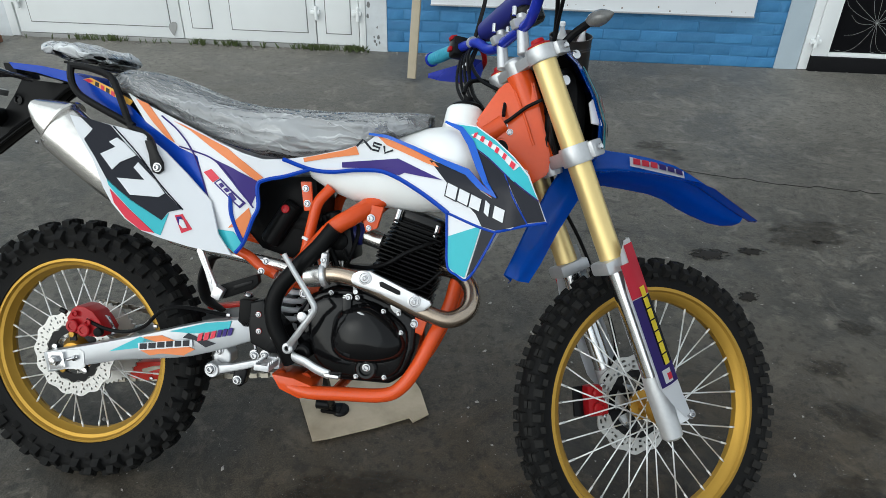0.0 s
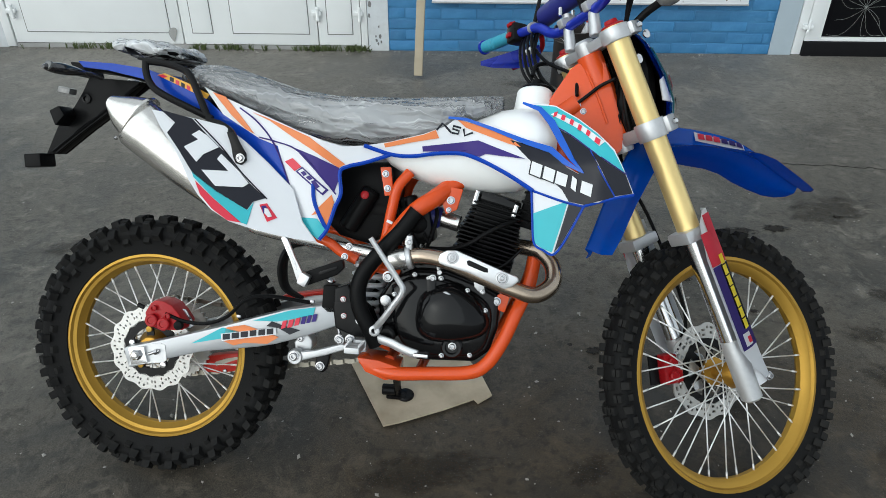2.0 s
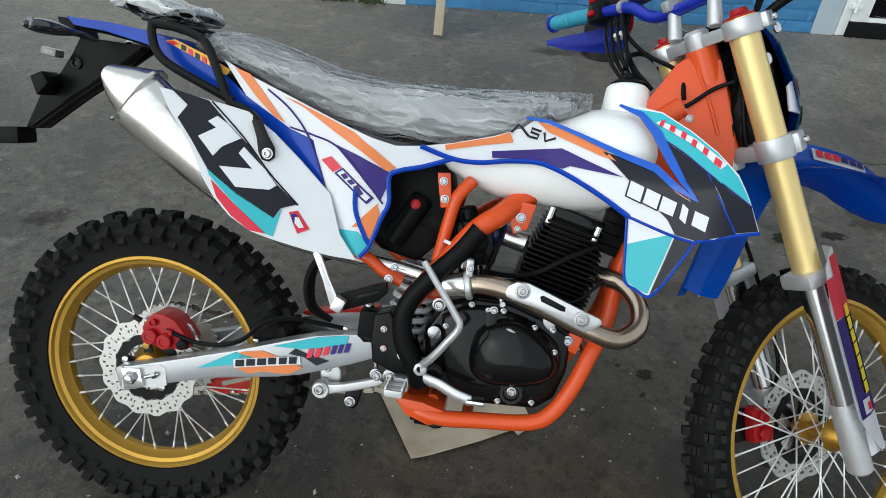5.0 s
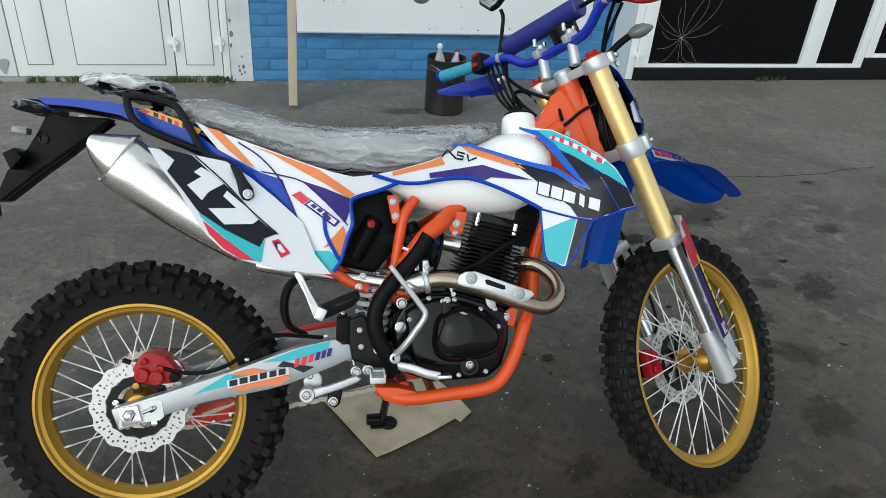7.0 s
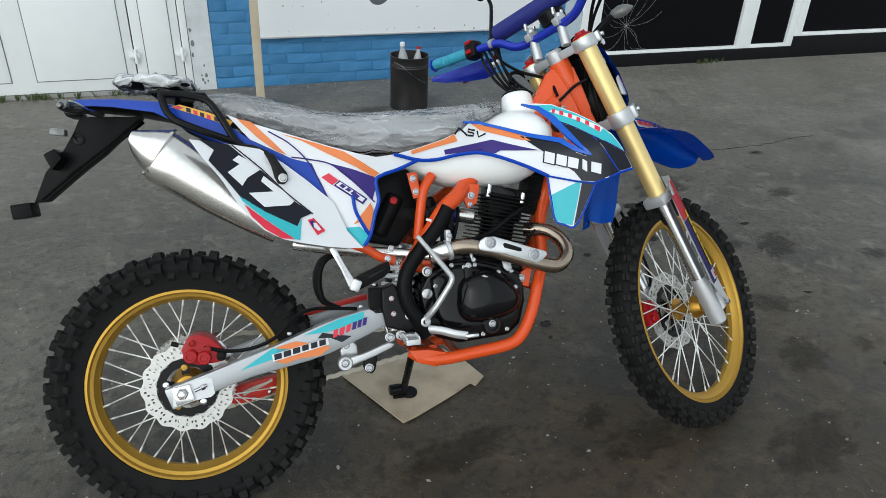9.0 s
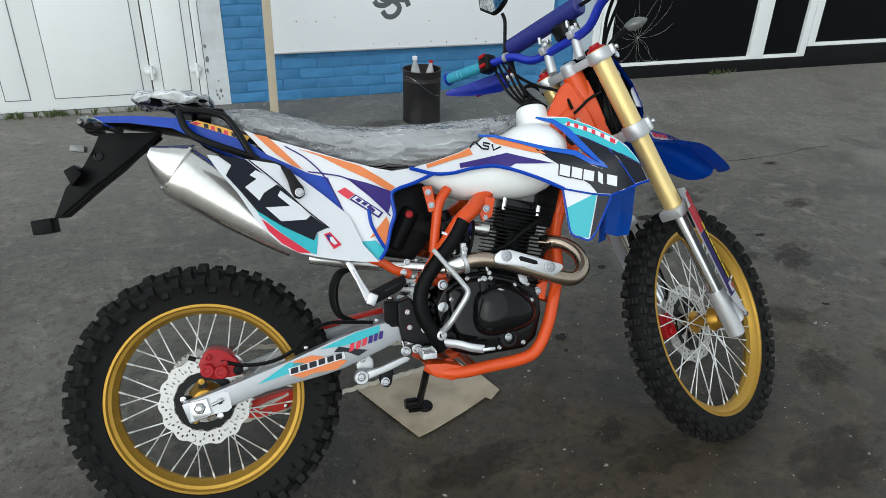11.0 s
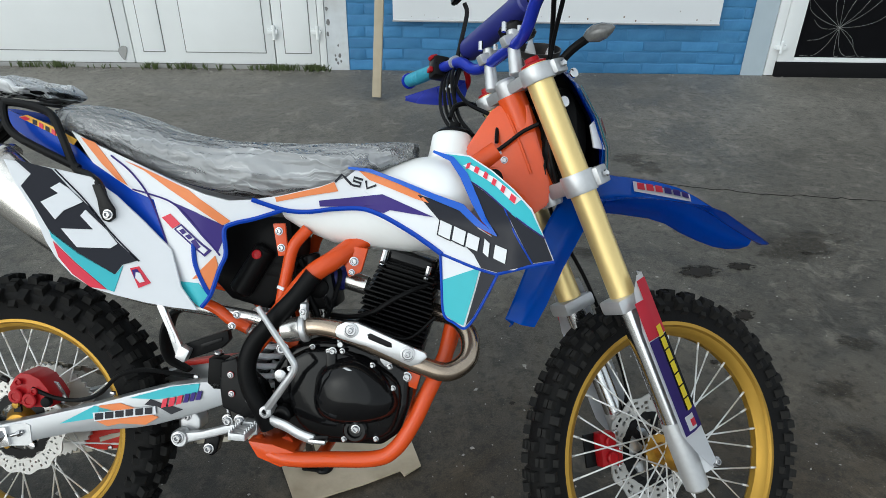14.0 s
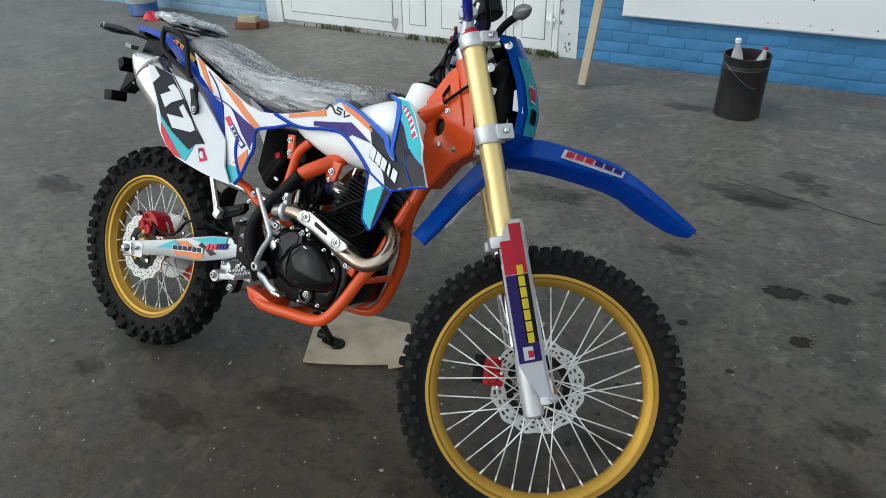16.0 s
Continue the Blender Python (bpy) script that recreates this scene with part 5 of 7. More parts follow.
for k in range(6):
    part("filler_fin", box((.948 + .0055 * (k - 2.5), -.016, .775 + .022 * (k - 2.5)), (.052, .012, .006), rot=(0, 14, 0), bevel=.001), FIN, dark_filler)

# ---- shock absorber
SH_A, SH_B = Vector((0.568, -0.02, 0.641)), Vector((0.533, -0.02, 0.413))
shock = part("shock_absorber", rod(SH_A, SH_B, .017), ZINC, bike, "shock absorber with a pale coil spring")
sh_d = (SH_B - SH_A).normalized()
sh_u = Vector((0, 1, 0))
sh_v = sh_d.cross(sh_u)
coil = [SH_A.lerp(SH_B, k / 110) + .040 * (math.cos(k * .58) * sh_u + math.sin(k * .58) * sh_v) for k in range(111)]
part("spring", tube(coil, .0066, 8, smooth=False), WHITE, shock, "white coil spring")
part("shock_can", rod((0.558, -0.05, 0.776), (0.5, -0.055, 0.675), .024, bevel=.006), BLACK, bike, "black shock reservoir")
part("adjuster_knob", lathe([(.009, 0), (.010, .003), (.010, .008), (.006, .010)], (0.546, -0.074, 0.762), (0, -1, .2), 16), RED, bike, "red adjuster knob")

# ---- engine
CASE = [(0.592, 0.519), (0.623, 0.569), (0.683, 0.597), (0.758, 0.597), (0.838, 0.572), (0.886, 0.546), (0.887, 0.47), (0.87, 0.409), (0.835, 0.38), (0.697, 0.372), (0.633, 0.394), (0.602, 0.443)]
engine = part("engine", slab(CASE, -.095, .105, .014, 3), ENGINE, bike, "black enamelled single-cylinder engine")
part("case_cover", dome([(0.626, 0.552), (0.682, 0.581), (0.761, 0.577), (0.83, 0.549), (0.868, 0.512), (0.867, 0.45), (0.841, 0.403), (0.76, 0.389), (0.676, 0.401), (0.637, 0.456)], ((1.0, -.09), (1.0, -.100), (.985, -.106), (.955, -.110), (.90, -.113), (.6, -.116))), ENGINE, engine, sharp=50)
COVER = [(0.703, 0.483), (0.71, 0.527), (0.737, 0.549), (0.777, 0.558), (0.817, 0.538), (0.842, 0.508), (0.851, 0.481), (0.835, 0.456), (0.789, 0.441), (0.736, 0.44), (0.71, 0.456)]
part("clutch_cover", dome(COVER, ((1.24, -.104), (1.20, -.114), (1.13, -.124), (1.03, -.133), (.89, -.141), (.68, -.147), (.43, -.151), (.18, -.153))), ENGINE, engine, "polished black clutch cover", sharp=70)
part("cover_plate", slab([(0.754, 0.554), (0.762, 0.556), (0.804, 0.537), (0.805, 0.533), (0.798, 0.534)], -.1415, -.128, .0012), SILVER, engine, "small silver plate")
part("case_rib", slab([(0.714, 0.578), (0.735, 0.577), (0.736, 0.553), (0.729, 0.532), (0.718, 0.533), (0.715, 0.555)], -.124, -.105, .003), ENGINE, engine)
bolt((0.727, -0.118, 0.581), engine, .008)
cap = part("filter_cap", lathe([(.026, 0), (.026, .014), (.022, .018), (.016, .018), (.014, .012)], (0.782, -0.108, 0.419), (0, -1, 0), 28), ENGINE, engine)
bolt((0.783, -0.121, 0.422), cap, .009)
for q in ((0.683, -0.112, 0.585), (0.717, -0.112, 0.578), (0.746, -0.112, 0.581), (0.81, -0.113, 0.557), (0.846, -0.113, 0.557), (0.855, -0.113, 0.513), (0.84, -0.113, 0.457), (0.825, -0.113, 0.402), (0.758, -0.113, 0.395), (0.637, -0.112, 0.534)):
    part("bolt", lathe([(.0062, 0), (.0062, .002), (.0044, .0025), (.0044, .007), (.0032, .008)], q, (0, -1, 0), 10), ZINC, engine)
bolt((0.618, -0.105, 0.574), bike, .0125)
part("starter_boss", lathe([(.020, 0), (.020, .02), (.016, .024), (.011, .024), (.010, .018)], (0.624, -0.1, 0.435), (0, -1, 0), 22), SATIN, engine)
arm_ = part("clutch_arm", tube([(0.735, -0.105, 0.640), (0.737, -0.112, 0.612), (0.742, -0.116, 0.590)], .0042, 8), ALU, engine, "bright clutch release arm")
part("arm_pin", rod((0.742, -0.120, 0.596), (0.742, -0.104, 0.596), .0065, segs=10, bevel=.001), ZINC, arm_)
part("clutch_cable", tube([(0.735, -0.104, 0.640), (0.775, -0.10, 0.640), (0.83, -0.10, 0.622), (0.88, -0.095, 0.615), (0.93, -0.08, 0.66)], .0036, 8), BLACK, engine, "black clutch cable")
part("cable_stop", box((0.716, -0.108, 0.628), (.022, .010, .007), rot=(0, 24, 0), bevel=.002), ALU, engine)
part("case_badge", slab([(0.822, 0.585), (0.846, 0.578), (0.850, 0.560), (0.836, 0.556), (0.826, 0.566)], -.112, -.106, .002), ALU, engine, "pale cast badge")
part("oil_window", lathe([(.014, 0), (.014, .002), (.011, .003)], (0.615, -0.106, 0.515), (0, -1, 0), 12), ZINC, engine)

# cylinder with cooling fins, leaning forward
CYL_A, CYL_B = Vector((0.816, 0.0, 0.544)), Vector((0.862, 0.0, 0.74))
up = (CYL_B - CYL_A).normalized()
tilt_deg = math.degrees(math.atan2(up.x, up.z))
cyl = part("cylinder", rod(CYL_A, CYL_A + up * .19, .048, segs=24), FIN, engine, "black finned cylinder")
for k in range(19):
    c = CYL_A + up * (.026 + .0104 * k)
    wide = .150 - .010 * (k % 5 == 3) if k < 13 else .138 - .004 * (k - 13)
    part("cooling_fin", box(c, (wide, .150, .0040), rot=(0, tilt_deg, 0), bevel=.0012), FIN, cyl)
headc = CYL_A + up * .185
part("cylinder_head", box(headc, (.100, .110, .070), rot=(0, tilt_deg, 0), bevel=.012), FIN, engine)
part("valve_cover", box(headc + up * .042, (.105, .09, .030), rot=(0, tilt_deg, 0), bevel=.010), ENGINE, engine)
for q in ([(0.813, -0.055, 0.778)], [(0.907, -0.055, 0.75)]):
    part("stud", rod(Vector(q[0]) - up * .02, Vector(q[0]) + up * .012, .0065, segs=8), CHROME, engine)
part("ignition_lead", tube([(0.922, -0.055, 0.728), (0.89, -0.085, 0.718), (0.846, -0.1, 0.695), (0.802, -0.1, 0.665), (0.755, -0.09, 0.649), (0.696, -0.06, 0.643)], .0055, 8), BLACK, bike, "black ignition lead")
# carburettor and intake
part("intake_boot", rod((0.674, -0.02, 0.724), (0.728, -0.02, 0.715), .030, .026, bevel=.004), PAD, bike, "dark blue rubber intake boot")
part("intake_pipe", rod((0.72, -0.02, 0.717), (0.774, -0.02, 0.704), .021, bevel=.003), STEEL, bike)
carb = part("carburettor", box((0.665, -0.02, 0.696), (.090, .085, .095), rot=(0, -12, 0), bevel=.012), SATIN, bike, "black carburettor")
part("carburettor_top", rod((0.654, -0.02, 0.723), (0.641, -0.02, 0.764), .026, .022, bevel=.004), SATIN, carb)
part("carburettor_cover", lathe([(.022, 0), (.022, .006), (.016, .010), (.006, .011)], (0.677, -0.064, 0.7), (0, -1, 0), 20), BLACK, carb)
for q in ((0.663, -0.066, 0.71), (0.69, -0.066, 0.712), (0.664, -0.066, 0.686), (0.692, -0.066, 0.688)):
    part("carburettor_screw", lathe([(.0036, 0), (.0036, .003), (.002, .004)], q, (0, -1, 0), 8), ZINC, carb)
part("air_boot", tube([(0.616, -0.01, 0.719), (0.584, -0.01, 0.726), (0.552, -0.01, 0.729)], .034, 16), RUBBER, bike, "black rubber air boot")
# black backing added to keep the gap behind the spring dark
part("rear_backing", slab([(0.528, 0.566), (0.599, 0.584), (0.622, 0.5), (0.62, 0.379), (0.563, 0.364), (0.533, 0.431)], .02, .085, .010), ENGINE, engine, "black backing added behind the shock spring")
part("top_case", slab([(0.61, 0.593), (0.665, 0.629), (0.749, 0.636), (0.82, 0.621), (0.892, 0.591), (0.896, 0.535), (0.813, 0.528), (0.698, 0.546), (0.621, 0.532)], -.07, .07, .010), ENGINE, engine)
for pts in ([(0.632, -0.05, 0.754), (0.648, -0.062, 0.714), (0.643, -0.066, 0.666), (0.657, -0.07, 0.626)], [(0.708, -0.05, 0.756), (0.721, -0.06, 0.731), (0.716, -0.066, 0.692), (0.703, -0.068, 0.65), (0.686, -0.07, 0.615)], [(0.612, -0.05, 0.759), (0.63, -0.07, 0.707), (0.626, -0.075, 0.652), (0.641, -0.08, 0.612)]):
    part("wire_loom", tube(pts, .0048, 8), BLACK, bike)
part("float_bowl", rod((0.666, -0.03, 0.657), (0.671, -0.03, 0.618), .026, bevel=.005), STEEL, carb)
part("vent_hose", tube([(0.711, -0.06, 0.678), (0.704, -0.07, 0.658), (0.693, -0.07, 0.68)], .004, 6), BLACK, carb)
part("airbox", slab([(0.44, 0.835), (0.602, 0.845), (0.617, 0.767), (0.596, 0.683), (0.557, 0.638), (0.476, 0.655), (0.43, 0.70)], -.040, .095, .012), BLACK, bike, "black airbox behind the side panel")
part("wire_bundle", tube([(0.651, -0.06, 0.707), (0.661, -0.065, 0.674), (0.678, -0.07, 0.635), (0.646, -0.07, 0.59)], .007, 8), BLACK, bike)
part("clamp", rod((0.652, -0.085, 0.689), (0.654, -0.085, 0.648), .011, bevel=.003), STEEL, bike)

# ---- exhaust
PIPE = [(0.92, -0.02, 0.66), (0.971, -0.05, 0.654), (1.003, -0.085, 0.626), (1.004, -0.115, 0.588), (0.968, -0.135, 0.564), (0.915, -0.142, 0.574), (0.842, -0.142, 0.599), (0.762, -0.142, 0.627), (0.702, -0.14, 0.635), (0.654, -0.132, 0.624)]
pipe = part("exhaust_header", tube(PIPE, .0195, 16), HEADER, bike, "heat-tinted steel exhaust header")
part("joint_sleeve", rod((0.679, -0.137, 0.63), (0.628, -0.12, 0.617), .025, bevel=.003), STEEL, pipe)
part("pipe_clamp", rod((0.678, -0.137, 0.63), (0.666, -0.137, 0.627), .028, bevel=.002), ALU, pipe)
part("clamp_lug", box((0.671, -0.14, 0.664), (.014, .02, .034), bevel=.004), ALU, pipe)
bolt((0.672, -0.152, 0.666), pipe, .007)
part("mid_pipe", tube([(0.629, -0.1, 0.614), (0.547, -0.075, 0.625), (0.448, -0.08, 0.638), (0.373, -0.11, 0.653), (0.307, -0.125, 0.667), (0.285, -0.122, 0.672)], .0145, 14), STEEL, bike, "steel exhaust mid pipe")
SHIELD = [(0.743, 0.634), (0.747, 0.647), (0.762, 0.656), (0.785, 0.657), (0.822, 0.644), (0.888, 0.62), (0.924, 0.608), (0.929, 0.599), (0.913, 0.584), (0.896, 0.578), (0.864, 0.59), (0.812, 0.609), (0.759, 0.62), (0.746, 0.625)]
shield = part("heat_shield", slab(SHIELD, -.172, -.162, .004), SHIELD_ALU, bike, "bare alloy heat shield with a slot")
part("slot", slab([(0.808, 0.635), (0.814, 0.638), (0.857, 0.622), (0.858, 0.613), (0.85, 0.613), (0.811, 0.626)], -.1735, -.170, .001), SATIN, shield)
for q in ((0.775, -0.173, 0.641), (0.890, -0.173, 0.603)):
    part("shield_washer", lathe([(.015, 0), (.015, .0025), (.011, .003), (.010, .0015)], q, (0, -1, 0), 20), ZINC, shield)
    bolt((q[0], q[1] - .002, q[2]), shield, .0065)

M_Y = -.125
M_BACK, M_FRONT = Vector((-.010, M_Y, .905)), Vector((.255, M_Y + .01, .708))
md = (M_FRONT - M_BACK).normalized()
mn = Vector((-md.z, 0, md.x)) * (1 if md.x > 0 else -1)


def muffler_ring(c, a, b, n=28):
    return [c + mn * (a * math.cos(t)) + Vector((0, 1, 0)) * (b * math.sin(t)) for t in (2 * math.pi * k / n for k in range(n))]


L_M = (M_FRONT - M_BACK).length
muf = part("muffler", loft([muffler_ring(M_BACK + md * (L_M * s), a, b) for s, a, b in ((.0, .060, .046), (.03, .064, .050), (.15, .063, .050), (.5, .057, .047), (.8, .046, .041), (1, .036, .034))]),
           STEEL, bike, "brushed steel muffler can")
CAP_TOP = [Vector((x, 0, z)) for x, z in ((0.034, 0.962), (0.005, 0.963), (-0.027, 0.964), (-0.057, 0.964))]
CAP_LOW = [Vector((x, 0, z)) for x, z in ((-0.04, 0.864), (-0.056, 0.885), (-0.066, 0.906), (-0.07, 0.928))]
cap_rings = []
for (hi, lo), wide in zip(zip(CAP_TOP, CAP_LOW), (.052, .049, .044, .038)):
    mid, half = (hi + lo) / 2, (hi - lo) / 2
    cap_rings.append([mid + half * math.copysign(abs(math.cos(a)) ** .8, math.cos(a)) + Vector((0, M_Y + wide * math.sin(a), 0)) for a in (2 * math.pi * k / 28 for k in range(28))])
mid = sum(cap_rings[-1], Vector()) / 28
cap_rings.append([mid + (p - mid) * .86 for p in cap_rings[-1]])
cap_rings.append([mid + (p - mid) * .84 + Vector((.03, 0, -.012)) for p in cap_rings[-2]])
part("end_cap", loft(cap_rings), STEEL, muf)
part("end_band", loft([[p + Vector((d, 0, -.75 * d)) + (p - sum(cap_rings[0], Vector()) / 28) * .012 for p in cap_rings[0]] for d in (-.001, .004)]), STEEL, muf)
bolt(M_BACK + mn * -.052 + Vector((0, -.035, 0)), muf, .005, axis=(-.3, -.8, -.5))
part("outlet", loft([[mid + (p - mid) * .84 + Vector((dx, 0, -.4 * dx)) for p in cap_rings[-3]] for dx in (.02, .034)]), SATIN, muf)

# ---- bodywork, right and left
TAIL = [(-0.197, 1.047), (-0.1, 1.044), (-0.007, 1.034), (0.085, 1.005), (0.149, 0.972), (0.199, 0.934), (0.295, 0.882), (0.343, 0.867), (0.358, 0.824), (0.38, 0.768), (0.312, 0.825), (0.252, 0.872), (0.185, 0.903), (0.094, 0.949), (-0.019, 1.01), (-0.115, 1.027), (-0.181, 1.032)]
UPPER = [(0.148, 0.997), (0.19, 0.978), (0.249, 0.957), (0.322, 0.931), (0.394, 0.905), (0.457, 0.885), (0.503, 0.875), (0.549, 0.88), (0.612, 0.863), (0.557, 0.844), (0.516, 0.832), (0.496, 0.816), (0.501, 0.767), (0.489, 0.733), (0.473, 0.681), (0.454, 0.653), (0.43, 0.669), (0.41, 0.694), (0.381, 0.766), (0.358, 0.824), (0.343, 0.867), (0.295, 0.882), (0.199, 0.934)]
KNEE = [(0.549, 0.88), (0.607, 0.892), (0.685, 0.915), (0.736, 0.936), (0.758, 0.955), (0.781, 0.954), (0.846, 0.935), (0.920, 0.909), (0.980, 0.894), (1.009, 0.861), (1.038, 0.846), (1.005, 0.902), (0.975, 0.952), (0.946, 0.984), (0.912, 0.996), (0.941, 0.999), (0.982, 0.993), (1.030, 0.966), (1.072, 0.935), (1.108, 0.901), (1.134, 0.851), (1.154, 0.81), (1.114, 0.8), (1.053, 0.778), (1.011, 0.785), (0.941, 0.803), (0.915, 0.819), (0.882, 0.837), (0.835, 0.858), (0.800, 0.870), (0.767, 0.876), (0.714, 0.872), (0.662, 0.864), (0.612, 0.863)]
LOWER = [(0.941, 0.803), (1.011, 0.785), (1.053, 0.778), (1.034, 0.735), (1.012, 0.686), (0.997, 0.667), (0.974, 0.674), (0.953, 0.687), (0.946, 0.744)]
PLATE = [(0.069, 0.932), (0.117, 0.925), (0.166, 0.917), (0.222, 0.906), (0.274, 0.871), (0.327, 0.826), (0.388, 0.769), (0.416, 0.696), (0.452, 0.651), (0.404, 0.656), (0.358, 0.664), (0.3, 0.678), (0.26, 0.69), (0.22, 0.714), (0.189, 0.746), (0.166, 0.778), (0.132, 0.839), (0.091, 0.895)]
for s in (-1, 1):
    # tail panel: darker trim blue makes up for sky glare on the plain blue
    for nm, outline, fn, mat, lab in (("tail_panel", TAIL, side, TRIM_BLUE, "blue tail panel, darkened against sky glare"), ("side_panel", UPPER, side, WHITE, "white side panel with graphics"),
                                      ("shroud", KNEE, side, WHITE, "white and black radiator shroud"), ("lower_shroud", LOWER, side, WHITE, "pointed lower shroud")):
        p = part(nm, skin(outline, fn, 0.0, .005, s), mat, bike, lab)
        if s < 0:
            if nm == "side_panel":
                side_panel = p
            elif nm == "shroud":
                shroud = p
            elif nm == "lower_shroud":
                lower_shroud = p
            elif nm == "tail_panel":
                tail_panel = p
    p = part("number_panel", skin(PLATE, plate_side, 0.0, .005, s), WHITE, bike, "white number panel with black racing number")
    if s < 0:
        number_panel = p

# graphics on the number panel
decal([(0.088, 0.933), (0.154, 0.918), (0.194, 0.879), (0.232, 0.846), (0.268, 0.804), (0.292, 0.779), (0.332, 0.745), (0.306, 0.736), (0.296, 0.717), (0.225, 0.756), (0.172, 0.795), (0.136, 0.846), (0.108, 0.882), (0.121, 0.906)], BLACK_DECAL, number_panel, plate_side)
decal([(0.160, 0.881), (0.174, 0.892), (0.192, 0.881), (0.220, 0.856), (0.190, 0.838), (0.178, 0.820), (0.148, 0.853), (0.175, 0.871)], WHITE, number_panel, plate_side, "numeral_one", "white racing numeral 1", .0052)
decal([(0.220, 0.829), (0.227, 0.841), (0.270, 0.803), (0.293, 0.777), (0.282, 0.768), (0.224, 0.768), (0.191, 0.803), (0.247, 0.803)], WHITE, number_panel, plate_side, "numeral_seven", "white racing numeral 7", .0052)
decal([(0.169, 0.800), (0.225, 0.758), (0.297, 0.717), (0.308, 0.735), (0.300, 0.684), (0.288, 0.688), (0.224, 0.740), (0.176, 0.785)], TEAL, number_panel, plate_side)
decal([(0.180, 0.777), (0.224, 0.738), (0.287, 0.688), (0.258, 0.692), (0.223, 0.716), (0.194, 0.748)], RED_DECAL, number_panel, plate_side)
decal([(0.321, 0.730), (0.336, 0.734), (0.362, 0.702), (0.342, 0.692)], RED_DECAL, number_panel, plate_side, "logo_plate")
decal([(0.326, 0.727), (0.334, 0.729), (0.345, 0.716), (0.333, 0.710)], PURPLE, number_panel, plate_side, "logo_shape", "", .0042)
decal([(0.334, 0.723), (0.341, 0.722), (0.352, 0.705), (0.344, 0.703), (0.335, 0.712)], WHITE, number_panel, plate_side, "logo_shape", "", .0058)
edge_bead([(0.160, 0.917), (0.223, 0.858), (0.276, 0.799), (0.335, 0.744)], number_panel, plate_side, .0016, BLACK_DECAL, .001, "seam")

# graphics on the side panel
decal([(0.172, 0.985), (0.205, 0.976), (0.244, 0.935), (0.283, 0.892), (0.26, 0.902), (0.221, 0.934)], ORANGE_DECAL, side_panel)
decal([(0.276, 0.942), (0.308, 0.933), (0.365, 0.913), (0.422, 0.892), (0.465, 0.864), (0.508, 0.834), (0.493, 0.825), (0.445, 0.855), (0.38, 0.89), (0.322, 0.924)], ORANGE_DECAL, side_panel)
decal([(0.386, 0.865), (0.439, 0.848), (0.495, 0.825), (0.495, 0.797), (0.485, 0.768), (0.44, 0.815)], PURPLE, side_panel)
decal([(0.48, 0.762), (0.486, 0.744), (0.473, 0.684), (0.45, 0.715), (0.434, 0.711)], ORANGE_DECAL, side_panel)
decal([(0.403, 0.704), (0.448, 0.704), (0.47, 0.68), (0.453, 0.654), (0.43, 0.67)], TEAL, side_panel)
decal([(0.363, 0.832), (0.382, 0.841), (0.405, 0.822), (0.388, 0.811)], RED_DECAL, side_panel, name="logo_shape")
decal([(0.391, 0.81), (0.407, 0.822), (0.473, 0.772), (0.46, 0.759)], PURPLE, side_panel, name="logo_plate")
decal([(0.397, 0.811), (0.408, 0.818), (0.466, 0.773), (0.459, 0.765)], WHITE, side_panel, name="logo_shape", off=.004)
for a, b, c, d in (([(0.405, 0.809), (0.413, 0.813), (0.421, 0.806), (0.413, 0.801)]), ([(0.418, 0.799), (0.427, 0.803), (0.435, 0.796), (0.427, 0.792)]), ([(0.431, 0.789), (0.44, 0.794), (0.453, 0.779), (0.446, 0.774)])):
    decal([a, b, c, d], PURPLE, side_panel, name="logo_bar", off=.0058)
# graphics on the shroud
decal([(0.594, 0.887), (0.685, 0.913), (0.712, 0.925), (0.721, 0.907), (0.66, 0.894), (0.597, 0.878)], ORANGE_DECAL, shroud)
decal([(0.759, 0.952), (0.820, 0.939), (0.880, 0.921), (0.910, 0.897), (0.881, 0.903), (0.782, 0.934)], ORANGE_DECAL, shroud)
decal([(0.683, 0.886), (0.752, 0.897), (0.812, 0.907), (0.860, 0.891), (0.923, 0.871), (0.872, 0.874), (0.831, 0.877), (0.818, 0.870), (0.756, 0.879), (0.685, 0.874)], PURPLE, shroud)
decal([(0.884, 0.912), (0.951, 0.897), (0.984, 0.891), (1.011, 0.858), (1.038, 0.845), (1.058, 0.898), (1.072, 0.871), (1.114, 0.802), (1.053, 0.781), (1.022, 0.785), (1.006, 0.809), (0.943, 0.859)], BLACK_DECAL, shroud, label="black shroud graphic")
decal([(0.973, 0.951), (1.014, 0.928), (1.058, 0.898), (1.038, 0.845), (1.009, 0.895)], BLACK_DECAL, shroud)
decal([(1.059, 0.897), (1.094, 0.873), (1.133, 0.85), (1.151, 0.812), (1.115, 0.804), (1.075, 0.870)], BLACK_DECAL, shroud)
decal([(0.923, 0.995), (0.980, 0.991), (1.029, 0.964), (1.071, 0.933), (1.106, 0.898), (1.132, 0.852), (1.094, 0.874), (1.058, 0.899), (1.014, 0.929), (0.970, 0.953), (0.952, 0.977)], TEAL, shroud)
decal([(0.971, 0.973), (0.980, 0.978), (1.036, 0.953), (1.087, 0.917), (1.076, 0.907), (1.035, 0.941)], WHITE, shroud, name="logo_plate", off=.0042)
PINK = [(0.976, 0.973), (0.983, 0.975), (0.993, 0.969), (1.001, 0.965), (1.012, 0.960), (1.019, 0.955), (1.029, 0.948), (1.036, 0.944), (1.047, 0.937), (1.054, 0.932), (1.065, 0.922), (1.075, 0.915)]
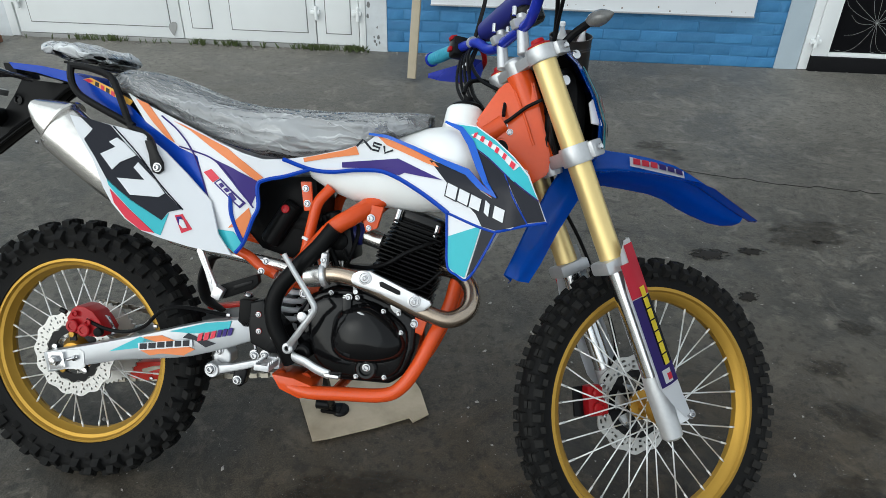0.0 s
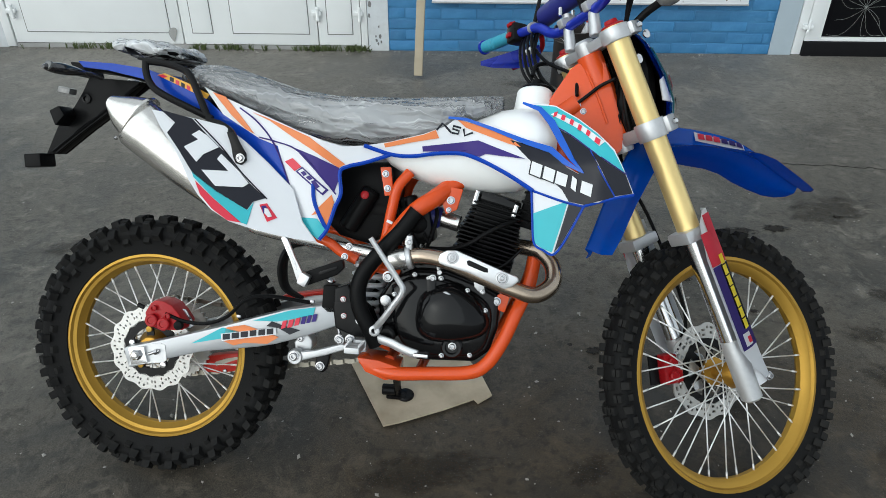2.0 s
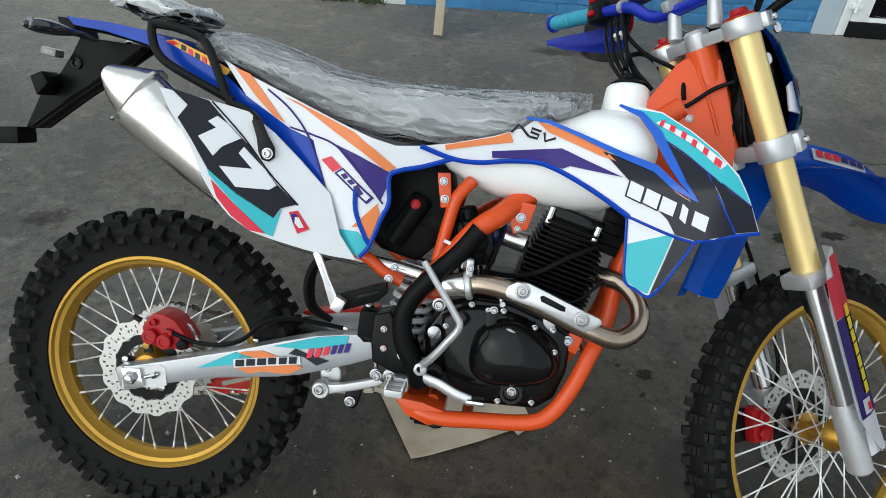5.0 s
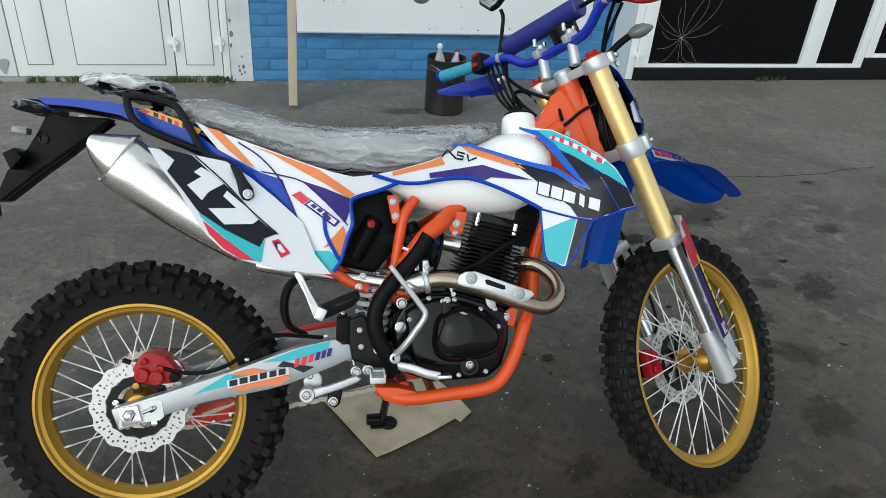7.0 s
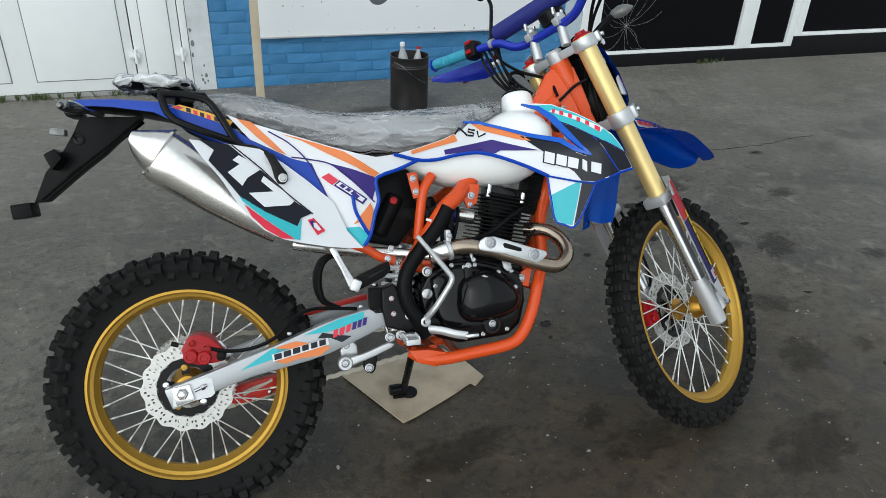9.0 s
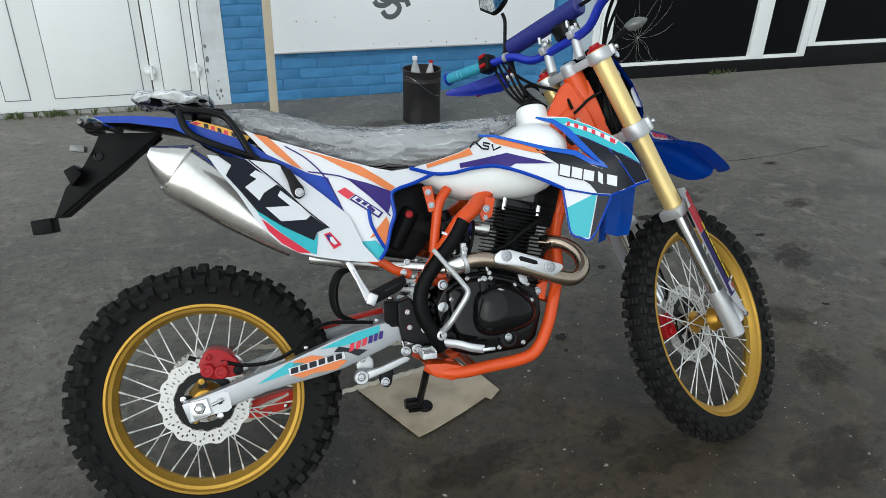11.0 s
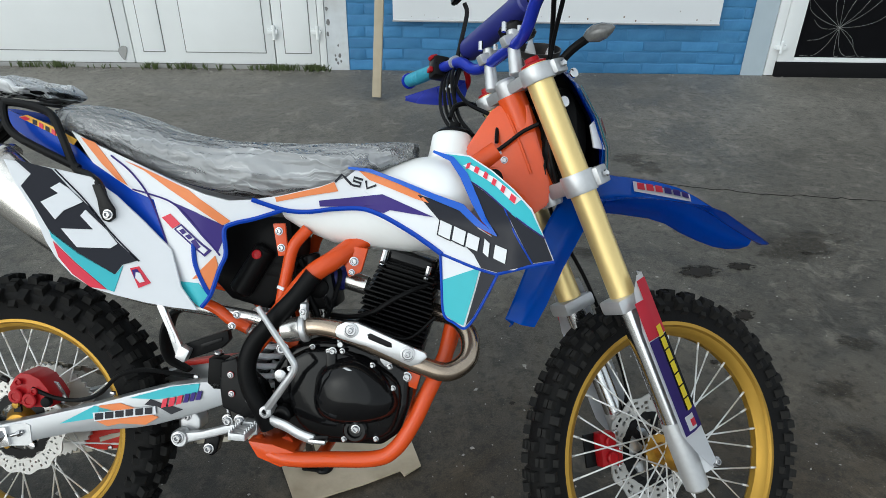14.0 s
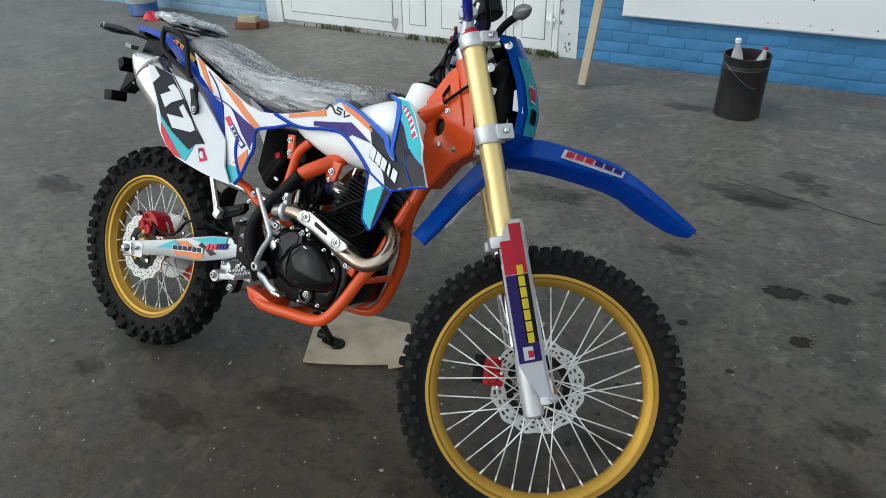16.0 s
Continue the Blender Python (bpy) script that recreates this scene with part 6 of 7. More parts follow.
for k in range(0, 12, 2):
    (xa, za), (xb, zb) = PINK[k], PINK[k + 1]
    decal([(xa, za - .006), (xb, zb - .006), (xb + .003, zb + .005), (xa + .003, za + .005)], RED_DECAL, shroud, name="logo_bar", off=.006)
# five white block letters on the shroud, drawn as plain bars
WORD = [(0.938, 0.865), (0.96, 0.858), (0.957, 0.834), (0.935, 0.841), (0.966, 0.856), (0.988, 0.849), (0.985, 0.826), (0.963, 0.833), (0.993, 0.847), (1.015, 0.84), (1.012, 0.818), (0.99, 0.824), (1.02, 0.839), (1.041, 0.832), (1.039, 0.809), (1.017, 0.816), (1.046, 0.83), (1.067, 0.824), (1.065, 0.801), (1.044, 0.808)]
for k in range(0, 20, 4):
    quad = WORD[k:k + 4]
    cx_, cz_ = sum(p[0] for p in quad) / 4, sum(p[1] for p in quad) / 4
    thin = .45 if k == 12 else 1.0
    quad = [(cx_ + (x - cx_) * 1.06 * thin, cz_ + (z - cz_) * 1.14) for x, z in quad]
    if k < 8:
        decal([(cx_ + (x - cx_) * 1.22, cz_ + (z - cz_) * 1.2) for x, z in quad], BLACK_DECAL, shroud, name="logo_outline", off=.0036)
    decal(quad, WHITE, shroud, name="logo_bar", off=.0052)
for pts in ([(0.714, 0.925), (0.727, 0.941), (0.733, 0.936), (0.748, 0.921)], [(0.770, 0.933), (0.752, 0.937), (0.751, 0.930), (0.766, 0.926), (0.764, 0.919), (0.749, 0.921)], [(0.776, 0.932), (0.779, 0.916), (0.798, 0.924)]):
    decal(ribbon(pts, [.0045] * len(pts)), BLACK_DECAL, shroud, name="logo_bar")
decal([(0.947, 0.752), (0.987, 0.771), (1.02, 0.786), (1.01, 0.736), (0.995, 0.671), (0.974, 0.677), (0.955, 0.688)], TEAL, lower_shroud)
decal([(1.023, 0.784), (1.051, 0.777), (1.033, 0.736), (1.012, 0.689), (0.999, 0.671), (1.013, 0.736)], BLACK_DECAL, lower_shroud)
decal([(0.021, 1.02), (0.042, 1.025), (0.107, 1.003), (0.163, 0.979), (0.155, 0.968), (0.1, 0.99)], GOLD_DECAL, tail_panel, name="logo_plate")
decal([(0.025, 1.019), (0.039, 1.022), (0.051, 1.017), (0.039, 1.013)], RED_DECAL, tail_panel, name="logo_shape", off=.004)
TL = [(0.057, 1.012), (0.067, 1.009), (0.073, 1.006), (0.082, 1.002), (0.088, 1.0), (0.097, 0.996), (0.103, 0.994), (0.112, 0.99), (0.12, 0.988), (0.13, 0.983)]
for k in range(0, 10, 2):
    (xa, za), (xb, zb) = TL[k], TL[k + 1]
    decal([(xa, za - .005), (xb, zb - .005), (xb, zb + .005), (xa, za + .005)], RED_DECAL if k % 4 else BLACK_DECAL, tail_panel, name="logo_bar", off=.004)
# blue edges and creases
edge_bead([(0.612, 0.863), (0.557, 0.842), (0.516, 0.83), (0.497, 0.815), (0.501, 0.767), (0.489, 0.733), (0.473, 0.681), (0.456, 0.655)], side_panel, r=.005)
edge_bead([(0.244, 0.951), (0.294, 0.917), (0.339, 0.863), (0.381, 0.766), (0.41, 0.694), (0.436, 0.665)], side_panel, r=.0018, mat=PURPLE)
edge_bead([(0.295, 0.885), (0.338, 0.877), (0.389, 0.862), (0.44, 0.82), (0.49, 0.763)], side_panel, r=.0018, mat=PURPLE)
edge_bead([(0.436, 0.785), (0.441, 0.743), (0.462, 0.698), (0.473, 0.681)], side_panel, r=.005)
edge_bead([(0.549, 0.88), (0.612, 0.863), (0.662, 0.862), (0.714, 0.871), (0.767, 0.875), (0.801, 0.869), (0.835, 0.857), (0.882, 0.836), (0.918, 0.817), (0.944, 0.802)], shroud, r=.0052)
edge_bead([(0.944, 0.802), (1.011, 0.784), (1.053, 0.777)], lower_shroud, r=.0028)
edge_bead([(0.941, 0.801), (0.947, 0.744), (0.955, 0.687), (0.977, 0.673), (0.997, 0.666), (1.014, 0.687), (1.036, 0.735), (1.053, 0.777)], lower_shroud, r=.0028)
edge_bead([(1.053, 0.778), (1.114, 0.799), (1.154, 0.809)], shroud, r=.0034)
part("shroud_edge", skin(ribbon([(0.740, 0.955), (0.781, 0.953), (0.845, 0.934), (0.920, 0.909), (0.976, 0.894), (1.009, 0.868), (1.047, 0.848)], (.005, .007, .008, .011, .014, .012, .002)), side, .005, .009), BLUE, shroud, "blue folded shroud edge")
part("shroud_edge", skin(ribbon([(0.907, 0.998), (0.946, 0.985), (0.974, 0.955), (1.002, 0.906), (1.021, 0.876), (1.047, 0.848)], (.005, .011, .016, .015, .010, .002)), side, .006, .010), BLUE, shroud, "blue folded shroud edge")
edge_bead([(0.971, 0.953), (1.014, 0.930), (1.056, 0.900), (1.096, 0.874), (1.134, 0.851)], shroud, r=.0014, mat=PURPLE)
edge_bead([(1.058, 0.898), (1.081, 0.854), (1.115, 0.803)], shroud, r=.0018)
bolt((0.45, -0.128, 0.674), side_panel, .009)

# ---- fuel tank
def ring_at(x, zc, hz, hy, n=20, yc=0.0, top=1.0):
    out = []
    for k in range(n):
        a = 2 * math.pi * k / n
        c, s_ = math.cos(a), math.sin(a)
        out.append((x, yc + hy * math.copysign(abs(c) ** .8, c), zc + hz * math.copysign(abs(s_) ** .85, s_)))
    return out


tank = part("fuel_tank", loft([ring_at(x, (zt + zb) / 2, (zt - zb) / 2, hy, 24) for x, zt, zb, hy in
            ((.585, .868, .85, .05), (.60, .878, .835, .078), (.64, .900, .812, .090), (.70, .925, .792, .094), (.76, .945, .786, .091), (.81, .968, .784, .094), (.86, .984, .784, .110), (.905, .992, .790, .124),
             (.94, .990, .806, .128), (.965, .975, .835, .120), (.985, .955, .87, .100), (.992, .935, .89, .08))]), TANK, bike, "translucent white fuel tank", sharp=60)
CAPP = Vector((.933, 0.018, .996))
CAP_AX = Vector((-.02, .22, .97)).normalized()
part("tank_neck", lathe([(.054, -.03), (.047, .002), (.044, .026), (.042, .038), (.037, .043)], CAPP, CAP_AX, 30), TANK, tank, sharp=60)
part("filler_cap", lathe([(.039, .039), (.039, .048), (.031, .054), (.014, .056), (.012, .070), (.004, .072)], CAPP + Vector((.004, .012, 0)), CAP_AX, 24), BLACK, tank, "black filler cap with a breather hose")
part("breather_hose", tube([CAPP + Vector(p) for p in ((-.01, .025, .078), (0, .050, .108), (.04, .070, .112), (.085, .075, .07), (.11, .070, .01))], .0055, 8), BLACK, tank)

# ---- seat in film
SEAT = ((.07, 1.035, 1.005, .055), (.11, 1.047, .995, .085), (.18, 1.050, .970, .095), (.26, 1.030, .940, .100), (.36, 1.002, .905, .104), (.46, .992, .885, .106), (.56, .992, .878, .104),
        (.66, .996, .892, .098), (.75, 1.002, .925, .088), (.82, 1.008, .962, .070), (.86, 1.008, .985, .045))


def seat_ring(x, zt, zb, hy, grow, n=28):
    out = []
    for k in range(n):
        a = 2 * math.pi * k / n
        c, s_ = math.cos(a), math.sin(a)
        z = (zt + zb) / 2 + ((zt - zb) / 2 + grow) * math.copysign(abs(s_) ** (.55 if s_ > 0 else .9), s_)
        out.append(Vector((x, (hy + grow) * math.copysign(abs(c) ** .6, c) * (1 - .16 * max(0, s_)), z)))
    return out


def dense(rows, k=4):
    out = []
    for a, b in zip(rows, rows[1:]):
        for i in range(k):
            out.append(tuple(p + (q - p) * i / k for p, q in zip(a, b)))
    return out + [rows[-1]]


seat = part("seat", loft([seat_ring(*row, 0) for row in dense(SEAT, 2)]), VINYL, bike, "dark grey vinyl seat under clear wrapping film", sharp=60)
def fold(u, v, seed):
    """Sharp-crested folds; u and v run along and across the fold."""
    return max(0.0, 1 - abs(noise.noise(Vector((u, v, seed)))) * 4.2) ** 1.6


def film_sheet(rings):
    """A wrapped sheet whose UVs run along it and round it, in metres."""
    bm = loft(rings)
    bm.verts.ensure_lookup_table()
    uv = bm.loops.layers.uv.new("UVMap")
    n = len(rings[0])
    place = {}
    along = 0.0
    for i, ring in enumerate(rings):
        if i:
            along += ((ring[0] + ring[n // 2]) / 2 - (rings[i - 1][0] + rings[i - 1][n // 2]) / 2).length
        round_ = 0.0
        for k, q in enumerate(ring):
            if k:
                round_ += (q - ring[k - 1]).length
            place[i * n + k] = (along, round_)
    bm.verts.index_update()
    for f in bm.faces:
        for lo in f.loops:
            lo[uv].uv = place[lo.vert.index]
    return bm


rings = []
rows_ = dense(SEAT, 18)
for i, row in enumerate(rows_):
    ring = seat_ring(*row, .004, 132)
    u = i / (len(rows_) - 1)
    for k, q in enumerate(ring):
        v = 2 * math.pi * k / 132
        flow = abs(v - math.pi / 2) * (1 if v < 3 * math.pi / 2 else -1)
        drift = 1.6 * math.sin(2.6 * u + .4)
        w_ = .0060 * fold(u * 4.2, flow * 2.4 + drift, 1.5) + .0030 * fold(u * 8 + flow * 2, flow * 5 + drift * 2.2, 7.3)
        w_ += .0045 * fold(u * 11 + flow * 2.6, flow * 1.6, 9.2) * max(0, math.sin(v)) ** .5
        q += Vector((0, math.copysign(1, q.y) * .7, .4)) * w_
    rings.append(ring)
part("seat_film", film_sheet(rings), FILM, seat, "crinkled clear plastic film", sharp=70)

# ---- tail: rack, wrapped rack pad, plate holder, lamp
part("rear_fender", loft([ring_at(x, z, .010, hy, 16) for x, z, hy in ((-.185, 1.036, .045), (-.15, 1.034, .070), (-.08, 1.024, .076), (0, 1.006, .078), (.10, .972, .080), (.22, .936, .08))]), BLACK, bike, "black inner rear mudguard")
RAIL = [(0.18, -0.125, 0.921), (0.059, -0.125, 0.971), (0.023, -0.122, 0.996), (0.009, -0.118, 1.025), (0.005, -0.112, 1.049)]
RAIL2 = [(0.005, -0.112, 1.049), (0.05, -0.11, 1.046), (0.095, -0.11, 1.035), (0.117, -0.112, 1.02), (0.144, -0.12, 0.974), (0.173, -0.126, 0.921), (0.209, -0.135, 0.908), (0.243, -0.15, 0.886), (0.262, -0.158, 0.837)]
for s in (-1, 1):
    rack = part("grab_rail", tube([(x, s * abs(y), z) for x, y, z in RAIL], .0085, 10, per=4), SATIN, bike, "black tubular grab rail")
    part("rail_bar", tube([(x, s * abs(y), z) for x, y, z in RAIL2], .0085, 10, per=4), SATIN, rack)
    foot = RAIL2[-1]
    part("rail_foot", slab([(0.234, 0.892), (0.253, 0.893), (0.27, 0.863), (0.282, 0.846), (0.284, 0.828), (0.272, 0.818), (0.258, 0.821), (0.251, 0.836), (0.246, 0.862)], s * .164 - .004, s * .164 + .004, .003), SATIN, rack)
bolt((0.271, -0.17, 0.834), bike, .010)
part("rack_plate", box((.040, 0, 1.052), (.13, .20, .006), rot=(0, 4, 0), bevel=.003), SATIN, bike)


def rack_pad():
    rows = [(-.112, .006, .05), (-.10, .012, .08), (-.05, .015, .095), (.02, .015, .10), (.05, .011, .095), (.07, .006, .07)]
    p = part("rack_pad", loft([ring_at(x, 1.080 - .08 * x, hz, hy, 22) for x, hz, hy in rows]), BLACK, bike, "black rack pad wrapped in clear film", sharp=60)
    rr = []
    for x, hz, hy in dense(rows, 5):
        ring = [Vector(q) for q in ring_at(x, 1.084 - .08 * x, hz + .005, hy + .007, 48)]
        for q in ring:
            q.z += .010 * noise.noise(q * 28) + .004 * noise.noise(q * 70)
            q.y += .010 * noise.noise(q * 25 + Vector((3, 3, 3)))
        rr.append(ring)
    part("pad_film", film_sheet(rr), PAD_FILM, p, "crumpled clear film", sharp=70)


rack_pad()
HOLD = [(-0.198, 1.013), (-0.058, 1.008), (-0.113, 0.957), (-0.153, 0.921), (-0.202, 0.885), (-0.250, 0.847), (-0.293, 0.812), (-0.319, 0.811), (-0.287, 0.883), (-0.241, 0.936), (-0.217, 0.974)]
for s in (-1, 1):
    holder = part("plate_holder", slab(HOLD, s * .019 - .005, s * .019 + .005, .003), BLACK, bike, "black plastic number plate bracket")
    part("holder_rib", tube([(x, s * .025, z) for x, z in ((-0.062, 1.000), (-0.155, 0.930), (-0.250, 0.858), (-0.300, 0.818))], .004, 6), BLACK, holder)
    part("boss", lathe([(.012, 0), (.012, .004), (.007, .005), (.006, .001)], (-.205, s * .024, .958), (0, s, 0), 16), SATIN, holder)
part("holder_web", slab(HOLD, -.014, .014, .003), BLACK, holder)
part("plate_foot", box((-.340, -.020, .793), (.046, .062, .036), rot=(0, -6, 0), bevel=.005), BLACK, bike, "black rubber plate foot")
part("bracket_tab", slab([(-0.274, 0.922), (-0.248, 0.935), (-0.233, 0.912), (-0.258, 0.884)], -.075, -.020, .004), BLACK, bike)
part("bracket_tab", slab([(-.245, .93), (-.22, .94), (-.205, .915), (-.228, .888)], .020, .075, .004), BLACK, bike)
for s in (-1, 1):
    part("indicator", tube([(-.140, s * .06, 1.010), (-.155, s * .085, 1.014), (-.168, s * .115, 1.016), (-.178, s * .15, 1.017), (-.188, s * .185, 1.017), (-.192, s * .205, 1.016)],
               lambda u: .009 + .011 * math.sin(min(1, max(0, (u - .3) / .7)) * math.pi) - .004 * u, 12, flat=.8), GLASS_DARK, bike, "dark rear indicator on a short stalk")
for s in (-1, 1):
    part("indicator_lens", lathe([(.012, 0), (.011, .004), (.006, .006)], (-.187, s * .192, 1.020), (-.2, s, .35), 8), CLEAR_LENS, bike, "pale diamond-shaped indicator lens")
part("tail_lamp", slab([(-0.241, 1.048), (-0.207, 1.047), (-0.194, 1.016), (-0.225, 1.012)], -.04, .04, .005), BLACK, bike, "black tail lamp housing")
part("side_reflector", box((-0.241, -0.05, 0.974), (.034, .03, .016), rot=(0, 8, 0), bevel=.004), CLEAR_LENS, bike)

# ---- pedals and levers
kick = part("kick_lever", tube([(0.601, -0.14, 0.456), (0.62, -0.16, 0.481), (0.644, -0.172, 0.517), (0.667, -0.178, 0.556), (0.655, -0.178, 0.581), (0.623, -0.176, 0.623), (0.586, -0.174, 0.672)], lambda s: .0085 - .0025 * s, 10), ALU, bike, "polished folding kick-start lever")
part("kick_boss", lathe([(.013, -.02), (.013, .018), (.010, .020), (.007, .020), (.006, .012)], (0.599, -0.13, 0.449), (0, -1, 0), 18), ALU, kick)
pedal = part("brake_pedal", tube([(0.586, -0.12, 0.449), (0.604, -0.13, 0.429), (0.641, -0.14, 0.421), (0.673, -0.15, 0.411), (0.705, -0.155, 0.404)], .0075, 10, flat=1.5), ALU, bike, "forged alloy brake pedal")
part("pedal_tip", box((0.715, -0.155, 0.405), (.035, .03, .010), bevel=.003), CHROME, pedal)
bolt((0.51, -0.12, 0.412), bike, .010)
bolt((0.535, -0.12, 0.417), bike, .011)
# side stand on the left, foot on the cardboard
stand = part("side_stand", tube([(.605, .09, .345), (.598, .19, .245), (.590, .283, .152)], .0115, 10), SATIN, bike, "black side stand folded out")
foot = rod((.612, .292, .150), (.612, .298, .138), .026, segs=20, bevel=.004)
merge(foot, box((.586, .292, .146), (.060, .040, .013), rot=(25, 0, 0), bevel=.005))
part("stand_foot", foot, SATIN, stand)
part("stand_heel", rod((.545, .268, .165), (.585, .272, .165), .017, segs=18, bevel=.003), SATIN, stand)
part("stand_spring", tube([(.612, .085, .350), (.606, .14, .30), (.602, .19, .255)], .006, 8), ZINC, stand)

# ---- front end, turned to the left
FX = dict(xf=STEER)
def fork_point(s, d, ahead=.012):
    """A point on a fork leg, d metres below its cap."""
    perp = Vector((math.cos(radians(25.5)), 0, math.sin(radians(25.5))))
    return AXIS_POINT + perp * ahead - AXIS_DIR * d + Vector((0, s * .094, 0))


for s in (-1, 1):
    leg = part("fork_leg", tube([fork_point(s, d) for d in (0, .02, .21, .22, .36, .38, .47, .486, .490)], lambda u: .0275 if u < .45 else .0265, 24, False), GOLD_FORK, bike, "pale gold fork outer tube", **FX)
    part("fork_cap", lathe([(.026, 0), (.026, .006), (.016, .010), (.014, .018)], fork_point(s, .002), AXIS_DIR, 24), RED, leg, "red anodised fork cap", **FX)
    part("fork_seal", rod(fork_point(s, .488), fork_point(s, .515), .029, segs=22, bevel=.003), ALU, leg, **FX)
    part("slider", rod(fork_point(s, .50), fork_point(s, .80), .0225, segs=22), CHROME, leg, "bright steel slider", **FX)
    low = tube([fork_point(s, d) for d in (.765, .785, .80, .86, .912, .918)], lambda u: (.0235, .0245, .0255, .0255, .0245, .019)[min(5, round(u * 5))], 22, False)
    part("axle_lug", low, ALU, leg, "cast alloy fork foot", **FX)
    lug = box(fork_point(s, .862, .045) + Vector((0, 0, 0)), (.042, .040, .062), rot=(0, -25, 0), bevel=.013)
    part("axle_clamp", lug, WHITE if s < 0 else ALU, leg, **FX)
    bolt(fork_point(s, .878, .060) + Vector((0, s * .024, 0)), leg, .010, axis=(0, s, 0), xf=STEER)
    # stone guard with graphics
    part("guard_clamp", box(fork_point(s, .502, .012) + Vector((0, 0, 0)), (.082, .066, .030), rot=(0, -25.5, 0), bevel=.008), ALU, leg, **FX)
    wrap = bmesh.new()
    prof = ((-.024, .047), (.008, .045), (.036, .036), (.048, .006))
    rows_ = []
    for d, k in ((.455, .98), (.48, 1.0), (.56, 1.0), (.68, 1.0), (.78, 1.0), (.83, 1.04), (.868, 1.12)):
        back = max(0.0, (d - .79) * .5) + max(0.0, (.50 - d) * .8)
        rows_.append([wrap.verts.new(fork_point(s, d, .012 + max(a, -.024 + back) * k) + Vector((0, s * y, 0))) for a, y in prof])
    for a, b in zip(rows_, rows_[1:]):
        for k in range(3):
            wrap.faces.new((a[k], a[k + 1], b[k + 1], b[k]))
    bmesh.ops.solidify(wrap, geom=list(wrap.faces), thickness=.003)
    gd2 = part("guard_shell", wrap, WHITE, leg, "white plastic fork guard", **FX)
    def on_guard(d0, d1, k0, k1, mat, off, name="decal", skew=0.0):
        bm = bmesh.new()
        def at(d, u):
            n = 3 * u
            i = min(2, int(n))
            f = n - i
            a = prof[i][0] + (prof[i + 1][0] - prof[i][0]) * f
            y = prof[i][1] + (prof[i + 1][1] - prof[i][1]) * f
            return fork_point(s, d, .012 + a) + Vector((0, s * (y + off), 0)) + Vector((off * .8, 0, 0))
        us = [k0 + (k1 - k0) * m / 6 for m in range(7)]
        a = [bm.verts.new(at(d0, u)) for u in us]
        b = [bm.verts.new(at(d1 + skew, u)) for u in us]
        for k in range(6):
            bm.faces.new((a[k], a[k + 1], b[k + 1], b[k]))
        bmesh.ops.solidify(bm, geom=list(bm.faces), thickness=.001)
        part(name, bm, mat, gd2, **FX)
    on_guard(.464, .502, .30, .64, RED_DECAL, .0022)
    on_guard(.502, .575, .04, .64, RED_DECAL, .0022, skew=.006)
    on_guard(.583, .785, .04, .30, PURPLE, .0022)
    on_guard(.583, .74, .30, .64, BLACK_DECAL, .0022)
    on_guard(.74, .785, .30, .64, PURPLE, .0022)
    for k in range(7):
        on_guard(.560 + .0262 * k, .583 + .0262 * k, .32, .50, YELLOW_DECAL, .0040, "logo_bar")
    on_guard(.748, .778, .16, .42, WHITE, .0040, "logo_shape")
    on_guard(.757, .772, .26, .40, RED_DECAL, .0052, "logo_shape")

# triple clamps
def yoke(d, thick, label):
    rot = Matrix.Rotation(-radians(25.5), 4, "Y")
    bm = box((.004, 0, 0), (.058, .215, thick * .92), bevel=.005)
    for s in (-1, 1):
        lathe([(.033, -thick * .62), (.0345, -thick * .52), (.0345, thick * .52), (.033, thick * .62)], (.002, s * .094, 0), (0, 0, 1), 28, bm=bm)
        merge(bm, box((.036, s * .112, 0), (.045, .028, thick * 1.1), rot=(0, 0, -s * 25), bevel=.005))
    lathe([(.022, -thick * .8), (.024, -thick * .6), (.024, thick * .7), (.018, thick * .95)], (-.012, 0, 0), (0, 0, 1), 20, bm=bm)
    m = Matrix.Translation(AXIS_POINT - AXIS_DIR * d) @ Matrix.Rotation(-radians(25.5), 4, "Y") @ Matrix.Translation((.010, 0, 0))
    bm.transform(m)
    y = part("triple_clamp", bm, ALU, bike, label, **FX)
    for s in (-1, 1):
        part("bolt", lathe([(.007, 0), (.007, .006), (.004, .008)], m @ Vector((.042, s * .128, 0)), (0.3, s, 0), 10), CHROME, y, **FX)
    return y


yoke(.018, .026, "silver alloy top fork clamp")
yoke(.247, .034, "silver alloy lower fork clamp")
part("steering_stem", rod(AXIS_POINT - AXIS_DIR * .01, AXIS_POINT - AXIS_DIR * .26, .019), SATIN, bike, **FX)

# handlebar: risers, bar, pad, grips, levers, mirror
for s in (-1, 1):
    base = fork_point(s, 0, -.005) * 1.0
    base = Vector((base.x, s * .052, base.z))
    ris = part("bar_riser", rod(base, base + Vector((-.012, 0, .092)), .0145, .0115, bevel=.002), ALU, bike, "silver handlebar riser", **FX)
    part("riser_cap", box(base + Vector((-.012, 0, .072)), (.046, .022, .022), rot=(0, -25, 0), bevel=.005), ALU, ris, **FX)
    for dx in (-.030, .006):
        part("bolt", rod(base + Vector((dx, 0, .085)), base + Vector((dx, 0, .105)), .005, segs=8), CHROME, ris, **FX)
BAR_PTS = [(.985, .42, 1.270), (.992, .30, 1.252), (1.005, .215, 1.240), (1.012, .165, 1.230), (1.020, .120, 1.200), (1.026, .080, 1.190), (1.028, 0, 1.190)]
BAR_ALL = BAR_PTS + [(x, -y, z) for x, y, z in BAR_PTS[-2::-1]]
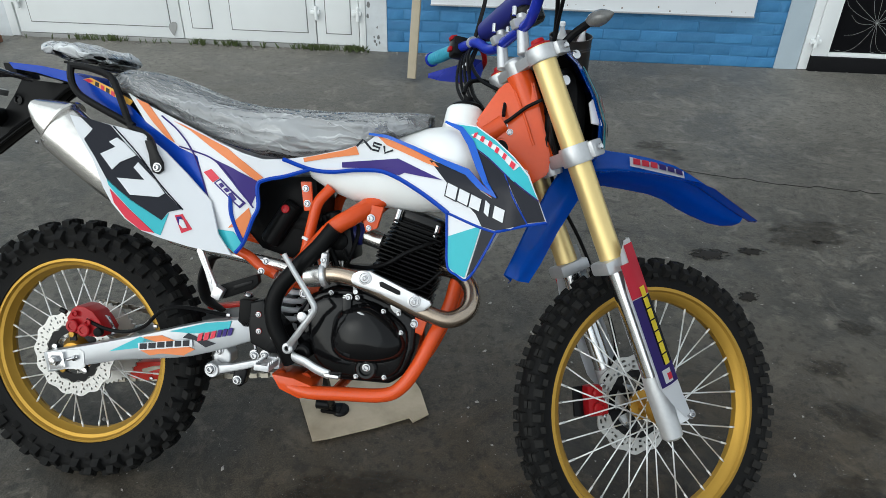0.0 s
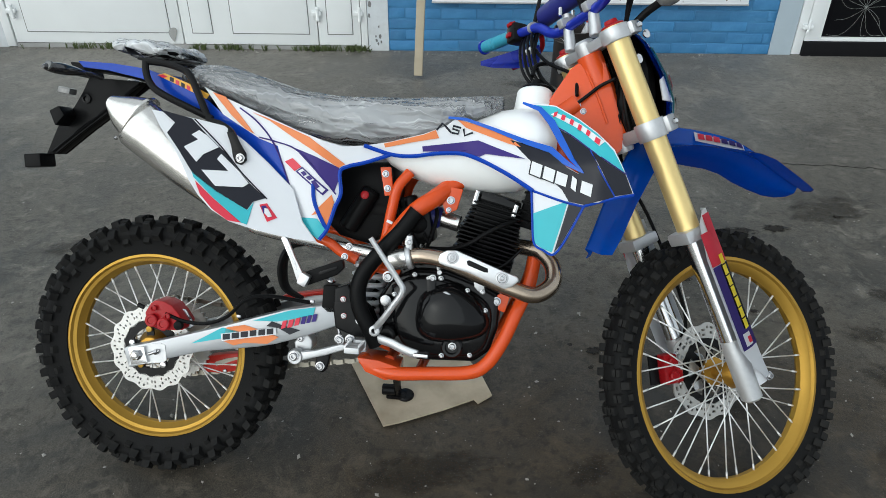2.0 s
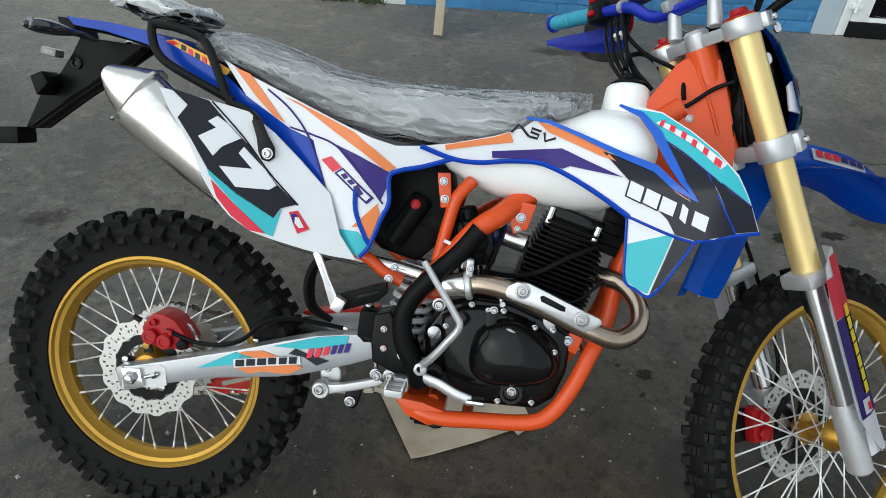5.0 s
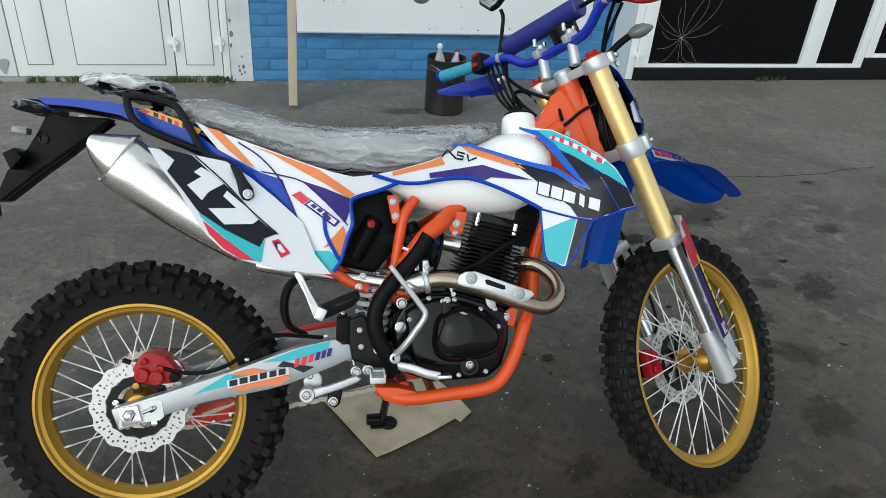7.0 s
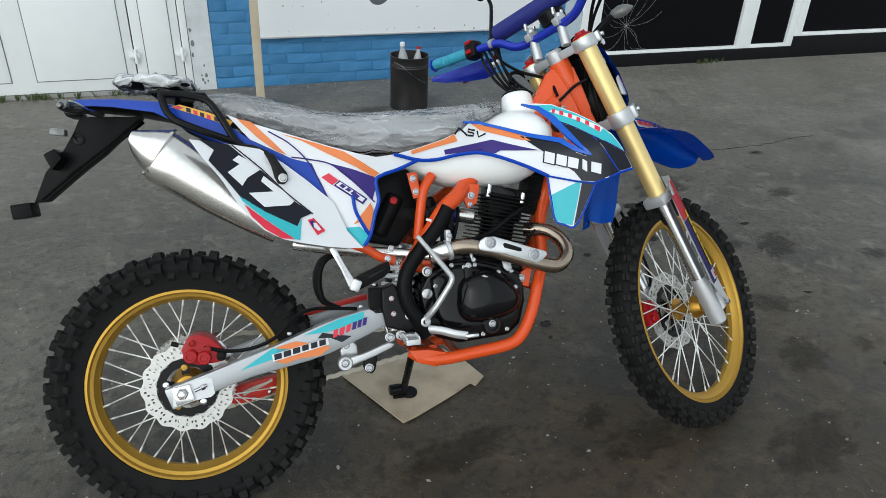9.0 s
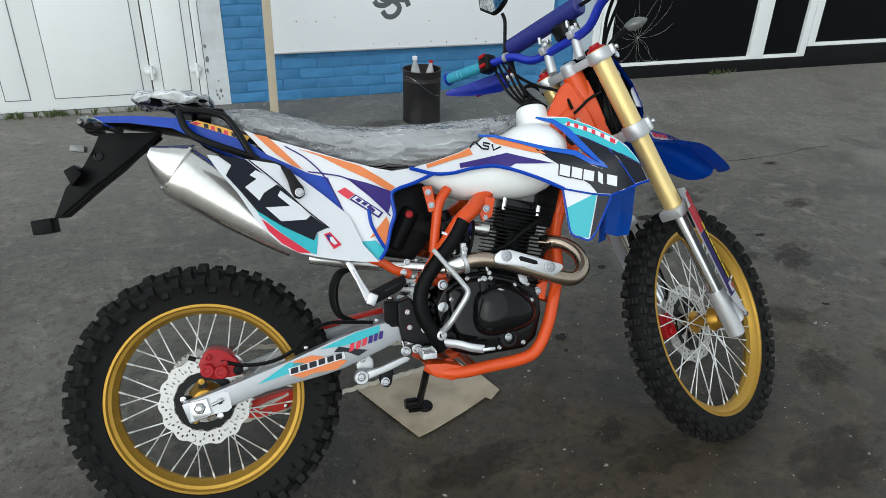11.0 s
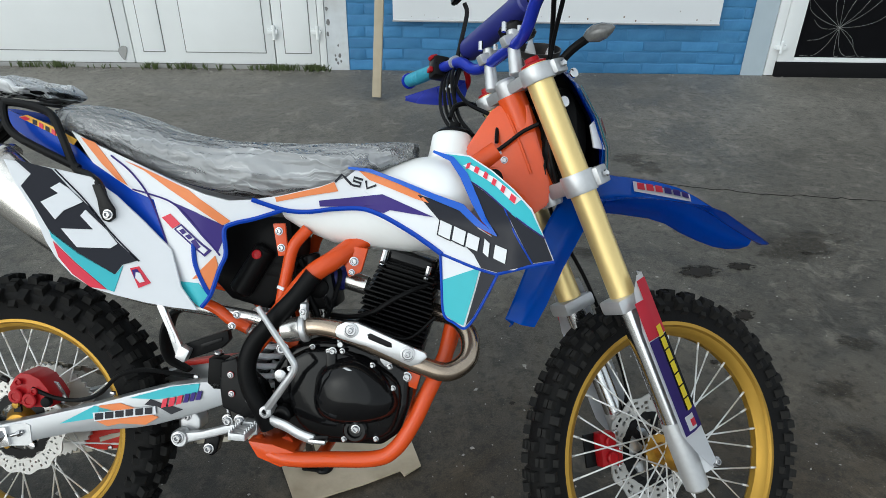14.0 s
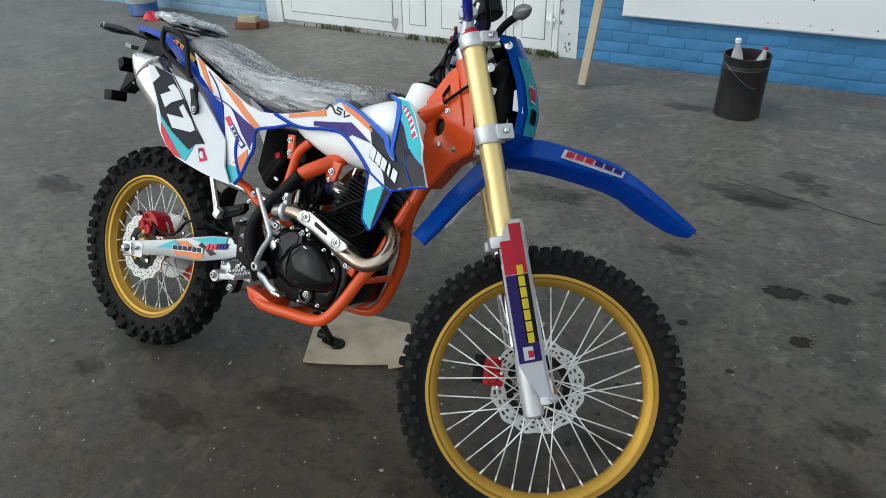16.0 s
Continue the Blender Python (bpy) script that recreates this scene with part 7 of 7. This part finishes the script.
handlebar = part("handlebar", tube([Vector(p) + Vector((0, 0, .018)) for p in BAR_ALL], .0125, 14), BAR, bike, "blue anodised motocross handlebar", **FX)
part("crossbar_pad", rod((1.05, .205, 1.300), (1.05, -.075, 1.300), .027, segs=28, bevel=.004), PAD, handlebar, "dark blue round crossbar pad", **FX)
part("crossbar", rod((1.05, .235, 1.298), (1.05, -.235, 1.298), .0055), SATIN, handlebar, **FX)
for s in (-1, 1):
    part("bar_clamp", lathe([(.0148, -.006), (.0148, .006)], (1.008, s * .19, 1.257), (0, 1, .15), 18), ALU, handlebar, **FX)
    part("crossbar_link", rod((1.008, s * .205, 1.262), (1.05, s * .225, 1.298), .006), ALU, handlebar, **FX)
    e = (.982, s * .44, 1.306)
    grip = part("grip", tube([(.997, s * .285, 1.268), (.990, s * .36, 1.278), (.984, s * .425, 1.287)], lambda u: .0165 + .0012 * math.sin(u * 60), 18, per=10), GRIP, handlebar, "turquoise ribbed rubber grip", **FX)
    part("grip_end", lathe([(.020, 0), (.021, .006), (.016, .012)], (.984, s * .425, 1.287), (0, s, .1), 20), BAR, grip, **FX)
    sw = part("switch_housing", box((1.0, s * .262, 1.266), (.045, .044, .052), bevel=.010), SATIN, handlebar, "black switch housing with a red button", **FX)
    part("switch_button", box((.982, s * .262, 1.290), (.018, .022, .010), rot=(0, -20, 0), bevel=.003), RED, sw, **FX)
    part("switch_button", box((.975, s * .262, 1.258), (.010, .020, .012), bevel=.003), RED, sw, **FX)
    part("lever_perch", box((1.03, s * .205, 1.262), (.034, .03, .026), bevel=.006), SATIN, handlebar, **FX)
    part("brake_lever", tube([(1.045, s * .21, 1.255), (1.070, s * .25, 1.235), (1.072, s * .32, 1.222), (1.055, s * .385, 1.220)], lambda u: .0075 - .002 * u, 10, flat=.7), RED, handlebar, "red anodised lever", **FX)
    if s > 0:
        shell = bmesh.new()
        rows_ = []
        for y, x, h in ((.455, .985, .006), (.42, 1.012, .016), (.35, 1.045, .026), (.28, 1.062, .032), (.245, 1.066, .024)):
            rows_.append([shell.verts.new((x - abs(dz) * .25, s * y, 1.262 + dz - .15 * (.455 - y) - .014)) for dz in (-h, -h * .5, 0, h * .5, h)])
        for a, b in zip(rows_, rows_[1:]):
            for k in range(4):
                shell.faces.new((a[k], a[k + 1], b[k + 1], b[k]))
        bmesh.ops.solidify(shell, geom=list(shell.faces), thickness=.004)
        part("hand_shield", shell, BAR, handlebar, "blue plastic lever shield", **FX)
    part("mirror_stem", tube([(1.02, s * .205, 1.275), (1.03, s * .200, 1.33), (1.038, s * .194, 1.385), (1.030, s * .192, 1.408)], .0055, 8), SATIN, handlebar, "black mirror stalk", **FX)
    MO = [(-.010, .0), (-.034, .022), (-.046, .15), (.0, .185), (.10, .18), (.13, .15), (.095, .065), (.016, .0)]
    mo = bmesh.new()
    f = mo.faces.new([mo.verts.new((1.057 + .5 * (b - .085), s * (.190 + a), 1.402 + b)) for a, b in MO])
    g = bmesh.ops.extrude_face_region(mo, geom=[f])["geom"]
    for v in g:
        if isinstance(v, bmesh.types.BMVert):
            v.co.x -= .016
    bmesh.ops.bevel(mo, geom=list(mo.edges), offset=.004, segments=2, affect="EDGES")
    house = part("mirror", mo, SATIN, handlebar, "angular black mirror", **FX)
    mo = bmesh.new()
    mo.faces.new([mo.verts.new((1.0375 + .44 * (b - .085), s * (.190 + .012 + (a - .012) * .88), 1.402 + .085 + (b - .085) * .88)) for a, b in MO])
    bmesh.ops.solidify(mo, geom=list(mo.faces), thickness=.001)
    part("mirror_glass", mo, MIRROR, house, **FX)
part("gauge", rod((1.075, 0, 1.245), (1.055, 0, 1.285), .038, bevel=.006), SATIN, handlebar, **FX)
part("cable", tube([(1.03, .20, 1.26), (1.0, .17, 1.20), (1.0, .10, 1.13), (1.03, .03, 1.08), (1.02, .0, 1.02)], .0045, 8), BLACK, handlebar, **FX)
part("cable", tube([(1.03, .19, 1.27), (.99, .15, 1.17), (.985, .11, 1.10), (1.0, .07, 1.05)], .0045, 8), BLACK, handlebar, **FX)
part("cable", tube([(1.03, -.20, 1.26), (1.07, -.13, 1.22), (1.095, -.075, 1.12), (1.11, -.06, 1.0), (1.14, -.05, .92)], .0048, 8), BLACK, handlebar, **FX)
part("brake_line", tube([(1.05, -.20, 1.25), (1.08, -.11, 1.18), (1.105, -.04, 1.05), (1.19, .06, .90), (1.30, .075, .74), (1.40, .075, .52), (1.34, .06, .40)], .0045, 8), BLACK, bike, **FX)

for k in range(4):
    part("cable", tube([(1.02, .255 - .015 * k, 1.262), (.985, .215 - .02 * k, 1.20), (.968 + .008 * k, .165 - .01 * k, 1.12), (.985 + .01 * k, .11, 1.05), (1.01, .06 + .01 * k, .985)], .0042, 8), BLACK if k % 2 else SATIN, handlebar, **FX)
part("cable_clip", box((.990, .175, 1.185), (.016, .03, .010), rot=(0, 20, 0), bevel=.002), WHITE, handlebar, **FX)
# wiring behind the mask, mask, indicators
part("headlamp_shell", loft([ring_at(x, z, hz, hy, 18) for x, z, hz, hy in ((1.11, 1.045, .06, .045), (1.135, 1.04, .105, .074), (1.16, 1.035, .12, .083), (1.19, 1.03, .10, .07))]), BLACK, bike, "black headlamp back", **FX)
MASK = ((1.165, 1.215, .065), (1.205, 1.165, .092), (1.243, 1.10, .100), (1.266, 1.04, .100), (1.270, .985, .088), (1.250, .945, .05))
mask_bm = bmesh.new()
rows_ = []
for x, z, hy in MASK:
    rows_.append([mask_bm.verts.new((x - .058 * abs(u) ** 2.2, hy * u, z - .028 * abs(u))) for u in (-1, -.8, -.45, 0, .45, .8, 1)])
for a, b in zip(rows_, rows_[1:]):
    for k in range(6):
        mask_bm.faces.new((a[k], a[k + 1], b[k + 1], b[k]))
bmesh.ops.solidify(mask_bm, geom=list(mask_bm.faces), thickness=.004)
mask = part("headlamp_mask", mask_bm, BLUE, bike, "blue front mask with a turquoise panel", **FX)
# black sheet added inside the mask, standing in for the dark clutter
back_bm = bmesh.new()
rows_ = []
for x, z, hy in MASK[:-1]:
    rows_.append([back_bm.verts.new((x - .012 - .053 * abs(u) ** 2.2, hy * .87 * u, z - .028 * abs(u) + .004)) for u in (-1, -.8, -.45, 0, .45, .8, 1)])
for a, b in zip(rows_, rows_[1:]):
    for k in range(6):
        back_bm.faces.new((a[k], a[k + 1], b[k + 1], b[k]))
bmesh.ops.solidify(back_bm, geom=list(back_bm.faces), thickness=.003)
part("mask_edge", slab([(1.186, 1.056), (1.196, 1.067), (1.222, 1.009), (1.195, 1.01)], -.091, -.086, .001), WHITE, mask, "white reflector behind the mask", **FX)
for q in ((1.108, -0.095, 1.162), (1.142, -0.095, 1.156)):
    part("mask_screw", lathe([(.010, 0), (.010, .004), (.006, .006)], q, (0, -1, 0), 14), CHROME, mask, **FX)
part("mask_lining", back_bm, BLACK, mask, "black backing for the dark clutter inside the mask", **FX)
md_bm = bmesh.new()
rows_ = []
for (x, z, hy) in MASK[1:5]:
    rows_.append([md_bm.verts.new((x - .058 * abs(u) ** 2.2 + .004, hy * u - .002, z - .028 * abs(u))) for u in (-.82, -.7, -.56, -.42)])
for a, b in zip(rows_, rows_[1:]):
    for k in range(3):
        md_bm.faces.new((a[k], a[k + 1], b[k + 1], b[k]))
bmesh.ops.solidify(md_bm, geom=list(md_bm.faces), thickness=.001)
part("decal", md_bm, TEAL, mask, **FX)
for z0, z1, mat_ in ((1.045, 1.085, WHITE), (1.050, 1.080, RED_DECAL), (.995, 1.030, BLACK_DECAL)):
    st_bm = bmesh.new()
    rows_ = []
    for z in (z0, (z0 + z1) / 2, z1):
        x, hy = float(np.interp(z + .018, [q[1] for q in MASK[::-1]], [q[0] for q in MASK[::-1]])), float(np.interp(z + .018, [q[1] for q in MASK[::-1]], [q[2] for q in MASK[::-1]]))
        k = .004 if mat_ is WHITE else 0
        rows_.append([st_bm.verts.new((x - .058 * abs(u) ** 2.2 + .007, hy * u - (.004 if mat_ is WHITE else .0055), z)) for u in (-.76 - k, -.66, -.56 + k)])
    for a, b in zip(rows_, rows_[1:]):
        for k in range(2):
            st_bm.faces.new((a[k], a[k + 1], b[k + 1], b[k]))
    bmesh.ops.solidify(st_bm, geom=list(st_bm.faces), thickness=.001)
    part("logo_bar", st_bm, mat_, mask, **FX)
for s in (-1, 1):
    stalk = part("indicator_stalk", tube([(1.10, s * .08, 1.155), (1.118, s * .12, 1.188), (1.142, s * .148, 1.211)], .009, 10), BLACK, bike, **FX)
    ax_ = Vector((.50, s * .85, .10)).normalized()
    lens_b = lathe([(.005, -.030), (.013, -.020), (.018, -.004), (.016, .012), (.009, .026), (.002, .034)], Vector((1.150, s * .168, 1.214)), ax_, 14)
    part("indicator_lens", lens_b, CLEAR_LENS, stalk, "clear leaf-shaped front indicator", **FX)
    part("yoke_screw", lathe([(.011, 0), (.011, .005), (.006, .007)], (1.115, s * .100, 1.09), (0, s, 0), 14), CHROME, mask, **FX)
for k in range(5):
    part("wire", tube([(1.10, -.05 + .02 * k, 1.12), (1.125 + .01 * (k % 2), -.055 + .022 * k, 1.04), (1.115, -.05 + .02 * k, .97), (1.15, -.03 + .015 * k, .93)], .004, 6), BLACK if k % 2 else SATIN, bike, **FX)
part("connector", box((1.13, -.072, 1.045), (.03, .012, .018), bevel=.003), WHITE, bike, **FX)
part("connector", box((1.145, -.070, .985), (.016, .010, .05), rot=(0, -20, 0), bevel=.003), ALU, bike, **FX)

# front mudguard
FEND = [(1.045, .662), (1.065, .705), (1.10, .785), (1.145, .870), (1.185, .935), (1.225, .970), (1.290, .983), (1.355, .985), (1.41, .984), (1.45, .981), (1.49, .976), (1.54, .960), (1.585, .942), (1.63, .921), (1.675, .899), (1.705, .884), (1.722, .874)]
FW = (.052, .056, .058, .062, .072, .084, .092, .095, .096, .097, .097, .096, .094, .088, .078, .064, .040)
FDROP = (.040, .044, .048, .052, .058, .066, .068, .066, .065, .063, .059, .052, .053, .048, .040, .030, .020)
fb = bmesh.new()
rows_ = []
for i, (x, z) in enumerate(FEND):
    n = Vector(FEND[min(i + 1, len(FEND) - 1)]) - Vector(FEND[max(0, i - 1)])
    n = Vector((-n.y, n.x)).normalized()
    n = (n * .15 + Vector((0, 1)) * .85).normalized() if i > 4 else n
    drop = FDROP[i]
    row = []
    half = ((0, 0), (.08, .05), (.14, .20), (.22, .46), (.30, .68), (.38, .78), (.62, .88), (.86, .95), (1, 1))
    for u, dn in [(-u, dn) for u, dn in half[:0:-1]] + list(half):
        row.append(fb.verts.new((x - n.x * drop * dn, FW[i] * u, z - n.y * drop * dn)))
    rows_.append(row)
for a, b in zip(rows_, rows_[1:]):
    for k in range(16):
        fb.faces.new((a[k], a[k + 1], b[k + 1], b[k]))
bmesh.ops.solidify(fb, geom=list(fb.faces), thickness=.0035)
fender = part("front_fender", fb, BLUE, bike, "glossy blue front mudguard", **FX)


def on_fender(x0, x1, d0, d1, slant, off, mat, name, label=""):
    """A flat sticker on the sloping flank of the mudguard, between two distances down it."""
    bm = bmesh.new()
    vs = []
    for x, d in ((x0, d0), (x1, d0), (x1 + slant, d1), (x0 + slant, d1)):
        z = float(np.interp(x, [q[0] for q in FEND[5:]], [q[1] for q in FEND[5:]]))
        h = float(np.interp(x, [q[0] for q in FEND[5:]], FDROP[5:]))
        w_ = float(np.interp(x, [q[0] for q in FEND[5:]], FW[5:]))
        u = .14 + (.30 - .14) * d
        drop = float(np.interp(u, (.14, .22, .30, .38), (.20, .46, .68, .78))) * h
        vs.append(bm.verts.new((x, -w_ * u - off, z - drop + off)))
    bm.faces.new(vs)
    bmesh.ops.solidify(bm, geom=list(bm.faces), thickness=.0012)
    return part(name, bm, mat, fender, label, **FX)


on_fender(1.350, 1.510, .06, .86, -.006, .0030, WHITE, "logo_plate", "white sticker with red and navy bars")
for k in range(6):
    on_fender(1.358 + .025 * k, 1.378 + .025 * k, .20, .72, -.004, .0046, RED_DECAL if k < 3 else PURPLE, "logo_bar")


# ---------------------------------------------------------------- weeds, grit, bricks
def weeds():
    rng = random.Random(3)
    bm = bmesh.new()
    spots = [(rng.uniform(-3.2, -.62), WALL_Y - .01 - rng.uniform(0, .04)) for _ in range(45)]
    spots += [(x + rng.gauss(0, .05), WALL_Y - .02 + rng.gauss(0, .015)) for x in (-2.72, -2.5, -1.84, -1.62, -1.05, -.93, -.90, -.70, -.67, -.64) for _ in range(16)]
    spots += [(3.85 + rng.gauss(0, .1), WALL_Y - .06 + rng.gauss(0, .01)) for _ in range(30)]
    for x, y in spots:
        for _ in range(5):
            h, a, w = rng.uniform(.012, .05), rng.uniform(0, 6.28), rng.uniform(.0015, .004)
            lean_ = rng.uniform(.1, .9) * h
            dx, dy = math.cos(a), math.sin(a)
            p = [Vector((x - dy * w, y + dx * w, -.01)), Vector((x + dy * w, y - dx * w, -.01)),
                 Vector((x + dx * lean_ * .4 + dy * w * .8, y + dy * lean_ * .4 - dx * w * .8, h * .6)), Vector((x + dx * lean_, y + dy * lean_ * .5, h))]
            v = [bm.verts.new(q) for q in p]
            bm.faces.new((v[0], v[1], v[2]))
            bm.faces.new((v[0], v[2], v[3]))
    tagged(link_mesh("weeds", bm, GRASS), "short weeds and grass growing along the wall foot", "weeds", kind="stuff")


weeds()


def grit():
    rng = random.Random(8)
    verts, faces = [], []
    for k in range(1500):
        near = k < 1150
        x, y = (rng.uniform(-2.2, 2.6), rng.uniform(.6, 3.2)) if near else (rng.uniform(-5, 5), rng.uniform(.4, 5.3))
        s = rng.choice((.0012, .0018, .0022, .003, .0042)) * rng.uniform(.7, 1.4)
        if rng.random() < .04:
            s = rng.uniform(.006, .011)
        a = rng.uniform(0, 3.14)
        i = len(verts)
        for dx, dy in ((1, .2), (.1, .8), (-1.1, .1), (-.2, -.9)):
            dx, dy = dx * rng.uniform(.6, 1.3), dy * rng.uniform(.5, 1.1)
            verts.append((x + s * (dx * math.cos(a) - dy * math.sin(a)), y + s * (dx * math.sin(a) + dy * math.cos(a)), ground_z(x, y) + s * rng.uniform(.1, .4)))
        verts.append((x + s * rng.uniform(-.3, .3), y, ground_z(x, y) + s * rng.uniform(.45, .8)))
        verts.append((x, y, -.02))
        for m in range(4):
            n = (m + 1) % 4
            faces += [(i + m, i + n, i + 4), (i + n, i + m, i + 5)]
    for k in range(420):
        x, y = rng.uniform(-3.3, 4.6), WALL_Y - .012 - abs(rng.gauss(0, .05))
        s = rng.choice((.002, .003, .004, .006, .009)) * rng.uniform(.7, 1.3)
        a, i = rng.uniform(0, 3.14), len(verts)
        for dx, dy in ((1, .2), (.1, .8), (-1.1, .1), (-.2, -.9)):
            dx, dy = dx * rng.uniform(.6, 1.3), dy * rng.uniform(.5, 1.1)
            verts.append((x + s * (dx * math.cos(a) - dy * math.sin(a)), y + s * (dx * math.sin(a) + dy * math.cos(a)) * .6, ground_z(x, y) + s * rng.uniform(.1, .5)))
        verts.append((x + s * rng.uniform(-.3, .3), y, ground_z(x, y) + s * rng.uniform(.6, 1.1)))
        verts.append((x, y, ground_z(x, y) - .01))
        for m in range(4):
            n = (m + 1) % 4
            faces += [(i + m, i + n, i + 4), (i + n, i + m, i + 5)]
    me = bpy.data.meshes.new("grit")
    me.from_pydata(verts, [], faces)
    me.materials.append(PEBBLE)
    tagged(new("grit", me), "scattered pale grit and small stones on the asphalt", "grit", kind="stuff")


grit()


def brick_courses(parent, x0, x1, rows, seed, proud, mat):
    rng = random.Random(seed)
    meshes = []
    for v in range(5):
        bm = box((0, 0, 0), (.250, .03, .068), bevel=.004)
        for q in bm.verts:
            q.co += Vector((noise.noise(q.co * 30 + Vector((v, 0, 0))), noise.noise(q.co * 30 + Vector((0, v, 0))) * .6, noise.noise(q.co * 30 + Vector((0, 0, v))))) * .006
        me = bpy.data.meshes.new("brick")
        bm.to_mesh(me)
        bm.free()
        me.materials.append(mat)
        me.shade_smooth()
        meshes.append(me)
    for r in range(rows):
        z = .034 + r * .0775
        x = x0 - (.13 if r % 2 else 0)
        while x < x1 - .02:
            a, b = max(x, x0 + .004), min(x + .248, x1 - .004)
            if b - a > .05:
                ob = new("brick", rng.choice(meshes))
                ob.parent = parent
                ob.matrix_basis = Matrix.LocRotScale(((a + b) / 2, WALL_Y + proud + rng.uniform(-.0015, .0015), z + rng.uniform(-.002, .002)),
                                                     Euler((rng.uniform(-.03, .03), rng.uniform(-.012, .012), rng.uniform(-.008, .008))), Vector(((b - a) / .248, 1, 1)))
            x += .26


brick_courses(wall_mid, -.435, 2.355, 12, 4, .0215, BLUE_BRICK)
brick_courses(wall_left, -7.0, -3.42, 11, 9, .0215, VEILED_BRICK)
